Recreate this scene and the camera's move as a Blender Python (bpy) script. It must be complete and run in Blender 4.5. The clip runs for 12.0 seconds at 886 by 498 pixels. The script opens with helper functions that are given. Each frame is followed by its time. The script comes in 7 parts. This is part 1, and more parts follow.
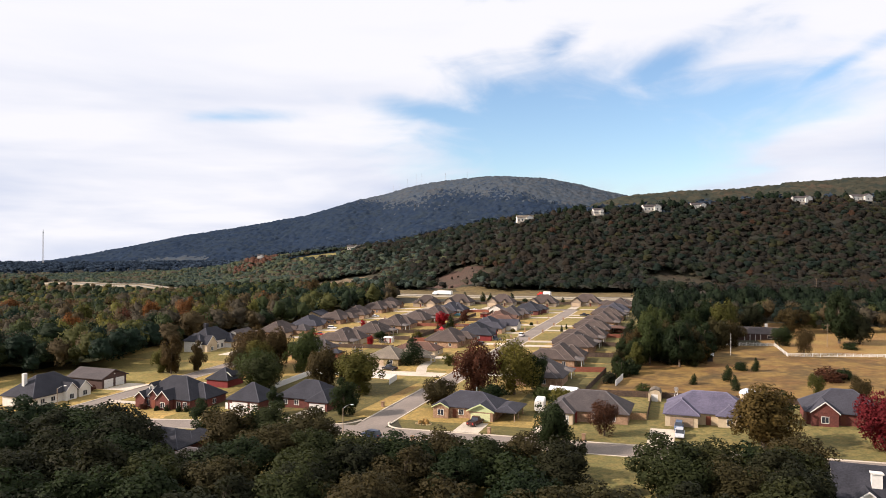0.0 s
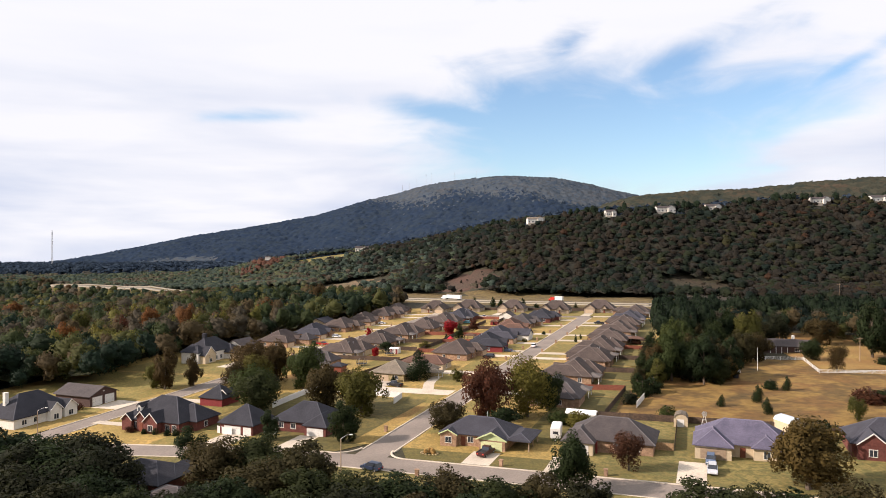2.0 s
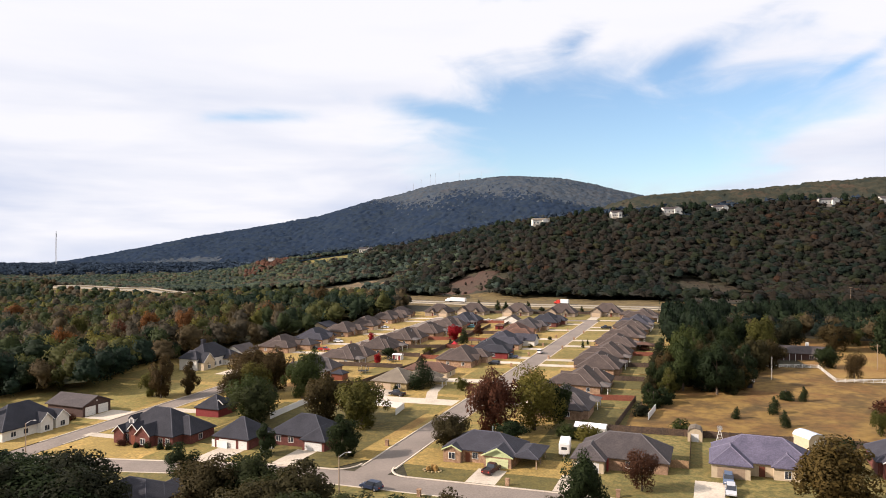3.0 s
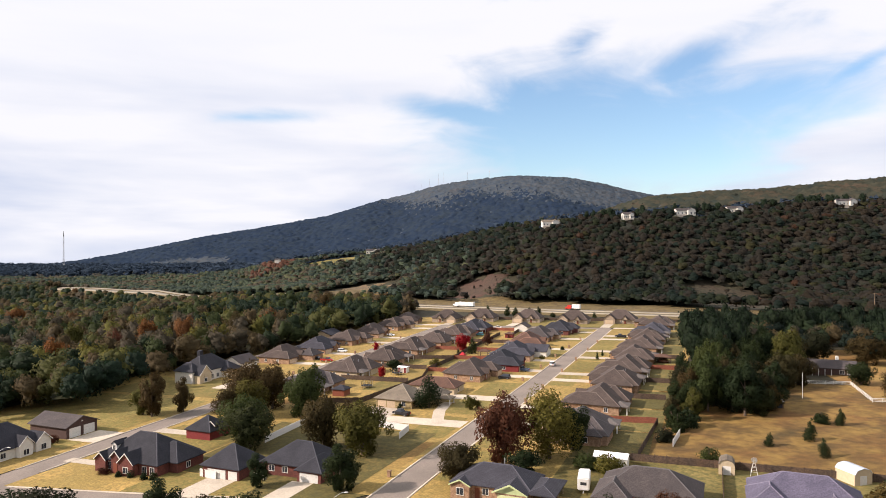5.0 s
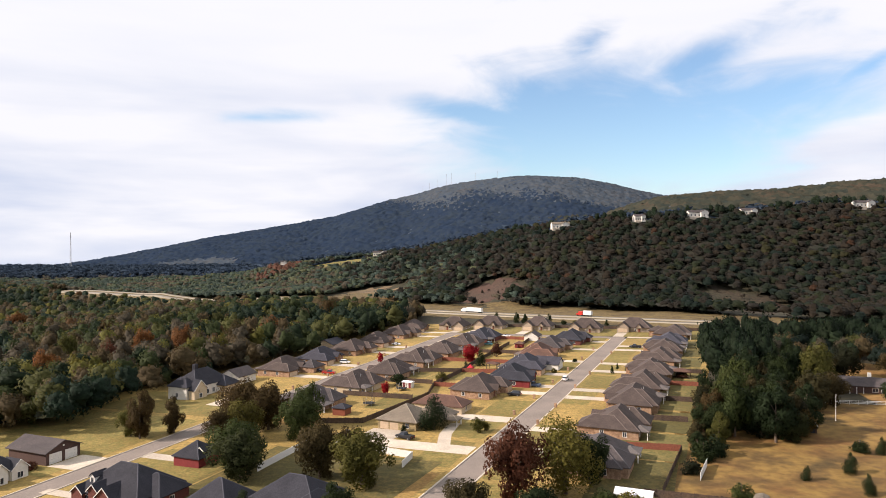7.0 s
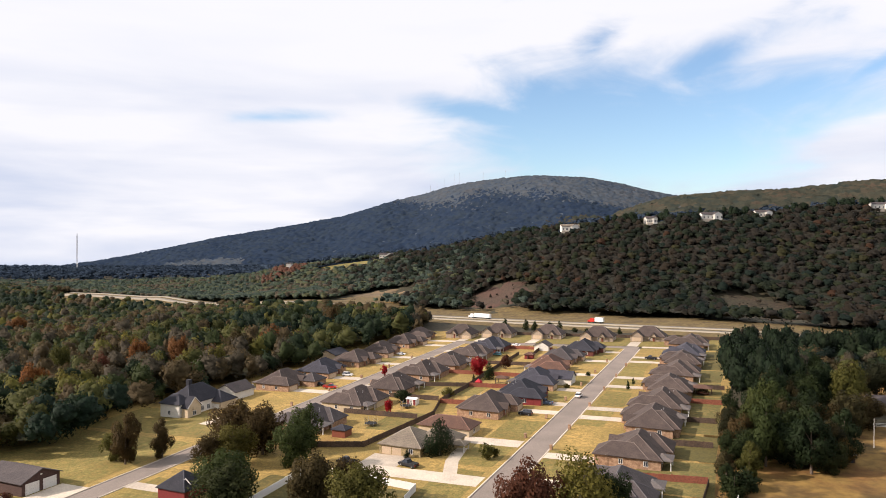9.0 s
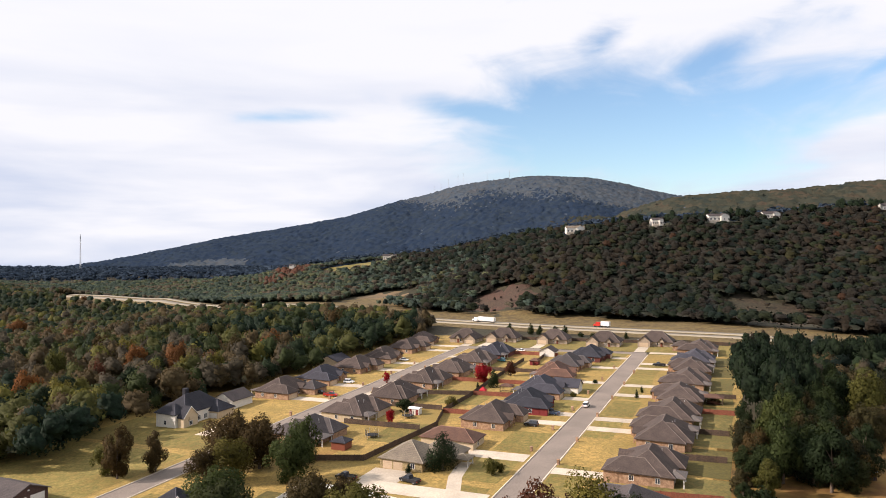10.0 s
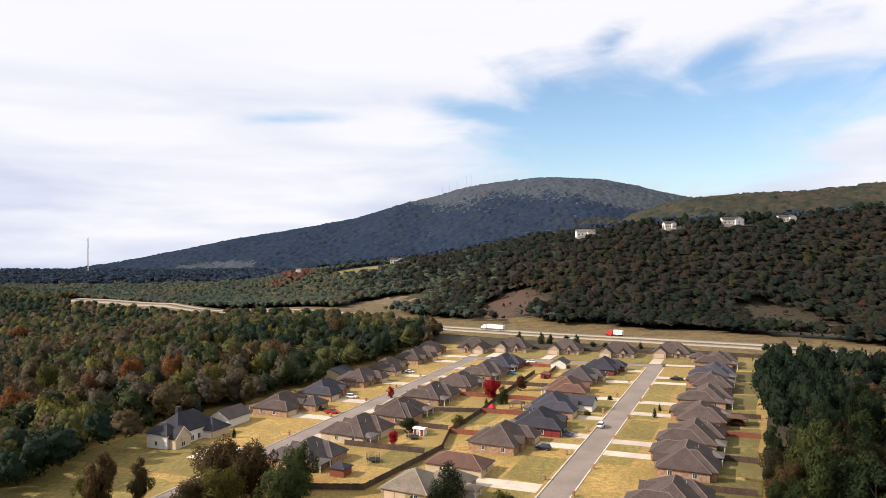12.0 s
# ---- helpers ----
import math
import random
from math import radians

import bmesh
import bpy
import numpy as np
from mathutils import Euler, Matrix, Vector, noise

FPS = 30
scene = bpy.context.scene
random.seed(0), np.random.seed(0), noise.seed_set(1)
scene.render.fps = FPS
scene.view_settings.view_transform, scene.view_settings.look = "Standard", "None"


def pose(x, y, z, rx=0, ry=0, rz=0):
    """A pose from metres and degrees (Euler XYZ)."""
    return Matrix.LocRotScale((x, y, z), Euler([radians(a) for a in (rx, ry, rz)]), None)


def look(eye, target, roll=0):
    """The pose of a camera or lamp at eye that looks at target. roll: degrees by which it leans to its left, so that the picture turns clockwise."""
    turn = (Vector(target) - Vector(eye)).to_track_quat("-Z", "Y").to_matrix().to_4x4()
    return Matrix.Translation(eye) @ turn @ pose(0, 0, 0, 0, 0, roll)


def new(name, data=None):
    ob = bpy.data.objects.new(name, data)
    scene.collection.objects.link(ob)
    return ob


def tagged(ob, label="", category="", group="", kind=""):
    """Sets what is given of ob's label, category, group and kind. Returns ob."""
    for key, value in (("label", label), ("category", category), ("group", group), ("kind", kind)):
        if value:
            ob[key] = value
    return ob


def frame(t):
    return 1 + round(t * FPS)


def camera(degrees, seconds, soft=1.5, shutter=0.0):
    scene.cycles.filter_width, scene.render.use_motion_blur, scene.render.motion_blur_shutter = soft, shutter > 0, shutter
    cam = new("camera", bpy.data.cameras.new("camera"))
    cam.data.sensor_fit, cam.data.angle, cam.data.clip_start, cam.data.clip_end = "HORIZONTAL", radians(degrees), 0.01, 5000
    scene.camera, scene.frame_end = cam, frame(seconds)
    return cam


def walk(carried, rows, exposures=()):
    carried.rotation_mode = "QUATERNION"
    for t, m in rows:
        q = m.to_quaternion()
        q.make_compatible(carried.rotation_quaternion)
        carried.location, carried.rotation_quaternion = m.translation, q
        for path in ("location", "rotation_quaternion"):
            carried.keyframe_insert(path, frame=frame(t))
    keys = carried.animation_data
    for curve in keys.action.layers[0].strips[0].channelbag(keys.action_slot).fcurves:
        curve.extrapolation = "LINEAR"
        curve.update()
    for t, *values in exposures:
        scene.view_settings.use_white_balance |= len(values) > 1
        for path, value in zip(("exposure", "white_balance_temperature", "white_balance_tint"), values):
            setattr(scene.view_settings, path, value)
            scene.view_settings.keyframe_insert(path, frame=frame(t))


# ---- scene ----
cam = camera(65, 12.0, soft=0.8)
PATH = [
    (0.0, pose(0.00, 0.00, 43.07, 89.62, 0.00, 0.47)),
    (1.0, pose(0.13, 6.91, 44.63, 89.58, 0.00, 0.88)),
    (2.0, pose(0.28, 13.82, 46.13, 89.58, 0.00, 1.25)),
    (3.0, pose(0.33, 20.76, 47.63, 89.59, 0.00, 1.61)),
    (5.0, pose(0.18, 34.49, 50.67, 89.54, 0.00, 2.29)),
    (6.0, pose(0.12, 41.38, 52.27, 89.54, 0.00, 2.63)),
    (7.0, pose(0.08, 48.25, 53.95, 89.52, 0.00, 2.95)),
    (9.0, pose(-0.25, 62.05, 57.43, 89.48, 0.00, 3.58)),
    (10.0, pose(-0.47, 69.01, 59.12, 89.50, 0.00, 3.90)),
    (11.0, pose(-0.59, 75.79, 60.70, 89.55, 0.00, 4.23)),
    (12.0, pose(-0.67, 82.32, 62.23, 89.60, 0.00, 4.61)),
]
walk(cam, PATH)

# ---- sky and sun ----
SUN_TO = Vector((-0.95, -0.17, 0.56)).normalized()
SUN_EL = math.asin(SUN_TO.z)
SUN_AZ = math.atan2(SUN_TO.x, SUN_TO.y)


def build_world():
    w = bpy.data.worlds.new("world")
    scene.world = w
    w.use_nodes = True
    nt = w.node_tree
    nt.nodes.clear()
    N, L = nt.nodes.new, nt.links.new
    out, bg = N("ShaderNodeOutputWorld"), N("ShaderNodeBackground")
    L(bg.outputs[0], out.inputs[0])
    sky = N("ShaderNodeTexSky")
    sky.sky_type, sky.sun_disc = "NISHITA", False
    sky.sun_elevation, sky.sun_rotation = SUN_EL, SUN_AZ
    sky.air_density, sky.dust_density, sky.ozone_density = 1.0, 0.6, 1.5

    def m(op, a, b=None, c=None):
        n = N("ShaderNodeMath")
        n.operation = op
        for i, v in enumerate((a, b, c)):
            if v is None:
                continue
            if isinstance(v, (int, float)):
                n.inputs[i].default_value = v
            else:
                L(v, n.inputs[i])
        return n.outputs[0]

    co = N("ShaderNodeTexCoord")
    sep = N("ShaderNodeSeparateXYZ")
    L(co.outputs["Generated"], sep.inputs[0])
    x, y, z = sep.outputs
    # soft cloud banks, stretched along the horizon
    comb = N("ShaderNodeCombineXYZ")
    L(x, comb.inputs[0])
    L(m("MULTIPLY", y, 0.35), comb.inputs[1])
    L(m("MULTIPLY", z, 1.5), comb.inputs[2])

    def cloud_noise(scale, detail, rot, stretch, loc, rough=0.5, dist=0.3):
        mp = N("ShaderNodeMapping")
        mp.inputs["Scale"].default_value = stretch
        mp.inputs["Rotation"].default_value = (0, radians(rot), 0)
        mp.inputs["Location"].default_value = loc
        n = N("ShaderNodeTexNoise")
        n.inputs["Scale"].default_value, n.inputs["Detail"].default_value = scale, detail
        n.inputs["Roughness"].default_value, n.inputs["Distortion"].default_value = rough, dist
        L(comb.outputs[0], mp.inputs[0])
        L(mp.outputs[0], n.inputs["Vector"])
        return n.outputs[0]

    big = cloud_noise(4.6, 7, -14, (1, 1, 1.25), (0.3, 0, 0.2), 0.5, 0.5)
    wisp = cloud_noise(9.0, 8, -20, (0.8, 1, 1.5), (1.7, 0, 0.6), 0.55, 0.7)

    def blob(cx, cz, rx, rz, rot):
        gx, gz = m("SUBTRACT", x, cx), m("SUBTRACT", z, cz)
        ca, sa = math.cos(radians(rot)), math.sin(radians(rot))
        r1 = m("DIVIDE", m("ADD", m("MULTIPLY", gx, ca), m("MULTIPLY", gz, sa)), rx)
        r2 = m("DIVIDE", m("SUBTRACT", m("MULTIPLY", gz, ca), m("MULTIPLY", gx, sa)), rz)
        return m("SUBTRACT", m("SQRT", m("ADD", m("MULTIPLY", r1, r1), m("MULTIPLY", r2, r2))), 1.0)

    # clear gaps in the cloud, ahead and somewhat to the east
    gap = blob(0.215, 0.157, 0.23, 0.080, 3)
    for *row, veil in ((0.00, 0.180, 0.13, 0.022, -10, 0.3), (0.28, 0.232, 0.13, 0.035, 18, 0.3), (0.47, 0.215, 0.14, 0.02, 30, 0.75), (0.15, 0.270, 0.08, 0.05, 20, 0.92), (0.05, 0.335, 0.09, 0.025, 8, 0.8),
                      (-0.30, 0.172, 0.18, 0.02, 3, 1.0)):
        gap = m("MINIMUM", gap, m("ADD", blob(*row), veil))
    # bright bank closing the clear stretch on the east
    gap = m("MAXIMUM", gap, m("MULTIPLY", blob(0.52, 0.150, 0.16, 0.038, 22), -0.9))
    dens = m("ADD", m("MULTIPLY", m("SUBTRACT", big, 0.5), 1.9), m("MULTIPLY", m("SUBTRACT", wisp, 0.5), 1.5))
    dens = m("ADD", dens, m("MINIMUM", gap, 1.1))
    ramp = N("ShaderNodeMapRange")
    ramp.interpolation_type = "SMOOTHSTEP"
    ramp.inputs["From Min"].default_value, ramp.inputs["From Max"].default_value = -0.55, 0.62
    L(dens, ramp.inputs[0])
    # bright tops, grey-blue undersides towards the horizon
    shade = cloud_noise(3.4, 5, -3, (0.8, 1, 3.0), (3.1, 0, 0.4))
    low = m("SUBTRACT", 1.0, m("MINIMUM", m("MULTIPLY", m("MAXIMUM", z, 0.0), 3.6), 1.0))
    grey = m("MULTIPLY", m("ADD", m("MULTIPLY", m("SUBTRACT", shade, 0.40), 2.6), 0.12), m("ADD", m("MULTIPLY", low, 0.95), 0.12))
    cr = N("ShaderNodeValToRGB")
    cr.color_ramp.elements[0].position, cr.color_ramp.elements[0].color = 0.05, (*(CLOUD * k for k in (1.0, 0.99, 1.05)), 1)
    cr.color_ramp.elements[1].position, cr.color_ramp.elements[1].color = 0.75, (*(CLOUD * k for k in (0.58, 0.66, 0.87)), 1)
    L(grey, cr.inputs[0])
    skys = N("ShaderNodeMix")
    skys.data_type, skys.blend_type = "RGBA", "MULTIPLY"
    skys.inputs[0].default_value = 1
    L(sky.outputs[0], skys.inputs["A"])
    skys.inputs["B"].default_value = (SKY_GAIN * 0.92, SKY_GAIN * 0.97, SKY_GAIN * 1.04, 1)
    mix = N("ShaderNodeMix")
    mix.data_type = "RGBA"
    L(ramp.outputs[0], mix.inputs[0])
    L(skys.outputs["Result"], mix.inputs["A"])
    L(cr.outputs[0], mix.inputs["B"])
    L(mix.outputs["Result"], bg.inputs[0])
    bg.inputs[1].default_value = 1.0


SKY_GAIN = 0.107
CLOUD = 0.59
build_world()
sun_data = bpy.data.lights.new("sun", "SUN")
sun_data.energy, sun_data.angle, sun_data.color = 4.6, radians(0.6), (1.0, 0.855, 0.765)
sun = new("sun", sun_data)
sun.matrix_world = look(SUN_TO * 100, (0, 0, 0))
scene.view_settings.exposure = 0.72

# ---- plan ----
ANG = radians(19.8)
UD, VD = Vector((math.sin(ANG), math.cos(ANG))), Vector((math.cos(ANG), -math.sin(ANG)))
R0 = Vector((-19.5, 163.0))
TURN = -math.degrees(ANG)


def sstep(a, b, x):
    t = np.clip((np.asarray(x, float) - a) / (b - a), 0, 1)
    return t * t * (3 - 2 * t)


def W(u, v):
    """Place of a point given along (u) and across (v) the main street."""
    p = R0 + UD * u + VD * v
    return p.x, p.y


def uv_of(x, y):
    dx, dy = np.asarray(x, float) - R0.x, np.asarray(y, float) - R0.y
    return dx * UD.x + dy * UD.y, dx * VD.x + dy * VD.y


def highway_y(x):
    """Line of the highway behind the village."""
    return np.interp(x, [-1400, -900, -500, -310, -220, -124, -46, 44, 148, 221, 320, 600, 1200], [1500, 1170, 912, 815, 768, 705, 617, 557, 496, 440, 380, 250, 0])


def foot_y(x):
    return np.interp(x, [-1400, -900, -400, -230, -105, -40, 25, 120, 214, 400, 900, 1600], [1700, 1400, 1080, 960, 860, 700, 598, 590, 600, 590, 560, 500])


def crest_y(x):
    return np.interp(x, [-1400, -400, -300, -150, 0, 92, 237, 520, 900, 1600], [1900, 1180, 1100, 1100, 950, 840, 825, 850, 900, 950])


def smooth_interp(x, xs, ys, r):
    """Rounded polyline."""
    return sum(np.interp(x + d * r, xs, ys) for d in (-1, -0.5, 0, 0.5, 1)) / 5


def height(x, y):
    x, y = np.asarray(x, float), np.asarray(y, float)
    z = 0.028 * np.clip(x, -150, 150)
    z = z - 20.0 * sstep(-140, -420, x) * sstep(140, 300, y)
    z = z + 10 * sstep(1080, 1480, y) * sstep(-300, -600, x)
    z = z + np.interp(x, [-620, -545, -480, -372, -310, -250, -180, -124, -80], [8, 16, 18, 17.5, 7.5, 5, 3.5, 2, 0]) * np.exp(-((y - highway_y(x)) * 0.8 / 48) ** 2)
    # wooded ridge behind the highway
    t = np.clip((y - foot_y(x)) / (crest_y(x) - foot_y(x)), 0, 1)
    t = 0.55 * t + 0.45 * t * t * (3 - 2 * t)
    crest = smooth_interp(x, [-900, -520, -396, -317, -243, -155, -78, -10, 61, 139, 205, 306, 369, 532, 900, 1600], [0, 6, 22, 30, 32, 36, 41, 54, 64, 70, 75, 79, 86, 89, 100, 110], 25)
    beyond = (y - crest_y(x))
    z = z + crest * t * (1 - sstep(60, 1100, beyond))
    bumps = 1.6 * np.sin(x * 0.021 + 1.3) * np.sin(y * 0.017) + 1.1 * np.sin(x * 0.047 + y * 0.031)
    z = z + bumps * sstep(0.1, 0.5, t) * (1 - sstep(0.85, 1.0, t))
    # the land falls away far to the west and north
    far = sstep(1750, 2500, y)
    z = z - 70 * far - 170 * sstep(-2250, -2800, x) * sstep(1900, 2900, y)
    # mountain
    mx = smooth_interp(x, [-3200, -2400, -2147, -2011, -1875, -1671, -1501, -1230, -993, -790, -654, -519, -317, -114, 20, 238, 390, 558, 760, 961, 1400, 2200, 3200],
                       [22, 14, 14, 44, 82, 128, 166, 212, 252, 292, 337, 382, 433, 465, 480, 497, 493, 486, 445, 396, 330, 280, 240], 60)
    s = sstep(2150, 4150, y + 60 * np.sin(x * 0.004) * sstep(2300, 2700, y) * (1 - sstep(3700, 4100, y)))
    gully = 9 * np.sin(x * 0.011 + y * 0.003) * np.sin(x * 0.004 - y * 0.002 + 1) * s * (1 - s) * 4
    z = z + (mx * s + gully) * (1 - 0.5 * sstep(4250, 4900, y))
    # right-hand shoulder
    rx = smooth_interp(x, [0, 250, 480, 602, 728, 959, 1064, 1169, 1274, 1483, 1625, 2600], [0, 60, 185, 230, 248, 262, 264, 277, 289, 304, 312, 340], 30)
    shoulder = rx * sstep(1400, 2600, y) * (1 - 0.6 * sstep(2700, 3600, y)) - 27
    z = np.where(x > 0, np.maximum(z, shoulder), z)
    return z


def gh(x, y):
    return float(height(x, y))


# ---- materials ----
def mat(name, color=(0.5, 0.5, 0.5), rough=0.8, metal=0.0, vary=0.0, nscale=3.0, namp=0.25, bump=0.0, bscale=20.0, color2=None, patch=None, patch_scale=0.1, spec=0.3):
    """Node material: base colour with grain at two scales, per-object variation and bump."""
    ma = bpy.data.materials.new(name)
    ma.use_nodes = True
    nt = ma.node_tree
    N, L = nt.nodes.new, nt.links.new
    b = nt.nodes["Principled BSDF"]
    b.inputs["Roughness"].default_value, b.inputs["Metallic"].default_value = rough, metal
    b.inputs["Specular IOR Level"].default_value = spec
    geo = N("ShaderNodeNewGeometry")
    pos = geo.outputs["Position"]

    def noise_fac(scale, detail=4, lo=0.35, hi=0.65):
        n = N("ShaderNodeTexNoise")
        n.inputs["Scale"].default_value, n.inputs["Detail"].default_value = scale, detail
        L(pos, n.inputs["Vector"])
        r = N("ShaderNodeMapRange")
        r.inputs["From Min"].default_value, r.inputs["From Max"].default_value = lo, hi
        L(n.outputs[0], r.inputs[0])
        return r.outputs[0]

    def mix(fac, a, c, mode="MIX"):
        n = N("ShaderNodeMix")
        n.data_type, n.blend_type = "RGBA", mode
        for i, v in ((0, fac), ("A", a), ("B", c)):
            if isinstance(v, tuple):
                n.inputs[i].default_value = (*v[:3], 1)
            elif isinstance(v, (int, float)):
                n.inputs[i].default_value = v
            else:
                L(v, n.inputs[i])
        return n.outputs["Result"]

    c = color
    if patch:
        c = mix(noise_fac(patch_scale, 4), c, patch)
    dark = tuple(k * (1 - namp) for k in (1, 1, 1))
    light = tuple(k * (1 + namp) for k in (1, 1, 1))
    c2 = color2
    if c2:
        c = mix(noise_fac(nscale * 0.31, 5, 0.4, 0.6), c, c2)
    grain = mix(noise_fac(nscale, 6), dark, light)
    c = mix(1.0, c, grain, "MULTIPLY")
    if vary:
        oi = N("ShaderNodeObjectInfo")
        hs = N("ShaderNodeHueSaturation")
        r1 = N("ShaderNodeMapRange")
        r1.inputs["To Min"].default_value, r1.inputs["To Max"].default_value = 1 - vary, 1 + vary
        L(oi.outputs["Random"], r1.inputs[0])
        L(r1.outputs[0], hs.inputs["Value"])
        L(c, hs.inputs["Color"])
        c = hs.outputs[0]
    if isinstance(c, tuple):
        b.inputs["Base Color"].default_value = (*c, 1)
    else:
        L(c, b.inputs["Base Color"])
    if bump:
        n = N("ShaderNodeTexNoise")
        n.inputs["Scale"].default_value, n.inputs["Detail"].default_value = bscale, 5
        L(pos, n.inputs["Vector"])
        bp = N("ShaderNodeBump")
        bp.inputs["Strength"].default_value, bp.inputs["Distance"].default_value = bump, 0.1
        L(n.outputs[0], bp.inputs["Height"])
        L(bp.outputs[0], b.inputs["Normal"])
    return ma


def foliage(name, cols, tree_scale=0.12, leaf=0.35, trans=0.38, islands=True):
    """Leaf material: colour changes from crown to crown and from leaf to leaf."""
    ma = bpy.data.materials.new(name)
    ma.use_nodes = True
    nt = ma.node_tree
    N, L = nt.nodes.new, nt.links.new
    b = nt.nodes["Principled BSDF"]
    b.inputs["Roughness"].default_value, b.inputs["Specular IOR Level"].default_value = 0.75, (0.15 if not tree_scale or tree_scale > 0.08 else 0.0)
    geo = N("ShaderNodeNewGeometry")
    if tree_scale:
        vo = N("ShaderNodeTexVoronoi")
        vo.inputs["Scale"].default_value = tree_scale
        sc = N("ShaderNodeMapping")
        sc.inputs["Scale"].default_value = (1, 1, 0.05)
        L(geo.outputs["Position"], sc.inputs[0])
        L(sc.outputs[0], vo.inputs["Vector"])
        sp = N("ShaderNodeSeparateColor")
        L(vo.outputs["Color"], sp.inputs[0])
        big = N("ShaderNodeTexNoise")
        big.inputs["Scale"].default_value = tree_scale * 0.14
        L(geo.outputs["Position"], big.inputs["Vector"])
        mx = N("ShaderNodeMath")
        mx.operation = "MULTIPLY_ADD"
        L(sp.outputs[0], mx.inputs[0])
        mx.inputs[1].default_value = 0.62
        bm_ = N("ShaderNodeMath")
        bm_.operation = "MULTIPLY_ADD"
        L(big.outputs[0], bm_.inputs[0])
        bm_.inputs[1].default_value, bm_.inputs[2].default_value = 1.1, -0.38
        L(bm_.outputs[0], mx.inputs[2])
        fac = mx.outputs[0]
    else:
        fac = N("ShaderNodeObjectInfo").outputs["Random"]
    cr = N("ShaderNodeValToRGB")
    el = cr.color_ramp.elements
    el[0].color, el[1].color = (*cols[0], 1), (*cols[-1], 1)
    for i, c in enumerate(cols[1:-1]):
        e = el.new((i + 1) / (len(cols) - 1))
        e.color = (*c, 1)
    L(fac, cr.inputs[0])
    hs = N("ShaderNodeHueSaturation")
    r = N("ShaderNodeMapRange")
    r.inputs["To Min"].default_value, r.inputs["To Max"].default_value = 1 - leaf, 1 + leaf
    if islands:
        L(geo.outputs["Random Per Island"], r.inputs[0])
    else:
        n = N("ShaderNodeTexNoise")
        n.inputs["Scale"].default_value, n.inputs["Detail"].default_value = 0.8, 6
        L(geo.outputs["Position"], n.inputs["Vector"])
        L(n.outputs[0], r.inputs[0])
    L(r.outputs[0], hs.inputs["Value"])
    L(cr.outputs[0], hs.inputs["Color"])
    L(hs.outputs[0], b.inputs["Base Color"])
    gr, bp = N("ShaderNodeTexNoise"), N("ShaderNodeBump")
    gr.inputs["Scale"].default_value, gr.inputs["Detail"].default_value = 0.9, 4
    L(geo.outputs["Position"], gr.inputs["Vector"])
    bp.inputs["Strength"].default_value, bp.inputs["Distance"].default_value = 0.5, 0.8
    L(gr.outputs[0], bp.inputs["Height"])
    L(bp.outputs[0], b.inputs["Normal"])
    if trans:
        tr, ms = N("ShaderNodeBsdfTranslucent"), N("ShaderNodeMixShader")
        L(hs.outputs[0], tr.inputs[0])
        ms.inputs[0].default_value = trans
        L(b.outputs[0], ms.inputs[1])
        L(tr.outputs[0], ms.inputs[2])
        L(ms.outputs[0], nt.nodes["Material Output"].inputs[0])
    return ma


M = {}
M["soil"] = mat("wild_ground", (0.042, 0.034, 0.018), 0.95, nscale=0.6, namp=0.35, patch=(0.028, 0.026, 0.013), patch_scale=0.02, bump=0.5, bscale=1.5)
M["grass_gold"] = mat("dry_lawn", (0.38, 0.245, 0.075), 0.95, vary=0.12, nscale=2.2, namp=0.24, patch=(0.22, 0.16, 0.045), patch_scale=0.06, color2=(0.235, 0.165, 0.05), bump=0.4, bscale=9)
M["grass_green"] = mat("green_lawn", (0.118, 0.093, 0.028), 0.95, vary=0.12, nscale=2.0, namp=0.22, patch=(0.205, 0.158, 0.052), patch_scale=0.07, color2=(0.11, 0.097, 0.03), bump=0.4, bscale=9)
M["grass_mixed"] = mat("patchy_lawn", (0.172, 0.122, 0.034), 0.95, vary=0.15, nscale=2.0, namp=0.25, patch=(0.225, 0.168, 0.05), patch_scale=0.1, color2=(0.14, 0.118, 0.032), bump=0.4, bscale=9)
# Darker copy of the green lawn, with shade painted into its colour.
M["grass_shade_tone"] = mat("shade_toned_lawn", (0.088, 0.074, 0.021), 0.95, vary=0.12, nscale=2.0, namp=0.22, patch=(0.135, 0.10, 0.03), patch_scale=0.06, color2=(0.078, 0.067, 0.02), bump=0.4, bscale=9)
M["grass_rust"] = mat("brown_lawn", (0.21, 0.115, 0.036), 0.95, vary=0.1, nscale=2.0, namp=0.25, patch=(0.26, 0.17, 0.05), patch_scale=0.07, bump=0.4, bscale=9)
M["pasture"] = mat("pasture_grass", (0.155, 0.078, 0.022), 0.95, nscale=0.45, namp=0.22, patch=(0.072, 0.047, 0.015), patch_scale=0.05, color2=(0.185, 0.112, 0.030), bump=0.5, bscale=5)
M["verge"] = mat("verge_grass", (0.106, 0.073, 0.029), 0.95, nscale=0.5, namp=0.3, patch=(0.072, 0.050, 0.022), patch_scale=0.03, color2=(0.128, 0.092, 0.034), bump=0.5, bscale=4)
M["clay"] = mat("red_clay", (0.072, 0.036, 0.025), 0.95, nscale=0.8, namp=0.35, patch=(0.05, 0.034, 0.022), patch_scale=0.03, bump=0.6, bscale=1.2)
M["scrub"] = mat("dry_scrub", (0.036, 0.025, 0.014), 0.95, nscale=0.5, namp=0.4, patch=(0.030, 0.026, 0.015), patch_scale=0.06, bump=0.6, bscale=1.2)
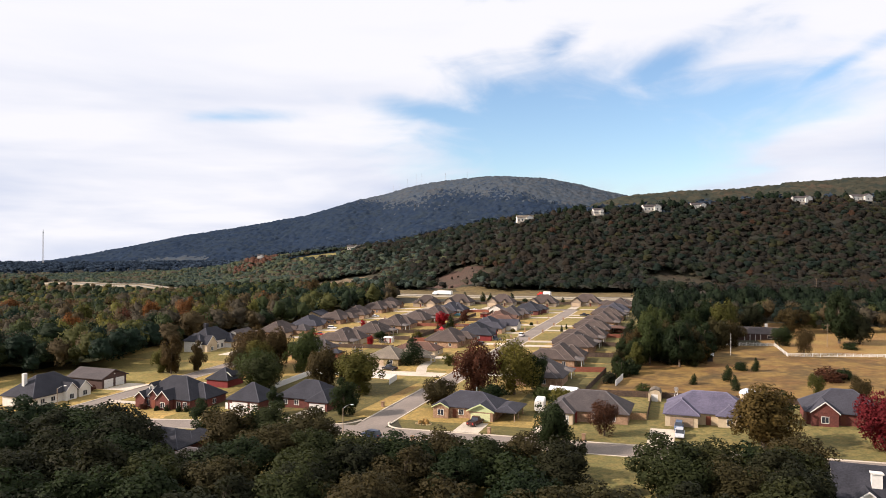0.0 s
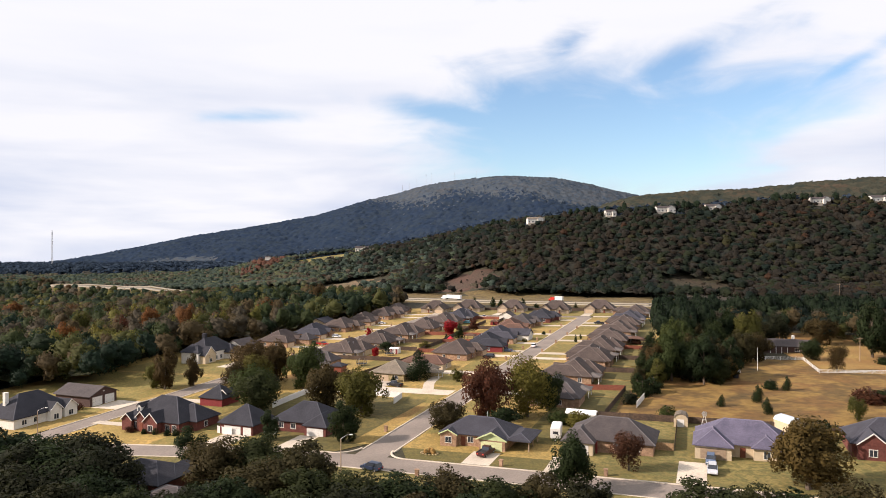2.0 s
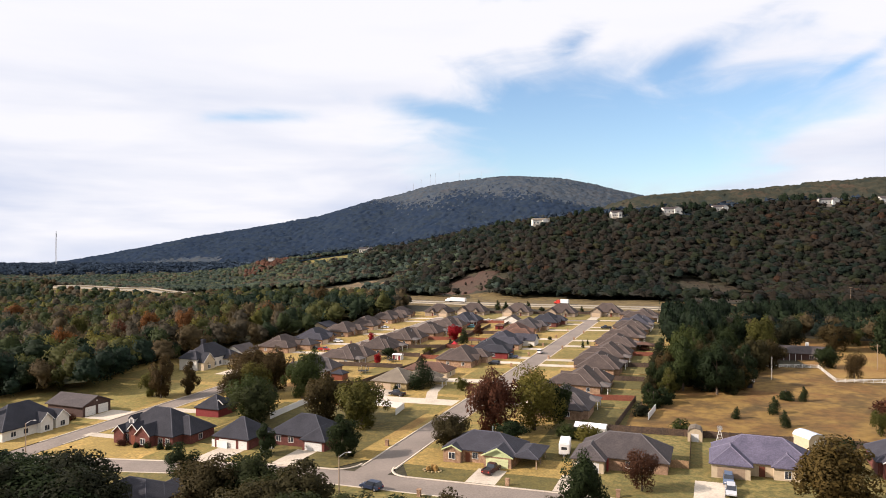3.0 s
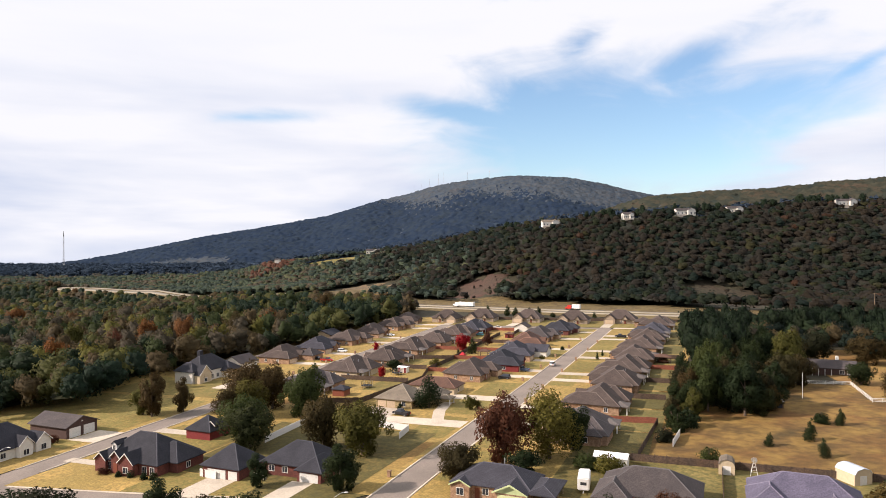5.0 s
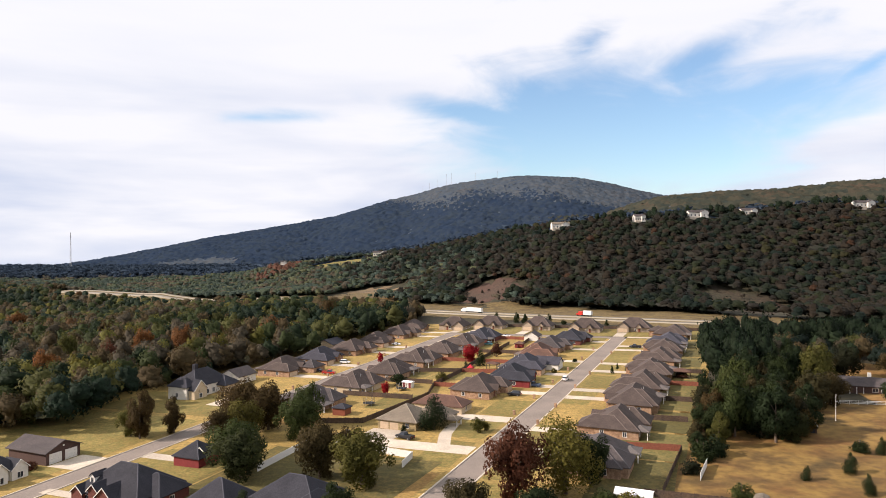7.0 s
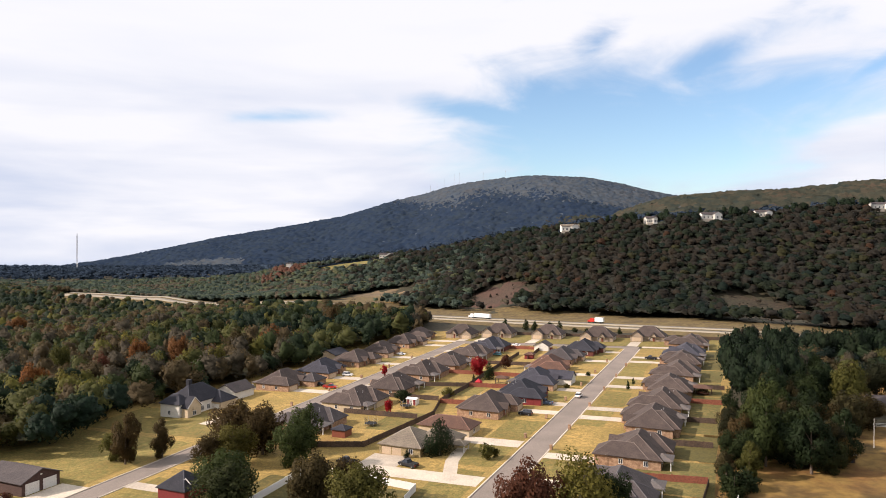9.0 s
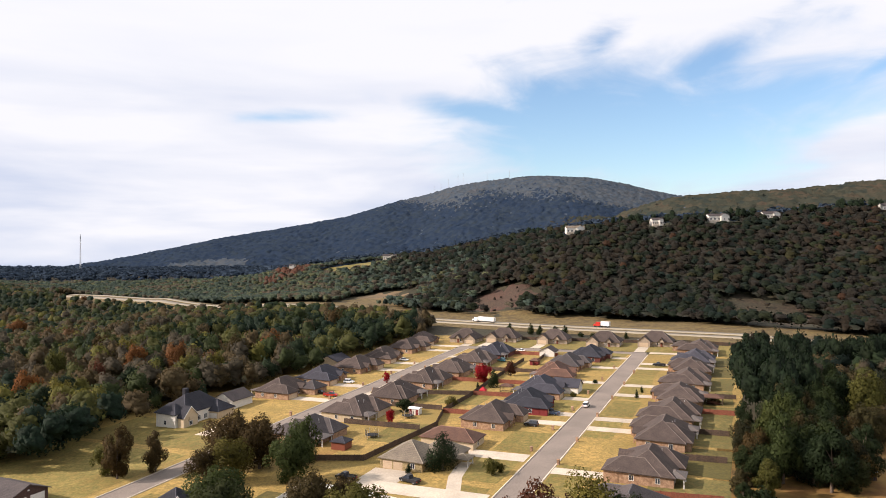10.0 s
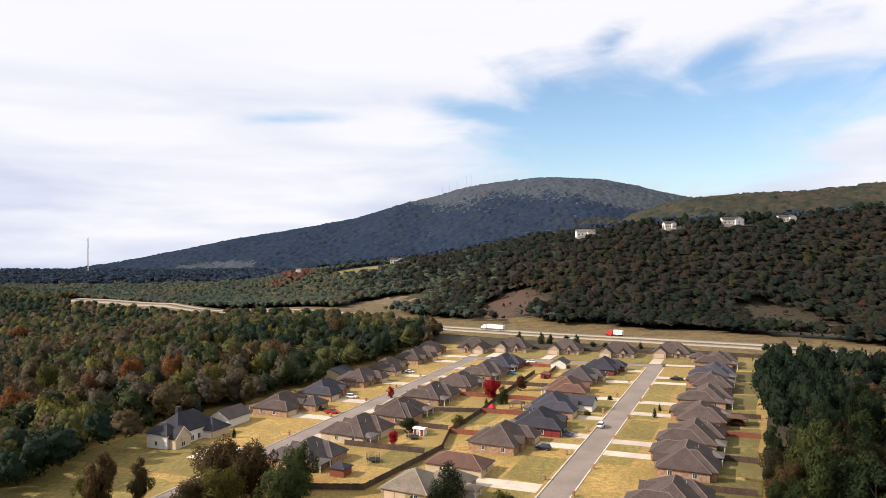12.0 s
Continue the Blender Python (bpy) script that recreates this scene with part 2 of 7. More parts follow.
M["sand"] = mat("bare_earth", (0.17, 0.118, 0.07), 0.95, nscale=0.8, namp=0.35, patch=(0.09, 0.066, 0.034), patch_scale=0.03, bump=0.6, bscale=1.2)
M["asphalt"] = mat("street_asphalt", (0.225, 0.186, 0.157), 0.9, nscale=3, namp=0.14, patch=(0.18, 0.15, 0.127), patch_scale=0.12, bump=0.2, bscale=30)
M["concrete"] = mat("concrete", (0.50, 0.43, 0.34), 0.9, vary=0.1, nscale=2.5, namp=0.12, patch=(0.41, 0.35, 0.28), patch_scale=0.2, bump=0.15, bscale=30)
M["highway"] = mat("highway_concrete", (0.29, 0.252, 0.19), 0.9, nscale=0.5, namp=0.15, patch=(0.24, 0.208, 0.158), patch_scale=0.02)


# ---- mesh helpers ----
def raw_mesh(name, verts, faces_flat, nper, material, smooth=False):
    """A mesh from arrays: faces_flat holds the corner numbers, nper corners a face."""
    me = bpy.data.meshes.new(name)
    verts = np.asarray(verts, np.float32)
    faces_flat = np.asarray(faces_flat, np.int32).ravel()
    nf = len(faces_flat) // nper
    me.vertices.add(len(verts))
    me.vertices.foreach_set("co", verts.ravel())
    me.loops.add(len(faces_flat))
    me.loops.foreach_set("vertex_index", faces_flat)
    me.polygons.add(nf)
    me.polygons.foreach_set("loop_start", np.arange(0, nf * nper, nper, dtype=np.int32))
    me.polygons.foreach_set("loop_total", np.full(nf, nper, np.int32))
    if smooth:
        me.polygons.foreach_set("use_smooth", np.ones(nf, bool))
    me.materials.append(material)
    me.update(calc_edges=True)
    return me


def part(name, bm, material, parent=None, label="", smooth=False):
    me = bpy.data.meshes.new(name)
    bmesh.ops.recalc_face_normals(bm, faces=bm.faces[:])
    bm.to_mesh(me)
    bm.free()
    if smooth:
        for f in me.polygons:
            f.use_smooth = True
    me.materials.append(material)
    ob = new(name, me)
    if parent:
        ob.parent = parent
    if label:
        tagged(ob, label)
    return ob


def empty(name, m, label, category, group="", kind=""):
    ob = new(name)
    ob.matrix_world = m
    return tagged(ob, label, category, group, kind)


def box(bm, x0, x1, y0, y1, z0, z1):
    vs = [bm.verts.new((x, y, z)) for z in (z0, z1) for x, y in ((x0, y0), (x1, y0), (x1, y1), (x0, y1))]
    for f in ((0, 3, 2, 1), (4, 5, 6, 7), (0, 1, 5, 4), (1, 2, 6, 5), (2, 3, 7, 6), (3, 0, 4, 7)):
        bm.faces.new([vs[i] for i in f])
    return vs


def boxes(*rows):
    bm = bmesh.new()
    for r in rows:
        box(bm, *r)
    return bm


def solid(bm, lower, upper):
    """Closed solid between two rings of the same length."""
    a = [bm.verts.new(p) for p in lower]
    b = [bm.verts.new(p) for p in upper]
    n = len(a)
    bm.faces.new(a[::-1])
    bm.faces.new(b)
    for i in range(n):
        bm.faces.new((a[i], a[(i + 1) % n], b[(i + 1) % n], b[i]))


def tube(bm, p0, p1, r0, r1, n=6):
    p0, p1 = Vector(p0), Vector(p1)
    q = (p1 - p0).to_track_quat("Z", "Y").to_matrix()
    rings = []
    for p, r in ((p0, r0), (p1, r1)):
        rings.append([bm.verts.new(p + q @ Vector((r * math.cos(i * math.tau / n), r * math.sin(i * math.tau / n), 0))) for i in range(n)])
    for i in range(n):
        bm.faces.new((rings[0][i], rings[0][(i + 1) % n], rings[1][(i + 1) % n], rings[1][i]))
    bm.faces.new(rings[0][::-1])
    bm.faces.new(rings[1])


# ---- ground ----
def build_ground():
    def axis(a0, a1, fine0, fine1, step, grow):
        v = list(np.arange(fine0, fine1 + 0.01, step))
        s, p = step, fine1
        while p < a1:
            s = min(s * grow, 120)
            p += s
            v.append(p)
        s, p = step, fine0
        while p > a0:
            s = min(s * grow, 120)
            p -= s
            v.insert(0, p)
        return np.array(v)
    xs = axis(-4300, 4300, -240, 260, 10, 1.06)
    ys = axis(-900, 4960, 60, 900, 10, 1.05)
    X, Y = np.meshgrid(xs, ys)
    Z = height(X, Y)
    nx, ny = len(xs), len(ys)
    idx = np.arange(nx * ny).reshape(ny, nx)
    f = np.stack([idx[:-1, :-1], idx[:-1, 1:], idx[1:, 1:], idx[1:, :-1]], -1).reshape(-1, 4)
    me = raw_mesh("ground", np.stack([X, Y, Z], -1).reshape(-1, 3), f, 4, M["soil"], True)
    # forest floor of the mountain, distance haze painted in as blue-grey
    me.materials.append(mat("hazed_mountain_floor", (0.045, 0.06, 0.082), 0.95, nscale=0.03, namp=0.3, patch=(0.036, 0.05, 0.07), patch_scale=0.004))
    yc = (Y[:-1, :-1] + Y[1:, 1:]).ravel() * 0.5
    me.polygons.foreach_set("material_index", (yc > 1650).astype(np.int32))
    tagged(new("ground", me), "dry wild grass and leaf litter over the whole valley floor", "ground", kind="structure")


build_ground()


def sheet(name, outline_uv, material, lift, label, category="lawn", group="", step=8.0, thick=0.0):
    """A patch of ground cover over a four-cornered piece of the plan, following the land."""
    P = [np.array(W(*c)) for c in outline_uv]
    n = max(1, int(max(np.linalg.norm(P[1] - P[0]), np.linalg.norm(P[2] - P[3])) / step))
    k = max(1, int(max(np.linalg.norm(P[3] - P[0]), np.linalg.norm(P[2] - P[1])) / step))
    a, b = np.meshgrid(np.linspace(0, 1, n + 1), np.linspace(0, 1, k + 1))
    XY = ((1 - a) * (1 - b))[..., None] * P[0] + (a * (1 - b))[..., None] * P[1] + (a * b)[..., None] * P[2] + ((1 - a) * b)[..., None] * P[3]
    Z = height(XY[..., 0], XY[..., 1]) + lift
    idx = np.arange((n + 1) * (k + 1)).reshape(k + 1, n + 1)
    f = np.stack([idx[:-1, :-1], idx[:-1, 1:], idx[1:, 1:], idx[1:, :-1]], -1).reshape(-1, 4)
    ob = new(name, raw_mesh(name, np.concatenate([XY, Z[..., None]], -1).reshape(-1, 3), f, 4, material))
    return tagged(ob, label, category, group, "structure")


def strip(name, pts, w0, w1, material, lift, label, category="road", drop=0.0):
    """A band along a line of places (world x, y), from w0 to w1 to its right; drop gives it a side face down."""
    pts = [Vector(p) for p in pts]
    dense = []
    for a, b in zip(pts, pts[1:]):
        k = max(1, int((b - a).length / 8))
        dense += [a.lerp(b, i / k) for i in range(k)]
    dense.append(pts[-1])
    V, F = [], []
    for i, p in enumerate(dense):
        t = (dense[min(i + 1, len(dense) - 1)] - dense[max(i - 1, 0)]).normalized()
        r = Vector((t.y, -t.x))
        row = []
        a, b = p + r * w0, p + r * w1
        za, zb = gh(a.x, a.y) + lift, gh(b.x, b.y) + lift
        row = [(a.x, a.y, za), (b.x, b.y, zb)]
        if drop:
            row = [(a.x, a.y, za - drop), *row, (b.x, b.y, zb - drop)]
        V += row
    k = 4 if drop else 2
    for i in range(len(dense) - 1):
        for j in range(k - 1):
            a = i * k + j
            F.append((a, a + 1, a + k + 1, a + k))
    ob = new(name, raw_mesh(name, V, F, 4, material))
    return tagged(ob, label, category, kind="structure")


# ---- streets, kerbs, lawns ----
def ls(u, off=0.0):
    """The west street, which leans a little away from the main one."""
    return W(u, -89.6 - 0.03 * u + off)


MAIN = [W(-1, -0.5), W(140, -0.3), W(284, -0.6)]
WEST = [ls(-45), ls(140), ls(300)]


def cross_u(v):
    """The cross street: straight in the east, bending south-west beyond the junction."""
    return float(np.interp(v, [-150, -100, -57, -30, -12, 170], [-26, -16, -8.5, -3.0, -1.3, -1.3]))


def cross_line(v0, v1, off=0.0):
    knots = [v0, *(v for v in (-100, -78, -57, -42, -30, -20, -12, 40, 100) if v0 < v < v1), v1]
    return [W(cross_u(v) + off, v) for v in knots]


CROSS = cross_line(-88, 170)
BACK = [W(286, -102), W(286, 2)]
strip("road", MAIN, -3.95, 3.95, M["asphalt"], 0.06, "worn grey asphalt residential street running through the village")
strip("road", WEST, -4.0, 4.0, M["asphalt"], 0.05, "pale grey asphalt street beside the western row of houses")
strip("road", CROSS, -4.4, 4.4, M["asphalt"], 0.04, "grey asphalt cross street behind the near trees")
strip("road", BACK, -4.0, 4.0, M["asphalt"], 0.045, "grey asphalt street closing the far end of the village")
for line, s0, s1 in ((MAIN, 6.5, 281), (WEST, 0, 281)):
    for side in (-1, 1):
        pts = [W(s0, -0.5), W(140, -0.3), W(s1, -0.6)] if line is MAIN else [ls(s0), ls(140), ls(s1)]
        a, b = (3.7, 4.15) if side > 0 else (-4.15, -3.7)
        strip("kerb", pts, a, b, M["concrete"], 0.19, "pale concrete kerb along the street", "kerb", 0.18)
for va, vb, off in ((-84, -9.5, 4.2), (7.5, 165, 4.2), (-84, 165, -4.2)):
    strip("kerb", cross_line(va, vb, off), -0.22, 0.22, M["concrete"], 0.19, "pale concrete kerb along the cross street", "kerb", 0.18)


def corner_kerb(u, v, su, sv, r=5.0):
    """Rounded kerb at a street corner: (u, v) is the square corner, the lawn lies towards (su, sv)."""
    pts = []
    for i in range(9):
        a = i / 8 * math.pi / 2
        pts.append(W(u + su * r * (1 - math.sin(a)), v + sv * r * (1 - math.cos(a))))
    strip("kerb", pts, -0.25, 0.25, M["concrete"], 0.19, "rounded concrete kerb at the street corner", "kerb", 0.18)


corner_kerb(2.9, 2.8, 1, 1)
corner_kerb(2.9, -5.2, 1, -1)
GOLD, GREEN, RUST, MIX, SHADE_TONE = M["grass_gold"], M["grass_green"], M["grass_rust"], M["grass_mixed"], M["grass_shade_tone"]
lawn_lbl = "dry golden lawn with greener streaks"
sheet("lawn", [(10.6, 3.4), (284, 3.3), (284, 50), (10.6, 44)], GOLD, 0.12, lawn_lbl)
sheet("lawn", [(3.1, 8), (10.6, 3.4), (10.6, 42), (3.1, 42)], SHADE_TONE, 0.12, "green corner lawn beside the junction")
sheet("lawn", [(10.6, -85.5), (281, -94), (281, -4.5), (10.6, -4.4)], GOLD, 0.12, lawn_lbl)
for v0, v1, k in ((-85.2, -57, GOLD), (-57, -30, MIX), (-30, -10.2, SHADE_TONE)):
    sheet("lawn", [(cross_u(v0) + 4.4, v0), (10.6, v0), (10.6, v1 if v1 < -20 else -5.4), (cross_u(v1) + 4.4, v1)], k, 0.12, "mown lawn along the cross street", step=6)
sheet("lawn", [(-45, -150), (5.7, -160), (5.7, -94.2), (-45, -92.6)], GOLD, 0.12, "dry golden lawn beside the western street")
sheet("lawn", [(5.7, -160), (330, -165), (330, -104), (5.7, -94)], GOLD, 0.12, lawn_lbl)
sheet("lawn", [(284.2, 4), (290.3, 4), (290.3, 50), (284.2, 50)], MIX, 0.12, "greenish lawn at the end of the street")
sheet("lawn", [(290.5, -104), (322, -104), (322, 50), (290.5, 50)], MIX, 0.12, lawn_lbl)
sheet("lawn", [(3.1, 42), (50, 42), (50, 160), (3.1, 160)], GREEN, 0.12, "mixed green and dry lawn behind the street houses")
for v0, v1 in ((-84, -57), (-57, -30), (-30, -12), (-12, 165)):
    sheet("lawn", [(-90, v0), (cross_u(v0) - 4.4, v0), (cross_u(v1) - 4.4, v1), (-90, v1)], GREEN, 0.12, "shaded green and gold lawn under the near trees")
sheet("pasture", [(50, 42), (150, 42), (150, 190), (50, 190)], M["pasture"], 0.12, "dry straw-coloured pasture behind the wooden fence", "field")
sheet("pasture", [(126, 104), (230, 82), (230, 200), (126, 200)], M["grass_rust"], 0.2, "rust brown mown paddock inside the white rail fence", "field")

LOTS = []
rl = random.Random(5)
for i in range(10):
    u0 = 22 + i * 26
    # East back yards mostly take the darkened lawn, painting in house shadows.
    LOTS += [(u0, u0 + 24, 4.1, 14, rl.choice((MIX, GOLD, MIX))), (u0, u0 + 24, 28, 45.5, rl.choice((GREEN, SHADE_TONE, SHADE_TONE))),
             (u0 + 4, u0 + 27, -18, -6, rl.choice((MIX, GOLD, RUST))), (u0 + 2, u0 + 25, -57, -41, rl.choice((GOLD, GOLD, MIX))),
             (u0 + 2, u0 + 25, -75, -58, rl.choice((GOLD, RUST, MIX))), (u0 + 2, u0 + 24, -122, -106, rl.choice((GOLD, GOLD, MIX)))]
LOTS += [(11, 44, -84, -59.5, MIX), (11, 56, -57.5, -9, SHADE_TONE), (16, 72, -150, -98, MIX), (76, 104, -150, -97, MIX)]
for i, (a, b, c, d, k) in enumerate(LOTS):
    j = [rl.uniform(-1.2, 1.2) for _ in range(8)]
    sheet("lawn", [(a + j[0], c + max(0, j[1])), (b + j[2], c + max(0, j[3])), (b + j[4], d + j[5]), (a + j[6], d + j[7])], k, 0.128 + 0.006 * (i % 3 + 2 * ((i // 6) % 2)) if i < 60 else 0.166 + 0.001 * (i - 60),
          {SHADE_TONE: "mown yard lawn in a dark green painted for shade", MIX: "greenish mown yard lawn", GREEN: "green mown yard lawn", GOLD: "golden dormant yard lawn", RUST: "reddish brown dormant yard lawn"}[k], "lawn", "yard lawns")

# ---- highway ----
HWX = [-545, -480, -372, -290, -220, -170, -124, -80, -46, 0, 44, 95, 148, 185, 221, 270, 320, 600]
HW = [(x, float(highway_y(x))) for x in HWX]
for off, nm in ((-4, "road"), (10, "road")):
    strip(nm, HW, off, off + 9, M["highway"], 0.4, "pale concrete carriageway of the divided highway", drop=0.3)
for v0, v1 in ((-54, -38), (-38, -21), (-21, -4), (5, 10), (19, 36)):
    strip("verge", HW, v0, v1, M["verge"], 0.2, "straw-coloured grass verge and median of the highway", "verge")

# ---- building materials ----
M["brick"] = mat("tan_brick", (0.36, 0.235, 0.15), 0.9, vary=0.12, nscale=6, namp=0.2, patch=(0.22, 0.13, 0.08), patch_scale=1.2, bump=0.3, bscale=14)
M["brick_pale"] = mat("pale_buff_brick", (0.34, 0.27, 0.20), 0.9, vary=0.1, nscale=6, namp=0.15, patch=(0.28, 0.22, 0.16), patch_scale=1.2, bump=0.3, bscale=14)
M["brick_red"] = mat("red_brick", (0.135, 0.045, 0.035), 0.9, vary=0.1, nscale=6, namp=0.25, patch=(0.10, 0.035, 0.028), patch_scale=1.2, bump=0.3, bscale=14)
M["stone"] = mat("buff_stone", (0.32, 0.25, 0.13), 0.9, vary=0.05, nscale=2.5, namp=0.35, patch=(0.24, 0.18, 0.09), patch_scale=1.6, bump=0.6, bscale=4)
M["siding_white"] = mat("white_siding", (0.62, 0.59, 0.53), 0.7, nscale=1.5, namp=0.06, bump=0.1, bscale=5)
M["siding_cream"] = mat("cream_siding", (0.46, 0.37, 0.25), 0.75, vary=0.06, nscale=1.5, namp=0.07, bump=0.1, bscale=5)
M["brick_dark"] = mat("dark_brown_brick", (0.075, 0.045, 0.038), 0.9, nscale=6, namp=0.25, bump=0.3, bscale=14)
M["siding_red"] = mat("barn_red_siding", (0.17, 0.024, 0.024), 0.75, nscale=1.5, namp=0.12, bump=0.1, bscale=5)
M["siding_green"] = mat("pale_green_siding", (0.46, 0.52, 0.27), 0.75, nscale=1.5, namp=0.07)
M["trim"] = mat("white_trim", (0.62, 0.60, 0.56), 0.6, nscale=2, namp=0.05)
M["trim_brown"] = mat("tan_fascia", (0.30, 0.22, 0.15), 0.7, nscale=2, namp=0.1)
M["glass"] = mat("window_glass", (0.03, 0.035, 0.045), 0.12, nscale=1, namp=0.1, spec=0.6)
M["door"] = mat("painted_door", (0.16, 0.05, 0.03), 0.5, vary=0.3, nscale=4, namp=0.1)
M["garage_white"] = mat("white_garage_door", (0.62, 0.60, 0.56), 0.6, nscale=2, namp=0.05)
M["garage_tan"] = mat("tan_garage_door", (0.50, 0.38, 0.26), 0.6, vary=0.12, nscale=2, namp=0.06)
M["metal"] = mat("grey_metal", (0.45, 0.45, 0.45), 0.45, metal=0.6, nscale=3, namp=0.1)


def shingles(name, c, c2, course=0.16):
    ma = mat(name, c, 0.92, vary=0.12, nscale=4.0, namp=0.22, patch=c2, patch_scale=0.35, bump=0.35, bscale=7)
    nt = ma.node_tree
    # courses follow the height, so the lines lie level on every slope
    N, L = nt.nodes.new, nt.links.new
    geo, sep, mul, fr = N("ShaderNodeNewGeometry"), N("ShaderNodeSeparateXYZ"), N("ShaderNodeMath"), N("ShaderNodeMath")
    L(geo.outputs["Position"], sep.inputs[0])
    mul.operation, fr.operation = "MULTIPLY", "FRACT"
    mul.inputs[1].default_value = 1 / course
    L(sep.outputs[2], mul.inputs[0])
    L(mul.outputs[0], fr.inputs[0])
    b = nt.nodes["Principled BSDF"]
    old = b.inputs["Base Color"].links[0].from_socket
    r = N("ShaderNodeMapRange")
    r.inputs["To Min"].default_value, r.inputs["To Max"].default_value = 0.86, 1.08
    L(fr.outputs[0], r.inputs[0])
    hs = N("ShaderNodeHueSaturation")
    L(old, hs.inputs["Color"])
    L(r.outputs[0], hs.inputs["Value"])
    L(hs.outputs[0], b.inputs["Base Color"])
    return ma


M["roof_brown"] = shingles("brown_grey_shingles", (0.078, 0.058, 0.050), (0.056, 0.042, 0.037))
M["roof_grey"] = shingles("grey_shingles", (0.070, 0.058, 0.056), (0.053, 0.045, 0.045))
M["roof_dark"] = shingles("charcoal_shingles", (0.032, 0.032, 0.04), (0.023, 0.023, 0.029))
M["roof_blue"] = shingles("blue_grey_shingles", (0.046, 0.045, 0.056), (0.036, 0.035, 0.044))
M["roof_rust"] = shingles("reddish_brown_shingles", (0.115, 0.062, 0.044), (0.085, 0.048, 0.036))
# Patio shingles paled to paint in sky reflected off their low slope.
M["roof_patio"] = shingles("sky_sheen_shingles", (0.125, 0.108, 0.10), (0.10, 0.088, 0.083))
M["roof_tan"] = shingles("weathered_tan_shingles", (0.18, 0.15, 0.112), (0.135, 0.11, 0.085), 0.3)


# ---- houses ----
CAPS = []
CAP_MAT = {k: mat(k[5:] + "_ridge_cap", c, 0.9, nscale=3, namp=0.15) for k, c in (("roof_brown", (0.13, 0.103, 0.088)), ("roof_grey", (0.105, 0.097, 0.097)), ("roof_dark", (0.05, 0.05, 0.06)), ("roof_blue", (0.075, 0.074, 0.09)),
           ("roof_rust", (0.22, 0.125, 0.09)), ("roof_tan", (0.27, 0.23, 0.175)))}


def lay_caps(roof_part, roof):
    """Ridge and hip caps along the edges gathered while the roof was shaped."""
    for p, q in CAPS:
        bm = bmesh.new()
        d = q - p
        side = Vector((-d.y, d.x, 0))
        if side.length < 0.01 or d.length < 0.4:
            bm.free()
            continue
        side = side.normalized() * 0.17
        lo, hi = Vector((0, 0, -0.09)), Vector((0, 0, 0.05))
        vs = [[bm.verts.new(e + o) for o in (side + lo, hi, -side + lo)] for e in (p, q)]
        for i in range(3):
            bm.faces.new((vs[0][i], vs[0][(i + 1) % 3], vs[1][(i + 1) % 3], vs[1][i]))
        bm.faces.new(vs[0])
        bm.faces.new(vs[1][::-1])
        part("ridge_cap", bm, CAP_MAT[roof], roof_part)
    CAPS.clear()


def hip(bm, x0, x1, y0, y1, z, slope, o=0.5, fascia=0.2):
    x0, x1, y0, y1 = x0 - o, x1 + o, y0 - o, y1 + o
    a = [bm.verts.new(p) for p in ((x0, y0, z), (x1, y0, z), (x1, y1, z), (x0, y1, z))]
    b = [bm.verts.new((v.co.x, v.co.y, z + fascia)) for v in a]
    w, d = x1 - x0, y1 - y0
    run = min(w, d) / 2
    top = z + fascia + run * slope
    if w >= d:
        r = [(x0 + run, (y0 + y1) / 2, top), (x1 - run, (y0 + y1) / 2, top)]
    else:
        r = [((x0 + x1) / 2, y0 + run, top), ((x0 + x1) / 2, y1 - run, top)]
    if abs(w - d) < 0.2:
        r = [r[0]]
    r = [bm.verts.new(p) for p in r]
    near = lambda v: min(r, key=lambda q: (q.co - v.co).length)
    CAPS.extend([(v.co.copy(), near(v).co.copy()) for v in b] + ([(r[0].co.copy(), r[-1].co.copy())] if len(r) > 1 else []))
    bm.faces.new(a[::-1])
    for i in range(4):
        bm.faces.new((a[i], a[(i + 1) % 4], b[(i + 1) % 4], b[i]))
    if len(r) == 1:
        for i in range(4):
            bm.faces.new((b[i], b[(i + 1) % 4], r[0]))
    elif w >= d:
        bm.faces.new((b[0], b[1], r[1], r[0]))
        bm.faces.new((b[1], b[2], r[1]))
        bm.faces.new((b[2], b[3], r[0], r[1]))
        bm.faces.new((b[3], b[0], r[0]))
    else:
        bm.faces.new((b[0], b[1], r[0]))
        bm.faces.new((b[1], b[2], r[1], r[0]))
        bm.faces.new((b[2], b[3], r[1]))
        bm.faces.new((b[3], b[0], r[0], r[1]))
    return top


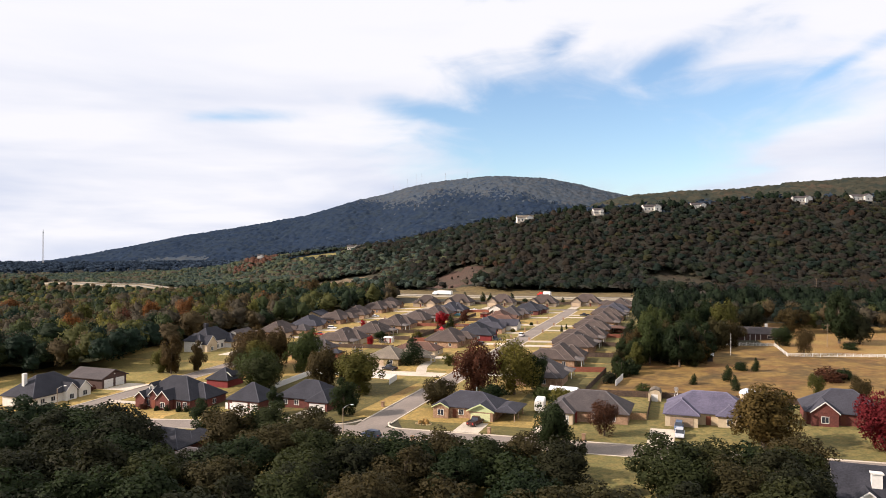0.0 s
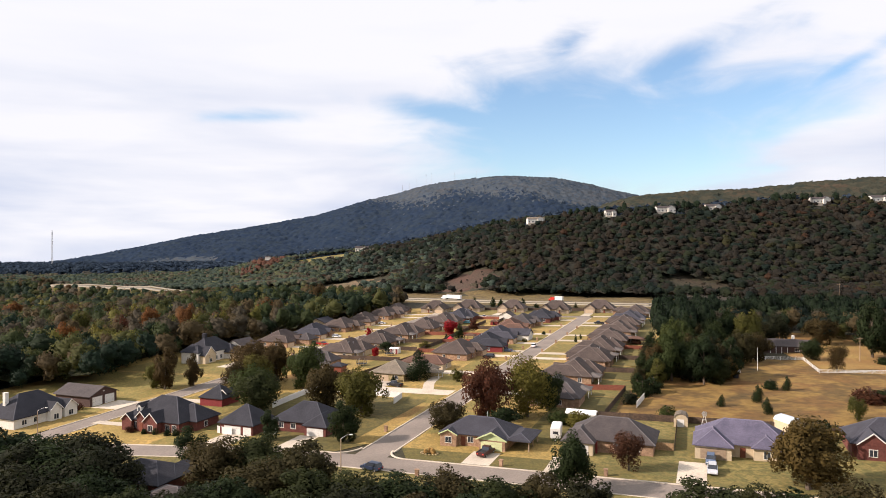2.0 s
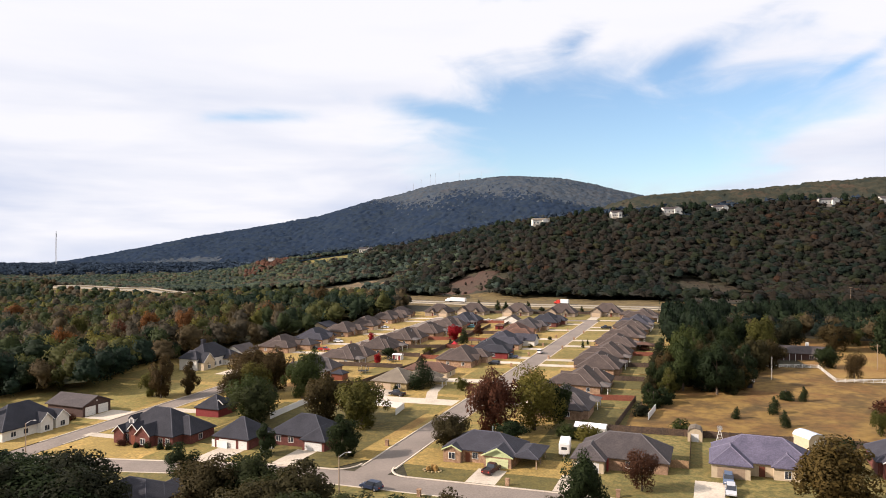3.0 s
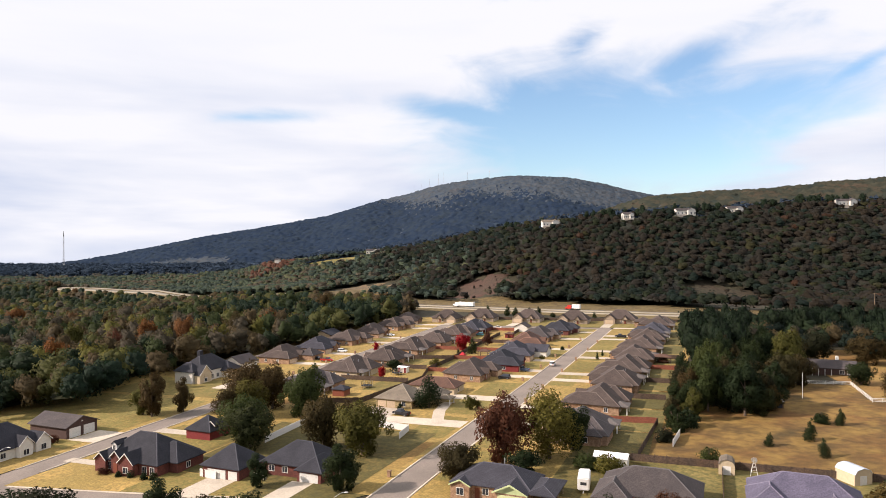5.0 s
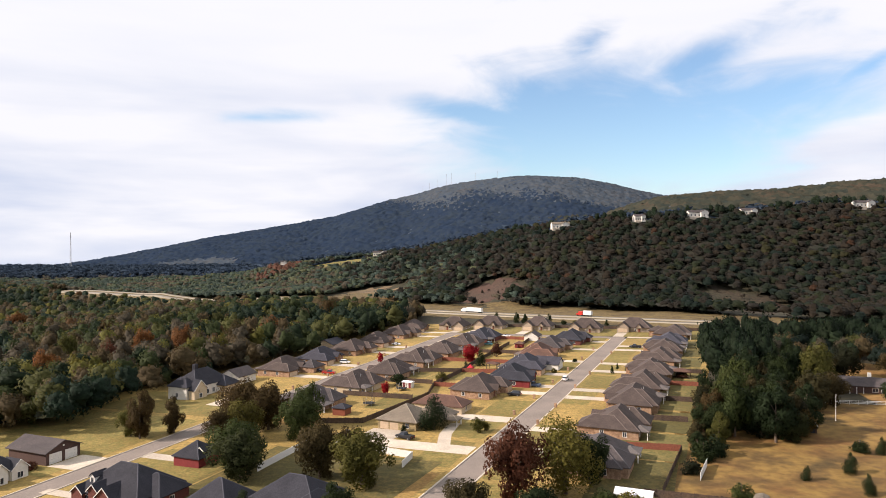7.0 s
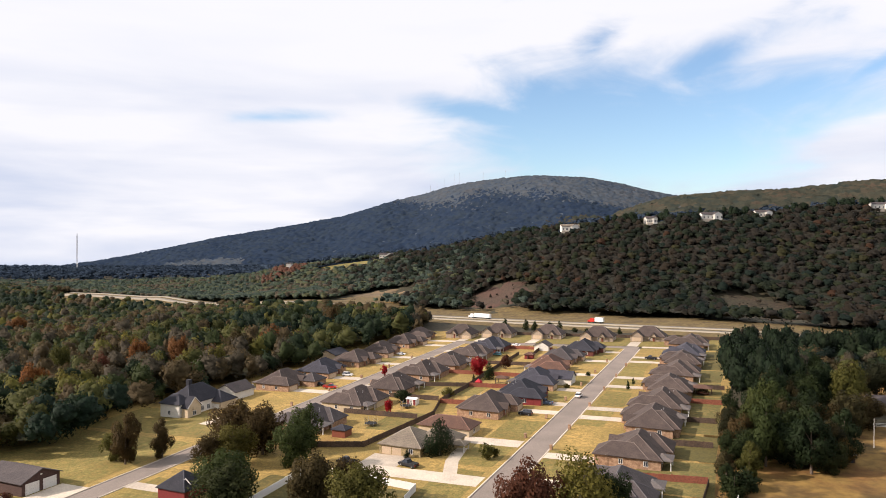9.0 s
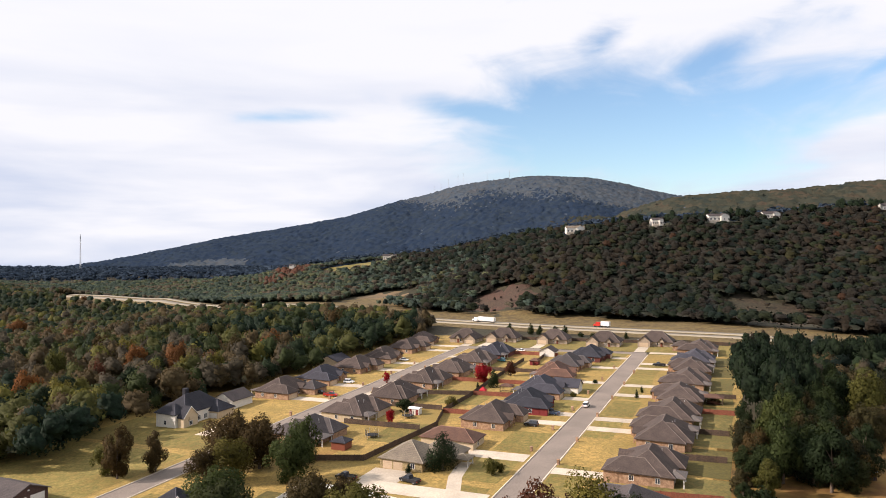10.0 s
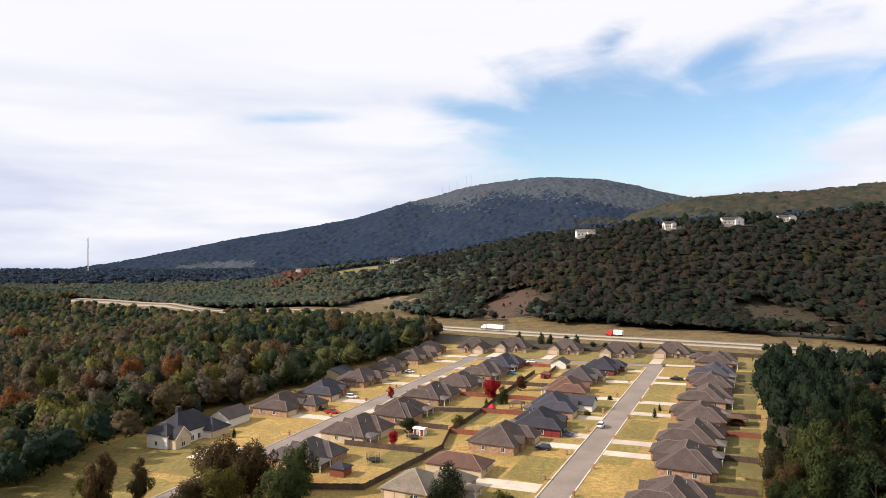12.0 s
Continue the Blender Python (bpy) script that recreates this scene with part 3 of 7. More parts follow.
def gable(bm, x0, x1, y0, y1, z, slope, o=0.4, t=0.2, along="y"):
    """Gable roof of two slabs, ridge along y (or x)."""
    if along == "x":
        x0, x1, y0, y1 = y0, y1, x0, x1
    xa, xb, ya, yb = x0 - o, x1 + o, y0 - o, y1 + o
    xm = (xa + xb) / 2
    zt = z + (xm - xa) * slope
    prof = [(xa, z), (xm, zt), (xb, z), (xb, z + t), (xm, zt + t * 1.25), (xa, z + t)]
    sw = (lambda p, q, r: (q, p, r)) if along == "x" else (lambda p, q, r: (p, q, r))
    f = [bm.verts.new(sw(x, ya, h)) for x, h in prof]
    g = [bm.verts.new(sw(x, yb, h)) for x, h in prof]
    bm.faces.new((f[0], f[1], f[4], f[5]))
    bm.faces.new((f[1], f[2], f[3], f[4]))
    bm.faces.new((g[0], g[1], g[4], g[5]))
    bm.faces.new((g[1], g[2], g[3], g[4]))
    for i in range(6):
        bm.faces.new((f[i], f[(i + 1) % 6], g[(i + 1) % 6], g[i]))
    return zt + t


def gable_wall(bm, x0, x1, y0, y1, z, slope, o=0.4):
    """Wall prism filling the gable under its roof."""
    xm, rise = (x0 + x1) / 2, ((x1 - x0) / 2 + o) * slope - 0.02
    lo = o * slope - 0.02
    for pts in ([(x0, z), (x1, z), (x1, z + lo), (xm, z + rise), (x0, z + lo)],):
        solid(bm, [(x, y0, h) for x, h in pts], [(x, y1, h) for x, h in pts])


def wall_rect(x, y, nx, ny, w, z0, z1, t0, t1):
    """Box of width w against a wall whose outward normal is (nx, ny), from t0 to t1 outwards."""
    if nx:
        a, b = sorted((x + nx * t0, x + nx * t1))
        return a, b, y - w / 2, y + w / 2, z0, z1
    a, b = sorted((y + ny * t0, y + ny * t1))
    return x - w / 2, x + w / 2, a, b, z0, z1


def window(parent, x, y, nx, ny, w=1.1, z0=0.9, z1=2.2, trim="trim"):
    bm = bmesh.new()
    for dx, ww, a, b in ((-w / 2, 0.1, z0, z1), (w / 2, 0.1, z0, z1), (0, w + 0.1, z1 - 0.05, z1 + 0.07), (0, w + 0.14, z0 - 0.08, z0 + 0.03), (0, 0.06, z0, z1)):
        box(bm, *wall_rect(x + (dx if ny else 0), y + (dx if nx else 0), nx, ny, ww, a, b, -0.02, 0.07))
    win = part("window", bm, M[trim], parent)
    part("pane", boxes(wall_rect(x, y, nx, ny, w, z0, z1, -0.02, 0.025)), M["glass"], win)


def garage_door(parent, x, y, nx, ny, w, m="garage_white", h=2.15):
    bm = bmesh.new()
    k = 4
    for i in range(k):
        box(bm, *wall_rect(x, y, nx, ny, w, h * i / k + 0.012, h * (i + 1) / k - 0.012, -0.02, 0.05))
    part("garage_door", bm, M[m], parent)


def vents(parent, rnd, w, d, top):
    for _ in range(2):
        x, y = rnd.uniform(-w * 0.25, w * 0.25), d * rnd.uniform(0.16, 0.26)
        bm = bmesh.new()
        tube(bm, (x, y, top - 2.4), (x, y, top - 0.95), 0.07, 0.07, 6)
        part("vent_pipe", bm, M["metal"], parent)


def house(x, y, face, w=17.5, d=13.5, roof="roof_brown", wall="brick", side=1, slope=0.62, wing=6.6, pw=3.0, h=2.75, patio=True, garage="garage_tan",
          gfront=True, entry=True, chimney=False, label="", hipwing=True, group="village houses", zoff=0.0, trim="trim"):
    """One-storey house; face: degrees turned from the street direction, local -y is the front."""
    rnd = random.Random(int(x * 31 + y * 17))
    hs = empty("house", Matrix.Translation((x, y, gh(x, y) + zoff)) @ pose(0, 0, 0, 0, 0, TURN + face),
               label or "one-storey %s house with a %s hip roof" % ({"brick": "tan brick", "brick_pale": "pale buff brick", "brick_red": "red brick", "stone": "buff stone", "siding_white": "white sided", "siding_cream": "cream sided", "siding_red": "red sided"}.get(wall, wall), roof[5:]), "house", group)
    bm = boxes((-w / 2, w / 2, -d / 2, d / 2, -0.8, h))
    xa, xb = (w / 2 - wing, w / 2) if side > 0 else (-w / 2, -w / 2 + wing)
    yf = -d / 2 - pw
    box(bm, xa, xb, yf, -d / 2 + 0.3, -0.8, h - 0.004)
    if not hipwing:
        gable_wall(bm, xa, xb, yf, yf + 0.3, h - 0.1, slope, 0.5)
    part("wall", bm, M[wall], hs)
    bm = bmesh.new()
    top = hip(bm, -w / 2, w / 2, -d / 2, d / 2, h - 0.12, slope)
    if hipwing:
        hip(bm, xa, xb, yf, d / 4, h - 0.1, slope * 1.04)
    else:
        gable(bm, xa, xb, yf, d / 4 - 1, h - 0.1, slope, 0.5)
    # second ridge crossing towards the back
    xo = -side * w * 0.2
    hip(bm, xo - w * 0.24, xo + w * 0.24, -d / 2 + 2.0, d / 2 + 1.6, h - 0.09, slope * 1.1)
    lay_caps(part("roof", bm, M[roof], hs), roof)
    bm = boxes((xo - w * 0.24, xo + w * 0.24, d / 2 - 0.2, d / 2 + 1.6, -0.8, h - 0.008))
    part("wall", bm, M[wall], hs)
    if entry:
        ex = -side * w * 0.18
        bm = bmesh.new()
        gable(bm, ex - 1.5, ex + 1.5, -d / 2 - 1.5, 0.5, h - 0.05, slope * 1.5, 0.3)
        part("porch_roof", bm, M[roof], hs)
        bm = bmesh.new()
        gable_wall(bm, ex - 1.5, ex + 1.5, -d / 2 - 1.45, -d / 2 - 1.25, h - 0.06, slope * 1.5, 0.3)
        part("porch_gable", bm, M[wall], hs)
        for sx in (-1.35, 1.35):
            part("porch_post", boxes((ex + sx - 0.15, ex + sx + 0.15, -d / 2 - 1.45, -d / 2 - 1.15, -0.5, h - 0.05)), M[wall], hs)
        part("door", boxes(wall_rect(ex, -d / 2, 0, -1, 1.0, 0, 2.1, -0.02, 0.05)), M["door"], hs)
    if gfront:
        garage_door(hs, (xa + xb) / 2, yf, 0, -1, min(4.9, wing - 1), garage)
    else:
        garage_door(hs, xa if side > 0 else xb, yf + 2.6 if pw > 4.5 else yf + pw / 2, -side, 0, min(4.9, pw - 0.4), garage)
        window(hs, (xa + xb) / 2, yf, 0, -1, 1.5)
    for fx in (-0.42, 0.08):
        window(hs, -side * w * fx, -d / 2, 0, -1, 1.2, trim=trim)
    for fx in (-0.34, 0.36):
        window(hs, w * fx, d / 2, 0, 1, 1.3, trim=trim)
    for sx in (-1, 1):
        for fy in (-0.25, 0.22):
            window(hs, sx * w / 2, d * fy, sx, 0, 1.1, trim=trim)
    if patio:
        px0, px1 = (w / 2 - 6.0, w / 2 - 0.6) if side > 0 else (-w / 2 + 0.6, -w / 2 + 6.0)
        bm = bmesh.new()
        hip(bm, px0, px1, d / 2 - 2.0, d / 2 + 2.4, h - 0.16, 0.32, 0.35)
        lay_caps(part("patio_roof", bm, M["roof_patio"], hs, "patio roof with shingles paled for reflected sky"), roof)
        for qx in (px0 + 0.2, px1 - 0.2):
            part("patio_post", boxes((qx - 0.12, qx + 0.12, d / 2 + 2.1, d / 2 + 2.35, -0.6, h - 0.1)), M[trim], hs)
        part("patio_slab", boxes((px0, px1, d / 2 + 0.01, d / 2 + 2.5, -0.6, 0.16)), M["concrete"], hs)
    if chimney:
        part("chimney", boxes((-0.6, 0.5, 1.2, 2.0, h, top + 0.9), (-0.7, 0.6, 1.1, 2.1, top + 0.9, top + 1.05)), M["brick"], hs)
    vents(hs, rnd, w, d, top)
    return hs


def driveway(u0, u1, v0, v1, label="pale concrete driveway"):
    sheet("driveway", [(u0, v0), (u1, v0), (u1, v1), (u0, v1)], M["concrete"], 0.17, label, "driveway", "driveways", 6)


E_, W_, S_, N_ = -90, 90, 0, 180   # turned so that the front looks west, east, south, north
# eastern row along the main street, fronts to the west
for (x, y, w, roof, wall, side) in (
        (28.1, 218.1, 17, "roof_grey", "brick", -1),
        (38.9, 248.2, 17, "roof_brown", "brick", 1),
        (50.6, 276.5, 19, "roof_brown", "brick", -1),
        (59.3, 300.3, 18, "roof_brown", "brick", 1),
        (66.2, 325.3, 17, "roof_brown", "brick", -1),
        (78.5, 353.0, 18, "roof_brown", "brick", 1),
        (86.5, 379.0, 17, "roof_brown", "brick", -1),
        (92.5, 402.0, 17, "roof_blue", "brick", 1),
        (104.5, 433.0, 18, "roof_brown", "brick", 1)):
    u, v = (float(q) for q in uv_of(x, y))
    u, v, w = u - 1.6, max(v, 27.4), w + 1.9
    house(*W(u, v), E_, w, 13.0, roof, wall, side, pw=3.4, slope=0.61, wing=7.6)
    ud = u - side * (w / 2 - 3.8)
    driveway(ud - 2.5, ud + 2.5, 3.4, v - 10.1)
# western side of the main street, fronts to the east
for (x, y, w, roof, wall, side) in (
        (0.5, 297.5, 17, "roof_brown", "brick", 1),
        (13.0, 316.5, 16, "roof_dark", "siding_red", -1),
        (19.5, 340.0, 17, "roof_blue", "brick", -1),
        (27.6, 370.7, 17, "roof_rust", "brick", -1),
        (35.5, 394.0, 17, "roof_grey", "brick", 1),
        (49.0, 418.0, 17, "roof_dark", "brick_red", 1)):
    house(x, y, W_, w + 1.6, 13.2, roof, wall, side, pw=2.6, slope=0.65)
    u, v = uv_of(x, y)
    ud = u + side * (w / 2 - 3.4)
    driveway(ud - 2.6, ud + 2.6, v + 9.8, -4.4)
# western street, its east side
for (x, y, w, roof, wall, side, wing) in (
        (-55.8, 281.2, 15, "roof_grey", "brick", 1, 6.6),
        (-46.3, 308.8, 17, "roof_brown", "siding_cream", 1, 7.5),
        (-36.2, 333.4, 17, "roof_brown", "brick", -1, 6.6),
        (-27.2, 361.5, 17, "roof_brown", "brick", 1, 6.6),
        (-17.4, 384.1, 17, "roof_brown", "brick", -1, 6.6),
        (-7.5, 409.0, 17, "roof_brown", "brick", 1, 6.6),
        (1.8, 431.5, 20, "roof_blue", "brick_red", 1, 6.6)):
    house(x, y, E_, w + 1.6, 13.2, roof, wall, side, pw=2.6, slope=0.65, wing=wing)
    u, v = uv_of(x, y)
    ud = u - side * (w / 2 - 3.4)
    driveway(ud - 2.8, ud + 2.8, -86.3 - 0.03 * u, v - 9.8)
# western street, its west side
for (x, y, w, roof, wall, side) in (
        (-84.5, 346.0, 17, "roof_brown", "brick", -1),
        (-74.2, 371.5, 17, "roof_blue", "brick", -1),
        (-63.6, 397.2, 16, "roof_brown", "brick", 1),
        (-55.7, 424.6, 17, "roof_brown", "brick", -1),
        (-46.0, 455.0, 17, "roof_brown", "brick", 1),
        (-41.0, 482.0, 17, "roof_brown", "brick", -1)):
    house(x, y, W_, w + 1.6, 13.2, roof, wall, side, pw=2.6, slope=0.65)
    u, v = uv_of(x, y)
    ud = u + side * (w / 2 - 3.4)
    driveway(ud - 2.8, ud + 2.8, v + 9.5, -93.2 - 0.03 * u)
# far row, fronts to the south
for (x, y, w, roof, wall, side) in (
        (91.2, 460.1, 18, "roof_brown", "brick_pale", -1),
        (63.6, 463.4, 18, "roof_brown", "brick_pale", -1),
        (37.0, 477.6, 17, "roof_brown", "brick_pale", -1),
        (8.1, 488.2, 18, "roof_brown", "brick_pale", -1),
        (-14.8, 488.3, 17, "roof_brown", "brick_pale", 1)):
    house(x, y, S_, w, 12.0, roof, wall, side, pw=2.4, slope=0.8, hipwing=False)
    u, v = uv_of(x, y)
    vd = v + side * (w / 2 - 3.4)
    driveway(290, u - 9.8, vd - 2.8, vd + 2.8)


def bank(name, cx, cy, rx, ry, m, label):
    """A bare patch on the land, with a ragged outline."""
    n, rings = 56, 6
    V, F_ = [(cx, cy, gh(cx, cy) + 0.5)], []
    rnd = random.Random(int(cx))
    wob = [rnd.uniform(0.8, 1.1) + 0.14 * math.sin(i * 0.55 + cx) + 0.1 * math.sin(i * 1.3) for i in range(n)]
    for r in range(1, rings + 1):
        for i in range(n):
            a = i / n * math.tau
            x, y = cx + rx * r / rings * wob[i] * math.cos(a), cy + ry * r / rings * wob[i] * math.sin(a)
            V.append((x, y, gh(x, y) + 0.5 - (0.6 if r == rings else 0)))
    for i in range(n):
        F_.append((0, 1 + i, 1 + (i + 1) % n, 1 + (i + 1) % n))
    me = bpy.data.meshes.new(name)
    fs = [(0, 1 + i, 1 + (i + 1) % n) for i in range(n)]
    for r in range(rings - 1):
        for i in range(n):
            p, q = 1 + r * n + i, 1 + r * n + (i + 1) % n
            fs.append((p, p + n, q + n, q))
    me.from_pydata(V, [], fs)
    me.materials.append(M[m])
    tagged(new(name, me), label, "bank", kind="structure")


bank("bank", 10, 688, 31, 40, "clay", "bare red clay cutting at the foot of the ridge")
bank("bank", 206, 596, 33, 52, "scrub", "brown bare patch on the wooded slope")
bank("bank", 229, 600, 9, 24, "clay", "red clay scar beside the bare patch")
bank("bank", -128, 868, 30, 34, "sand", "bare sandy cutting beside the highway")
bank("bank", -118, 800, 44, 62, "verge", "bare straw-coloured ground beside the highway")
bank("bank", -188, 1086, 58, 20, "grass_green", "mown green slope before the house on the low ridge")
bank("bank", -60, 760, 40, 30, "pasture", "straw-coloured meadow beside the highway")

for row in ((3.3, 12, 20.4, 26.6), (3.3, 17, 63.2, 68.6), (3.3, 13, 38.0, 43.0), (2.3, 13, -25.0, -19.6), (-2.2, 9.5, -44.5, -37.0), (64, 71, -40, -5.3), (71, 80, -41, -30), (97, 103.5, -27, -5.2), (90, 104, -113, -95.5), (22.5, 33, -104, -94.2), (36, 40, -72, -87), (8, 11, -66, -88)):
    driveway(*row)
strip("path", [W(9.5, -62), W(10, -70), W(13, -74)], -0.6, 0.6, M["concrete"], 0.18, "narrow concrete garden path", "path")
strip("path", [W(66, -13), W(80, -18), W(92, -20)], -1.8, 1.8, M["concrete"], 0.175, "curved pale concrete drive", "path")


# ---- houses along the cross street and the western edge ----
def at_uv(x, y, du, dv):
    p = Vector((x, y)) + UD * du + VD * dv
    return p.x, p.y


def dormer(hs, x, y, z, w=1.5, h=1.5, m="trim", roof="roof_dark"):
    bm = boxes((x - w / 2, x + w / 2, y, y + 3.0, z - 1.0, z + h))
    gable_wall(bm, x - w / 2, x + w / 2, y, y + 0.2, z + h - 0.05, 0.9, 0.15)
    d = part("dormer", bm, M[m], hs)
    bm = bmesh.new()
    gable(bm, x - w / 2, x + w / 2, y, y + 3.4, z + h - 0.05, 0.9, 0.2, 0.12)
    part("dormer_roof", bm, M[roof], d)
    window(d, x, y, 0, -1, w * 0.55, z + 0.3, z + h - 0.1)


def front_gable(hs, x, y, w, depth, z, slope, wall="brick_red", roof="roof_dark", trim="trim", win=True):
    """A gabled bay on the front, with white barge boards."""
    bm = boxes((x - w / 2, x + w / 2, y - depth, y + 0.2, -0.8, z))
    gable_wall(bm, x - w / 2, x + w / 2, y - depth, y - depth + 0.25, z - 0.1, slope, 0.3)
    bay = part("bay", bm, M[wall], hs)
    bm = bmesh.new()
    top = gable(bm, x - w / 2, x + w / 2, y - depth, y + 3.5, z - 0.1, slope, 0.3, 0.16)
    part("bay_roof", bm, M[roof], bay)
    for s in (-1, 1):
        bm = bmesh.new()
        xe, zt = x + s * (w / 2 + 0.34), z - 0.1 + (w / 2 + 0.3) * slope + 0.2
        ya, yb = y - depth - 0.36, y - depth - 0.29
        solid(bm, [(xe, ya, z - 0.16), (x, ya, zt - 0.28), (x, ya, zt), (xe, ya, z + 0.1)], [(xe, yb, z - 0.16), (x, yb, zt - 0.28), (x, yb, zt), (xe, yb, z + 0.1)])
        part("barge_board", bm, M[trim], bay)
    if win:
        window(bay, x, y - depth, 0, -1, min(1.5, w * 0.45), 0.7, 2.1)


def plain_block(hs, x0, x1, y0, y1, h, wall, roof, slope=0.6, kind="hip", along="y", o=0.5):
    bm = boxes((x0, x1, y0, y1, -1.0, h))
    if kind == "gable" and along == "y":
        gable_wall(bm, x0, x1, y0, y0 + 0.2, h - 0.12, slope, o)
        gable_wall(bm, x0, x1, y1 - 0.2, y1, h - 0.12, slope, o)
    if kind == "gable" and along == "x":
        ym, rise, lo = (y0 + y1) / 2, ((y1 - y0) / 2 + o) * slope - 0.14, o * slope - 0.14
        for xx in (x0, x1 - 0.2):
            pts = [(y0, h - 0.1), (y1, h - 0.1), (y1, h + lo), (ym, h + rise), (y0, h + lo)]
            solid(bm, [(xx, q, z) for q, z in pts], [(xx + 0.2, q, z) for q, z in pts])
    part("wall", bm, M[wall], hs)
    bm = bmesh.new()
    top = hip(bm, x0, x1, y0, y1, h - 0.12, slope, o) if kind == "hip" else gable(bm, x0, x1, y0, y1, h - 0.12, slope, o, 0.2, along)
    lay_caps(part("roof", bm, M[roof], hs), roof)
    return top


def base(name, x, y, face, label, category="house", group="", dz=0.0):
    return empty(name, Matrix.Translation((x, y, gh(x, y) + dz)) @ pose(0, 0, 0, 0, 0, TURN + face), label, category, group)


def brick_gabled():
    hs = base("house", -76.6, 196.3, S_, "red brick house with dark hip roof and white trimmed gables")
    plain_block(hs, -9, 9, -6, 7, 2.9, "brick_red", "roof_dark", 0.72)
    plain_block(hs, 2, 11.5, -2.5, 6, 2.8, "brick_red", "roof_dark", 0.7)
    front_gable(hs, 1.4, -6, 4.2, 1.8, 2.9, 1.0)
    front_gable(hs, -2.6, -6, 2.6, 0.9, 3.6, 1.0, win=False)
    front_gable(hs, -7.4, -6, 3.2, 0.8, 2.6, 0.9, win=False)
    dormer(hs, -5.6, -4.4, 4.1)
    part("door", boxes(wall_rect(-2.6, -6.9, 0, -1, 1.3, 0, 2.4, -0.02, 0.05)), M["door"], hs)
    for x in (-5.2, 5.2, 7.4):
        window(hs, x, -6, 0, -1, 1.3, 0.5, 2.2)
    window(hs, 11.5, 1, 1, 0, 1.3)
    return hs


brick_gabled()


def dark_garage_house():
    hs = base("house", -52.5, 189.5, S_, "low brick house with charcoal hip roof and white garage doors")
    plain_block(hs, -6.0, 3.8, -4.5, 4.5, 2.7, "brick_red", "roof_dark", 0.8)
    garage_door(hs, -2.2, -4.5, 0, -1, 4.9)
    garage_door(hs, 2.2, -4.5, 0, -1, 2.4)
    hs = base("house", -36.5, 190.5, S_, "red brick house with charcoal hip roof beside the lamp")
    plain_block(hs, -9, 6, -5, 6, 2.7, "brick_red", "roof_dark", 0.66)
    plain_block(hs, 1.5, 7.5, -7, 2, 2.65, "brick_red", "roof_dark", 0.7)
    garage_door(hs, 4.5, -7, 0, -1, 4.6)
    for x in (-6.5, -3):
        window(hs, x, -5, 0, -1, 1.4)


dark_garage_house()


def white_gabled():
    hs = base("house", -119.6, 206.5, W_, "white painted house with grey hip roof and front gables")
    plain_block(hs, -10, 8, -6, 6, 2.9, "siding_white", "roof_dark", 0.8)
    front_gable(hs, 1.5, -6, 3.6, 1.6, 3.2, 1.05, "siding_white", "roof_dark")
    front_gable(hs, 6.8, -6, 4.2, 1.0, 2.8, 0.95, "siding_white", "roof_dark")
    part("chimney", boxes((-7.5, -6.5, 0.5, 1.5, 3, 9.0)), M["trim"], hs)
    for x in (-7, -3.5):
        window(hs, x, -6, 0, -1, 1.4)


white_gabled()


def barn():
    x, y = at_uv(-108.5, 224.5, 0, -7)
    hs = base("barn", x, y, W_, "brown brick barn with two white garage doors", "barn")
    plain_block(hs, -5, 5, -7, 7, 3.4, "brick_dark", "roof_grey", 0.42, "gable", "y", 0.6)
    for gx in (-2.3, 2.3):
        garage_door(hs, gx, -7, 0, -1, 3.6, "garage_white", 3.0)
    part("wall_lamp", boxes((-0.2, 0.2, -7.2, -7, 4.2, 4.5)), M["trim"], hs)


barn()


def small_garage(name, x, y, w, d, wall, roof, label, face=S_, slope=0.75, h=2.5):
    hs = base(name, x, y, face, label, "shed")
    plain_block(hs, -w / 2, w / 2, -d / 2, d / 2, h, wall, roof, slope, o=0.4)
    return hs


g = small_garage("garage", -71.5, 221.5, 8, 8, "siding_red", "roof_dark", "red sided garage with a charcoal hip roof")
front_gable(g, 2.4, -1.0, 2.2, 0.6, 3.6, 0.8, "siding_cream", "roof_dark", "trim", False)


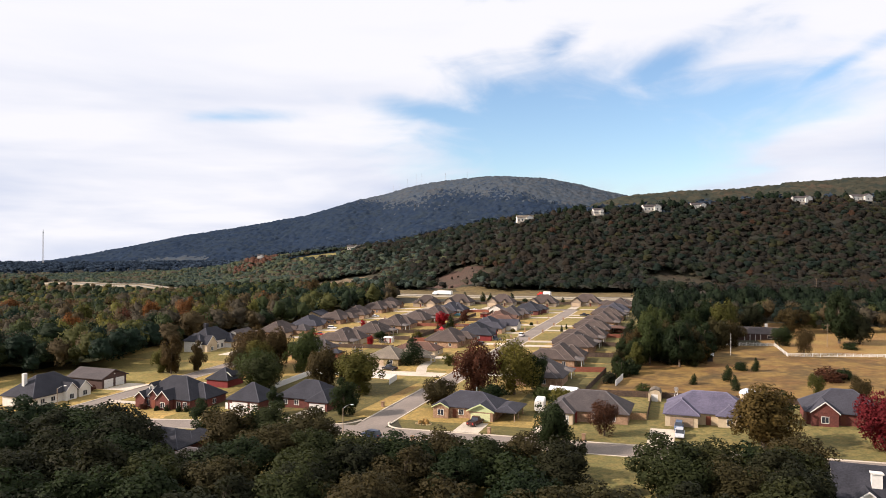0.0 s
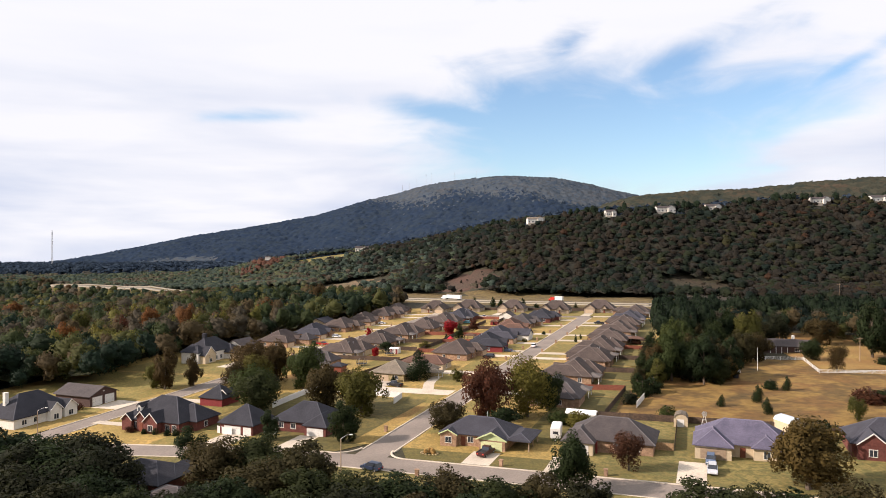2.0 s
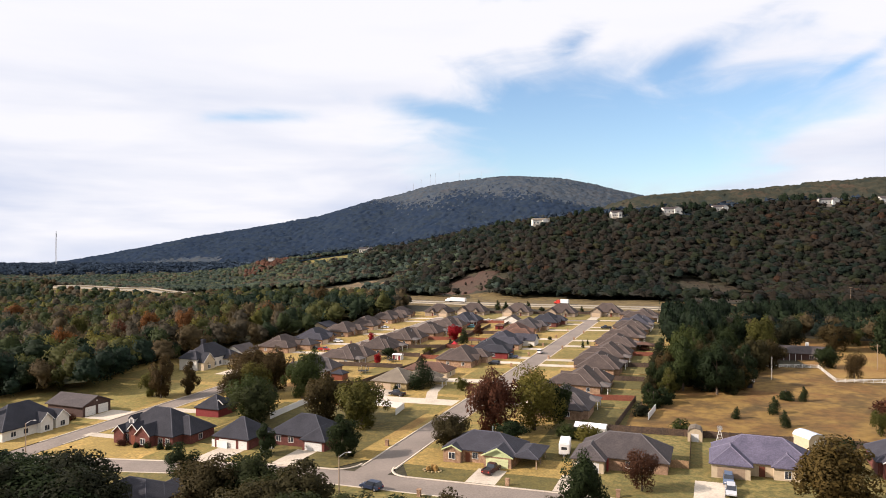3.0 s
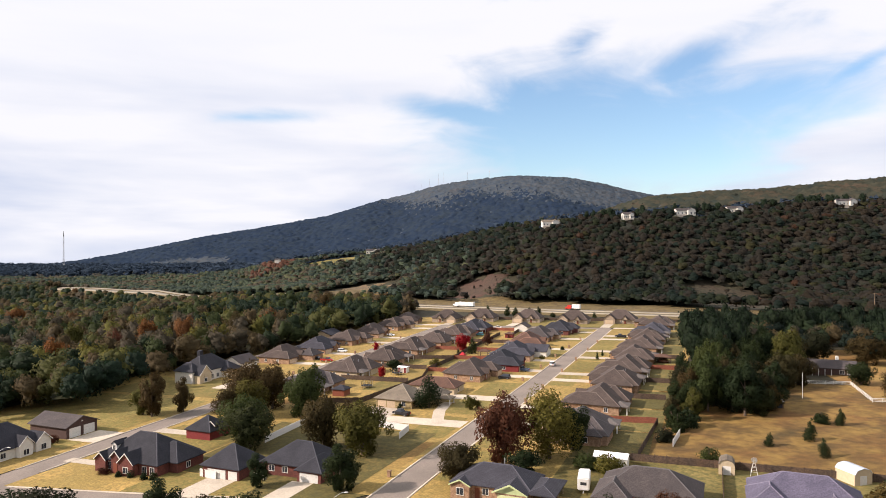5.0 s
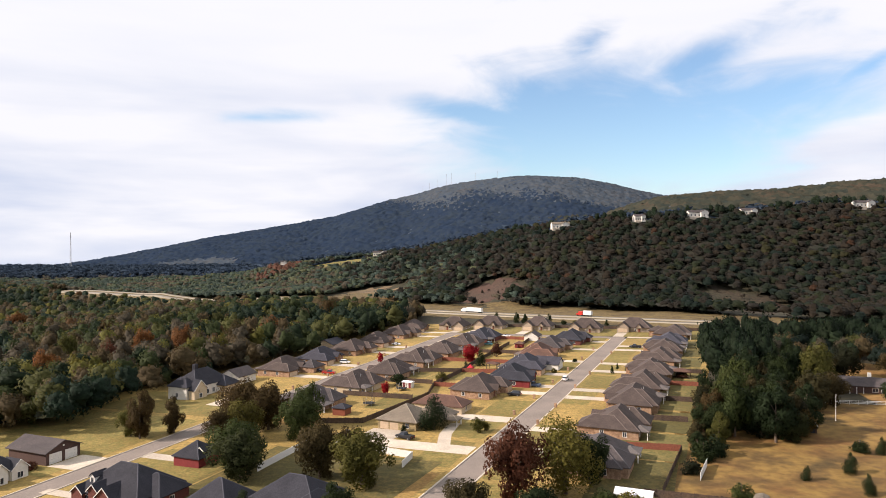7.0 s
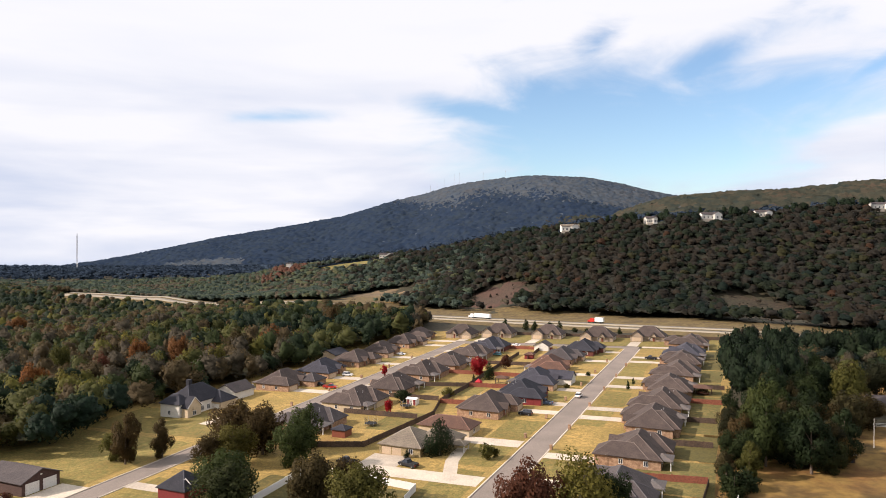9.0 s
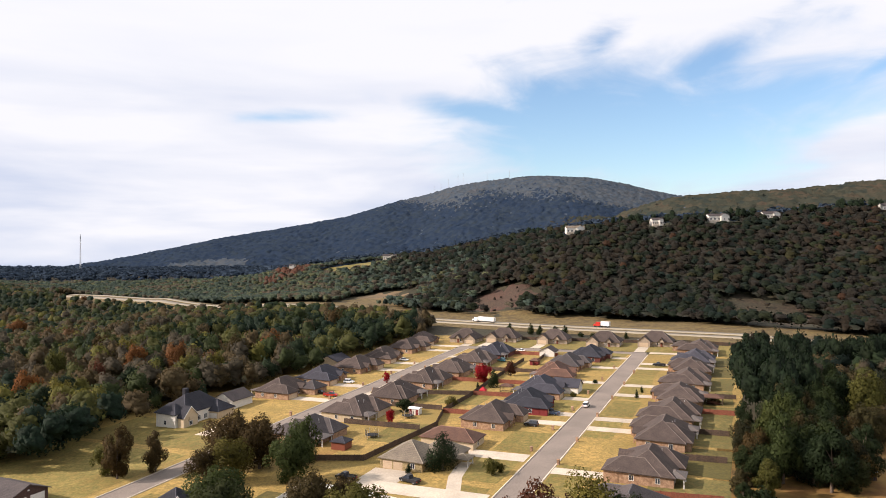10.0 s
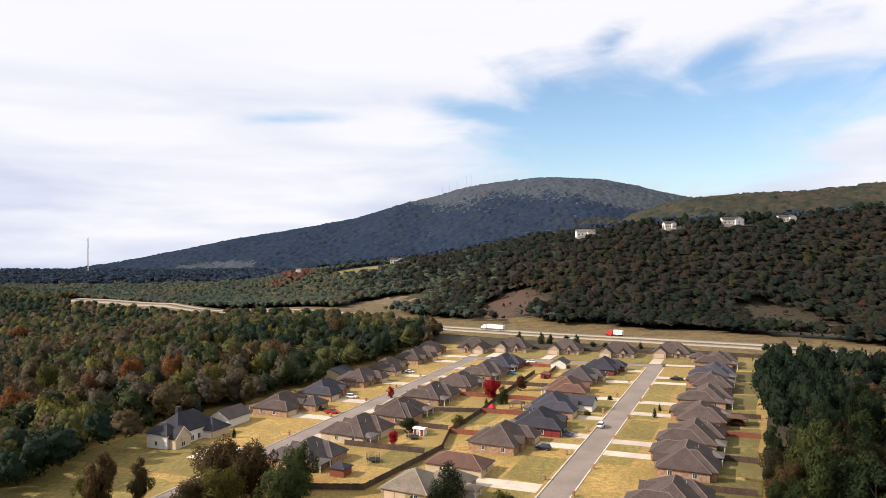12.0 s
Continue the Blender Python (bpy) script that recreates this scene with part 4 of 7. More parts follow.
def green_trim_house():
    hs = base("house", 6.0, 175.2, S_, "tan brick house with blue-grey roof and pale green gables")
    plain_block(hs, -8.5, 7.5, -4.5, 5.5, 2.7, "brick", "roof_blue", 0.55)
    front_gable(hs, -6.4, -4.5, 4.0, 1.3, 2.6, 0.5, "brick", "roof_blue", "siding_green")
    # garage bay with the pale green gable
    bm = boxes((1.2, 7.2, -6.6, -4.3, -0.8, 2.6))
    bay = part("garage_bay", bm, M["brick"], hs)
    bm = bmesh.new()
    gable_wall(bm, 1.2, 7.2, -6.62, -6.4, 2.45, 0.5, 0.4)
    part("gable_panel", bm, M["siding_green"], bay)
    bm = bmesh.new()
    gable(bm, 1.2, 7.2, -6.6, 0, 2.48, 0.5, 0.5, 0.2)
    part("bay_roof", bm, M["roof_blue"], bay)
    for s in (-1, 1):
        bm = bmesh.new()
        xe, ya, yb = 4.2 + s * 3.55, -7.2, -7.12
        solid(bm, [(xe, ya, 2.42), (4.2, ya, 4.12), (4.2, ya, 4.5), (xe, ya, 2.72)], [(xe, yb, 2.42), (4.2, yb, 4.12), (4.2, yb, 4.5), (xe, yb, 2.72)])
        part("barge_board", bm, M["siding_green"], bay)
    M["garage_green"] = mat("pale_green_door", (0.55, 0.57, 0.31), 0.6, nscale=2, namp=0.05)
    garage_door(hs, 4.1, -6.6, 0, -1, 4.9, "garage_green")
    # carport
    bm = bmesh.new()
    hip(bm, 7.2, 12.4, -5.4, 4.4, 2.5, 0.34, 0.4)
    lay_caps(part("carport_roof", bm, M["roof_blue"], hs), "roof_blue")
    for y in (-5.2, -1.5, 3.0):
        part("carport_post", boxes((12.1, 12.35, y - 0.12, y + 0.12, -0.6, 2.6)), M["trim_brown"], hs)
    window(hs, -1.5, -4.5, 0, -1, 1.3)
    part("door", boxes(wall_rect(-3.2, -4.5, 0, -1, 1.0, 0, 2.1, -0.02, 0.05)), M["door"], hs)
    part("vent_pipe", boxes((0.4, 0.55, 2.0, 2.15, 5, 6.6)), M["metal"], hs)
    # planting bed with a pale edging in front
    bd = base("flower_bed", -6.0, 166.5, S_, "oval planting bed with rocks and dry shrubs", "flower bed")
    bm = bmesh.new()
    rnd = random.Random(3)
    for i in range(14):
        a = i / 14 * math.tau
        c = Matrix.Translation((1.9 * math.cos(a), 1.2 * math.sin(a), 0.25)) @ Matrix.Diagonal((rnd.uniform(0.25, 0.4), rnd.uniform(0.2, 0.35), 0.22, 1))
        bmesh.ops.create_icosphere(bm, subdivisions=1, radius=1, matrix=c)
    part("edging_stones", bm, M["stone"], bd)
    bm = bmesh.new()
    for i in range(5):
        c = Matrix.Translation((rnd.uniform(-1, 1), rnd.uniform(-0.5, 0.5), 0.55)) @ Matrix.Diagonal((0.45, 0.4, rnd.uniform(0.5, 1.0), 1))
        bmesh.ops.create_icosphere(bm, subdivisions=2, radius=1, matrix=c)
    for v in bm.verts:
        v.co += v.normal * rnd.uniform(-0.1, 0.12)
    part("shrubs", bm, M["grass_rust"], bd)


green_trim_house()

hsC = base("house", 34.8, 169.2, S_, "brick house with grey-brown hip roof and red entry posts")
plain_block(hsC, -9.0, 9.0, -5.5, 6, 2.7, "brick", "roof_grey", 0.62)
plain_block(hsC, -9.5, -3.2, -8.5, 1, 2.65, "siding_cream", "roof_grey", 0.62)
garage_door(hsC, -6.4, -8.5, 0, -1, 4.6)
part("entry_post", boxes((-2.9, -2.5, -6.6, -6.2, -0.6, 2.6)), M["siding_red"], hsC)
for x in (1.5, 5.5):
    window(hsC, x, -5.5, 0, -1, 1.4)
hsD = base("house", 61.0, 163.8, S_, "cream brick house with a blue-violet hip roof")
CAP_MAT["roof_violet"] = mat("violet_ridge_cap", (0.15, 0.135, 0.18), 0.9)
M["roof_violet"] = shingles("violet_grey_shingles", (0.10, 0.09, 0.13), (0.075, 0.068, 0.10))
plain_block(hsD, -9, 9.5, -5, 6, 2.75, "siding_cream", "roof_violet", 0.66)
plain_block(hsD, -9.3, -2.2, -8.0, 1.5, 2.7, "siding_cream", "roof_violet", 0.66)
plain_block(hsD, 2.0, 7.0, -6.4, 0.5, 2.68, "siding_cream", "roof_violet", 0.66)
# Brown door colour stands for the dark shade inside an open garage.
garage_door(hsD, -5.7, -8.0, 0, -1, 5.0, "trim_brown")
window(hsD, 4.5, -6.4, 0, -1, 1.2, 0.6, 2.1)
part("door", boxes(wall_rect(0, -5, 0, -1, 1.1, 0, 2.1, -0.02, 0.05)), M["door"], hsD)
hsE = base("house", 90.5, 160.5, S_, "red brick house with blue-grey gabled roof")
plain_block(hsE, -8, 8, -5.5, 6, 2.8, "brick_red", "roof_blue", 0.7)
front_gable(hsE, -4.5, -5.5, 5.4, 1.6, 2.9, 0.85, "brick_red", "roof_blue", "trim")
plain_block(hsE, 3.0, 7.5, -8, 1, 2.7, "brick_red", "roof_blue", 0.7)
part("door", boxes(wall_rect(-0.6, -5.5, 0, -1, 1.1, 0, 2.1, -0.02, 0.05)), M["door"], hsE)
hsF = base("house", 66.5, 106.5, S_, "dark roofed house with white gable and white chimney")
plain_block(hsF, -7, 10, -5, 5, 3.2, "siding_white", "roof_dark", 0.75, "gable", "x", 0.4)
front_gable(hsF, -3.2, -5, 4.6, 1.2, 3.0, 0.8, "siding_white", "roof_dark", "trim")
part("chimney", boxes((-2.3, -0.9, -3.4, -2.4, 3, 6.9), (-2.45, -0.75, -3.55, -2.25, 6.9, 7.1)), M["trim"], hsF)
for x in (2.0, 6.0):
    window(hsF, x, -5, 0, -1, 1.3)
window(hsF, -7, 0, -1, 0, 1.3)
for (x, y, w, lbl) in ((-61.0, 150.0, 15, "brick house with charcoal hip roof among the near trees"), (-49.5, 134.0, 13, "small house with a brown hip roof under the near trees")):
    h_ = base("house", x, y, N_, lbl)
    plain_block(h_, -w / 2, w / 2, -5.5, 5.5, 2.7, "brick_red", "roof_dark" if w > 14 else "roof_grey", 0.4)
    plain_block(h_, -w / 2, -w / 2 + 6, -8, 1, 2.65, "brick_red", "roof_dark" if w > 14 else "roof_grey", 0.42)
    garage_door(h_, -w / 2 + 3, -8, 0, -1, 4.6)
    window(h_, w / 4, 5.5, 0, 1, 1.3)
    window(h_, -w / 4, 5.5, 0, 1, 1.3)


# stone house on the corner lot: long tan roof, garage to the south
hsM = base("house", -21.5, 256.5, S_, "buff stone house with weathered tan ribbed roof")
plain_block(hsM, -6.2, 6.2, -7, 6, 2.7, "stone", "roof_tan", 0.55)
plain_block(hsM, 1.5, 12.5, 0.0, 9.5, 2.72, "stone", "roof_tan", 0.6)
garage_door(hsM, -4.0, -7, 0, -1, 2.7, "garage_tan")
garage_door(hsM, -0.9, -7, 0, -1, 2.7, "garage_tan")
window(hsM, 3.4, -7, 0, -1, 1.2)
bm = bmesh.new()
hip(bm, 11.5, 16.0, 0.5, 4.5, 2.4, 0.4, 0.3)
lay_caps(part("porch_roof", bm, M["roof_tan"], hsM), "roof_tan")
for sx, sy in ((11.8, 0.7), (15.8, 0.7), (15.8, 4.2)):
    part("porch_post", boxes((sx - 0.14, sx + 0.14, sy - 0.14, sy + 0.14, -0.5, 2.5)), M["trim"], hsM)
hsN = base("house", -11.5, 273.0, S_, "low house with dull brown hip roof behind the stone house")
plain_block(hsN, -8.5, 8.0, -4.0, 5.0, 2.6, "siding_cream", "roof_rust", 0.5)
window(hsN, 8.0, 0, 1, 0, 1.2)

# large white house and its garage at the western edge
hsW = base("house", -104.5, 307.0, W_, "large white house with steep charcoal roof and stone front")
plain_block(hsW, -9, 9, -4.5, 6.5, 4.2, "siding_white", "roof_dark", 0.85)
plain_block(hsW, -12.5, -6.5, -3.5, 5, 4.6, "siding_white", "roof_dark", 0.85)
front_gable(hsW, -8.4, -4.0, 6.4, 2.4, 3.4, 1.0, "siding_cream", "roof_dark", "trim")
plain_block(hsW, 2.5, 10.5, -8.5, 2, 3.0, "siding_cream", "roof_dark", 0.7)
garage_door(hsW, 2.5, -5.6, -1, 0, 4.4)
part("chimney", boxes((-3.2, -1.6, 1.0, 2.4, 4, 11.2)), M["roof_dark"], hsW)
for x in (-2.5, 0.5):
    window(hsW, x, -4.5, 0, -1, 1.3, 0.8, 2.4)
window(hsW, -12.5, 1, -1, 0, 1.1, 0.9, 2.3)
hsW2 = base("garage", -98.0, 327.0, W_, "white detached garage with grey hip roof", "garage")
plain_block(hsW2, -5.5, 5.5, -4.5, 4.5, 3.2, "siding_white", "roof_grey", 0.55, "gable", "x", 0.5)
window(hsW2, -5.5, 0, -1, 0, 1.0, 1.2, 2.2)
h_ = small_garage("garage", -73.0, 348.5, 8.5, 8, "brick", "roof_grey", "brick garage with grey-brown hip roof", W_, 0.62)
h_ = base("house", -76.5, 404.0, W_, "two-storey house with a flat grey gable roof")
plain_block(h_, -6, 6, -5, 5, 4.6, "siding_cream", "roof_blue", 0.4, "gable", "x", 0.5)
h_ = base("house", 29.7, 344.0, W_, "blue-grey roofed garage wing with white gable", "house")
plain_block(h_, -4, 4, -5, 5, 2.6, "siding_white", "roof_blue", 0.6, "gable", "y", 0.4)
garage_door(h_, 0, -5, 0, -1, 4.6)
h_ = base("garage", 29.7, 431.0, S_, "small white gabled garage with pale driveway", "garage")
plain_block(h_, -3.8, 3.8, -4, 4, 2.6, "siding_white", "roof_grey", 0.55, "gable", "y", 0.4)
h_ = base("house", 128.0, 292.0, S_, "long low ranch house with grey roof and white porch")
plain_block(h_, -12, 10, -4.5, 4.5, 2.6, "brick_dark", "roof_grey", 0.45, "gable", "x", 0.6)
for x in (-7, 5.5, 8):
    window(h_, x, -4.5, 0, -1, 1.6, 0.8, 2.1)
for x in (-4, -2, 0, 2):
    part("porch_post", boxes((x - 0.1, x + 0.1, -5.6, -5.4, -0.5, 2.3)), M["trim"], h_)
part("chimney", boxes((4, 5, 0, 1, 2, 6.4)), M["trim"], h_)
h_ = base("house", 100.0, 441.0, E_, "brown roofed house at the street end")
plain_block(h_, -4.5, 4.5, -4.5, 4.5, 2.8, "brick", "roof_brown", 0.5)


# ---- sheds ----
def gambrel(name, x, y, w, d, h, wall, roof, face, label):
    hs = base(name, x, y, face, label, "shed")
    pr = [(-w / 2, 0.0), (w / 2, 0.0), (w / 2, h), (w * 0.36, h + 0.75), (0, h + 1.1), (-w * 0.36, h + 0.75), (-w / 2, h)]
    bm = bmesh.new()
    solid(bm, [(a, -d / 2, b - (0.4 if b == 0 else 0.02)) for a, b in pr], [(a, d / 2, b - (0.4 if b == 0 else 0.02)) for a, b in pr])
    part("wall", bm, M[wall], hs)
    bm = bmesh.new()
    for (a0, b0), (a1, b1) in zip(pr[2:6], pr[3:7]):
        solid(bm, [(a0, -d / 2 - 0.15, b0), (a1, -d / 2 - 0.15, b1), (a1, -d / 2 - 0.15, b1 + 0.09), (a0, -d / 2 - 0.15, b0 + 0.09)],
              [(a0, d / 2 + 0.15, b0), (a1, d / 2 + 0.15, b1), (a1, d / 2 + 0.15, b1 + 0.09), (a0, d / 2 + 0.15, b0 + 0.09)])
    part("roof", bm, M[roof], hs)
    part("door", boxes(wall_rect(0, -d / 2, 0, -1, 1.6, 0.1, 1.95, -0.02, 0.04)), M["trim"], hs)


M["roof_white"] = mat("white_metal_roof", (0.78, 0.78, 0.78), 0.5, nscale=2, namp=0.05)
M["roof_pale"] = mat("pale_blue_metal_roof", (0.55, 0.62, 0.72), 0.35, metal=0.3, nscale=2, namp=0.06)
gambrel("shed", 55.0, 185.5, 3.2, 4.0, 2.2, "siding_cream", "roof_tan", S_, "cream wooden shed with a tan gambrel roof")
gambrel("shed", 78.0, 178.8, 4.2, 5.0, 2.3, "siding_cream", "roof_pale", 35, "tan shed with shiny pale blue gambrel roof")
s_ = base("shed", 31.6, 190.8, S_, "white portable shed with low white roof", "shed")
plain_block(s_, -3.6, 3.6, -1.9, 1.9, 2.5, "siding_white", "roof_white", 0.3, "gable", "x", 0.2)
window(s_, -0.6, -1.9, 0, -1, 0.8, 1.2, 1.9)
part("door", boxes(wall_rect(0.9, -1.9, 0, -1, 0.8, 0.0, 1.9, -0.02, 0.04)), M["glass"], s_)
s_ = base("shed", 87.5, 243.5, S_, "low open shed with a pale metal roof under the trees", "shed")
plain_block(s_, -4.5, 4.5, -2.0, 2.0, 2.3, "brick_dark", "roof_white", 0.16, "gable", "x", 0.3)
# Dark panels on the closed wall stand for the shade in open bays.
for gx in (-2.6, 0.2, 3.0):
    part("bay_shade_panel", boxes(wall_rect(gx, -2.0, 0, -1, 2.2, 0.1, 2.0, -0.02, 0.03)), M["glass"], s_)
s_ = base("shed", -26.6, 310.0, S_, "small shed with red and white vertical siding", "shed")
plain_block(s_, -1.9, 1.9, -1.3, 1.3, 2.3, "siding_white", "roof_white", 0.2, "gable", "x", 0.2)
for x in (-1.2, 1.2):
    part("red_panel", boxes((x - 0.45, x + 0.45, -1.35, -1.29, 0.05, 2.2)), M["siding_red"], s_)
s_ = small_garage("shed", 20.8, 404.5, 4, 3.5, "siding_red", "roof_rust", "small red-brown garden shed", S_, 0.5, 2.2)
s_ = small_garage("shed", -44.0, 270.0, 4.5, 4.0, "door", "roof_dark", "dark brown wooden garden shed", S_, 0.5, 2.4)


# ---- fences ----
M["fence_wood"] = mat("weathered_fence_wood", (0.085, 0.055, 0.037), 0.9, vary=0.15, nscale=3, namp=0.3, patch=(0.06, 0.043, 0.033), patch_scale=0.4)
M["fence_red"] = mat("red_stained_fence_wood", (0.19, 0.065, 0.04), 0.9, vary=0.12, nscale=3, namp=0.25)
M["fence_white"] = mat("white_vinyl", (0.64, 0.63, 0.60), 0.5, nscale=2, namp=0.05)


def panel_mesh(kind):
    """One fence panel, 1 long, in one piece."""
    bm = bmesh.new()
    if kind == "rail":
        box(bm, 0, 1, -0.03, 0.03, 0, 0.15)
    elif kind == "vinyl":
        sec = [(-0.035, 0.05), (0.035, 0.05), (0.035, 1.68), (0.055, 1.68), (0.055, 1.8), (-0.055, 1.8), (-0.055, 1.68), (-0.035, 1.68)]
        solid(bm, [(0, a, b) for a, b in sec], [(1, a, b) for a, b in sec])
    else:
        rnd = random.Random(8)
        n, out = 14, []
        for i in range(n):
            z = 1.72 + rnd.uniform(-0.06, 0.06)
            out += [(i / n + 0.006, z - 0.05), (i / n + 0.012, z), ((i + 1) / n - 0.012, z), ((i + 1) / n - 0.006, z - 0.05)]
        out = [(0, 0.05), *out, (1, 0.05)][::-1]
        solid(bm, [(a, -0.025, b) for a, b in out], [(a, 0.025, b) for a, b in out])
    me = bpy.data.meshes.new("panel")
    bm.to_mesh(me)
    bm.free()
    return me


PANEL = {k: panel_mesh(k) for k in ("rail", "vinyl", "wood")}
_pm = boxes((-0.06, 0.06, -0.06, 0.06, -0.3, 1.0))
POST = bpy.data.meshes.new("post")
_pm.to_mesh(POST)
_pm.free()
for me in (*PANEL.values(), POST):
    me.materials.append(M["fence_wood"])


def fence(pts, kind, m, label, hgt=1.0, span=2.5):
    x0, y0 = pts[0]
    fn = empty("fence", Matrix.Translation((x0, y0, gh(x0, y0) + 0.1)), label, "fence", "fences")
    org = Vector((x0, y0, gh(x0, y0) + 0.1))

    def put(nm, me, loc, ang, sx, sz):
        ob = new(nm, me)
        ob.parent = fn
        ob.matrix_local = Matrix.Translation(loc - org) @ Matrix.Rotation(ang, 4, "Z") @ Matrix.Diagonal((sx, 1, sz, 1))
        ob.material_slots[0].link = "OBJECT"
        ob.material_slots[0].material = M[m]
    for a, b in zip(pts, pts[1:]):
        a, b = Vector(a), Vector(b)
        n = max(1, round((b - a).length / span))
        ang = math.atan2(b.y - a.y, b.x - a.x)
        for i in range(n):
            p = a.lerp(b, i / n)
            loc = Vector((p.x, p.y, gh(p.x, p.y) + 0.1))
            if kind == "rail":
                for zz in (0.35, 0.75, 1.15):
                    put("rail", PANEL[kind], loc + Vector((0, 0, zz)), ang, (b - a).length / n, 1.0)
            else:
                put("panel", PANEL[kind], loc, ang, (b - a).length / n, hgt)
            put("post", POST, loc, ang, 1.0, (1.35 if kind == "rail" else 1.9) * hgt)
    return fn


def fuv(rows, *k, **kw):
    return fence([W(*r) for r in rows], *k, **kw)


brown, stained, vinyl = "weathered brown wooden privacy fence", "red stained wooden privacy fence", "white vinyl privacy fence"
fuv([(48.5, 40), (48.5, 100)], "wood", "fence_wood", "dark wooden fence between the yards and the pasture")
fuv([(48.5, 61.5), (24, 62)], "wood", "fence_wood", brown)
M["fence_tan"] = mat("new_tan_fence_wood", (0.30, 0.19, 0.10), 0.85, vary=0.1, nscale=3, namp=0.2)
fuv([(24, 56.6), (24, 61.8)], "wood", "fence_tan", "tan wooden double gate beside the house", span=2.6)
fuv([(48.5, 100), (50, 160)], "wood", "fence_wood", "dark wooden fence behind the street houses")
fuv([(84, -47), (124, -42.5)], "wood", "fence_wood", brown)
fuv([(84, -47), (79, -62)], "wood", "fence_wood", brown)
fuv([(117.5, -46), (117.4, -74)], "wood", "fence_wood", "weathered wooden fence across the back yards")
fuv([(140.6, -48), (140.9, -31)], "wood", "fence_red", stained)
fuv([(124, -43), (141, -48), (167, -48), (195, -50)], "wood", "fence_wood", brown)
fuv([(144, -50), (144, -70)], "wood", "fence_wood", brown)
fuv([(166, -68), (170, -48.4)], "wood", "fence_wood", brown)
fuv([(170.3, -48), (171, -31.5)], "wood", "fence_red", stained)
fuv([(268.8, -65), (267, -39)], "wood", "fence_red", stained)
fuv([(238, -44), (250, -44.5), (268, -46)], "wood", "fence_wood", brown)
fuv([(323, -104), (323, 50)], "wood", "fence_wood", "dark wooden fence behind the far row of houses")
fuv([(195, -70), (194.5, -34)], "wood", "fence_red", stained)
fuv([(221, -70), (221, -34)], "wood", "fence_wood", brown)
fuv([(195, -50), (250, -52)], "wood", "fence_wood", brown)
fuv([(81.5, 29), (83, 45)], "wood", "fence_red", stained)
fuv([(50.5, 43.6), (83, 45.2)], "wood", "fence_wood", "weathered wooden fence behind the eastern yards")
fuv([(112, 30), (112.5, 45)], "wood", "fence_wood", brown)
fuv([(139, 30), (139, 45)], "wood", "fence_wood", brown)
fuv([(165, 30), (165, 46)], "wood", "fence_red", stained)
fuv([(190, 32), (190, 46)], "wood", "fence_wood", brown)
fuv([(36, -49), (61, -50), (59, -30)], "vinyl", "fence_white", vinyl)
fuv([(59, -30), (57, -17.5), (49, -16.5)], "vinyl", "fence_white", vinyl)
fuv([(9.5, -47), (8.8, -42)], "vinyl", "fence_white", vinyl)
fuv([(11, -34), (12, -31)], "vinyl", "fence_white", vinyl)
fuv([(62, 50.5), (73, 51.5)], "vinyl", "fence_white", "low leaning white fence beside the hedge")
fuv([(145, 58), (147.2, 75.7), (149.9, 100.7), (124.6, 102.7), (127, 121), (131, 160), (134, 190)], "rail", "fence_white", "white three-rail paddock fence")

def pergola(u, v, w, d, label):
    """Posts, beams and a low hipped roof over a terrace."""
    x, y = W(u, v)
    pg = empty("pergola", Matrix.Translation((x, y, gh(x, y) + 0.1)) @ pose(0, 0, 0, 0, 0, TURN), label, "pergola")
    for sx in (-1, 1):
        for sy in (-1, 1):
            part("post", boxes((sx * w / 2 - 0.1, sx * w / 2 + 0.1, sy * d / 2 - 0.1, sy * d / 2 + 0.1, -0.3, 2.4)), M["fence_wood"], pg)
    bm = bmesh.new()
    hip(bm, -w / 2, w / 2, -d / 2, d / 2, 2.4, 0.35, 0.4)
    part("roof", bm, M["roof_rust"], pg)
    CAPS.clear()
    part("rail", boxes((-w / 2, w / 2, -d / 2 - 0.05, -d / 2 + 0.05, 0.7, 0.85), (-w / 2, w / 2, -d / 2 - 0.05, -d / 2 + 0.05, 0.2, 0.3)), M["fence_wood"], pg)


pergola(181, 38.5, 6.5, 4.5, "brown wooden pergola over a terrace behind the house")
pergola(179.5, -37.4, 4.5, 3.5, "small brown wooden pergola in a back yard")


def play_tent(x, y):
    tn = empty("play_tent", Matrix.Translation((x, y, gh(x, y) + 0.12)) @ pose(0, 0, 0, 0, 0, TURN), "bright red fabric play tent on a back lawn", "tent")
    q = [(-1.2, -1.2), (1.2, -1.2), (1.2, 1.2), (-1.2, 1.2)]
    bm = bmesh.new()
    solid(bm, [(a, b, 0) for a, b in q], [(a * 0.96, b * 0.96, 1.4) for a, b in q])
    part("wall", bm, M["tent_red"], tn)
    bm = bmesh.new()
    solid(bm, [(a * 1.08, b * 1.08, 1.4) for a, b in q], [(a * 0.05, b * 0.05, 2.7) for a, b in q])
    part("roof", bm, M["tent_red"], tn)


M["tent_red"] = mat("red_fabric", (0.38, 0.02, 0.03), 0.8, nscale=2, namp=0.12)
play_tent(-3.4, 342.1)

# ---- vehicles ----
M["tyre"] = mat("tyre_rubber", (0.02, 0.02, 0.02), 0.8)
M["rim"] = mat("alloy_rim", (0.4, 0.4, 0.42), 0.35, metal=0.8)
M["lens"] = mat("lamp_lens", (0.5, 0.06, 0.04), 0.3)
M["lens_white"] = mat("headlamp_lens", (0.7, 0.7, 0.7), 0.2)


def paint(name, c):
    ma = mat(name, c, 0.35, nscale=1.5, namp=0.04, spec=0.35)
    return ma


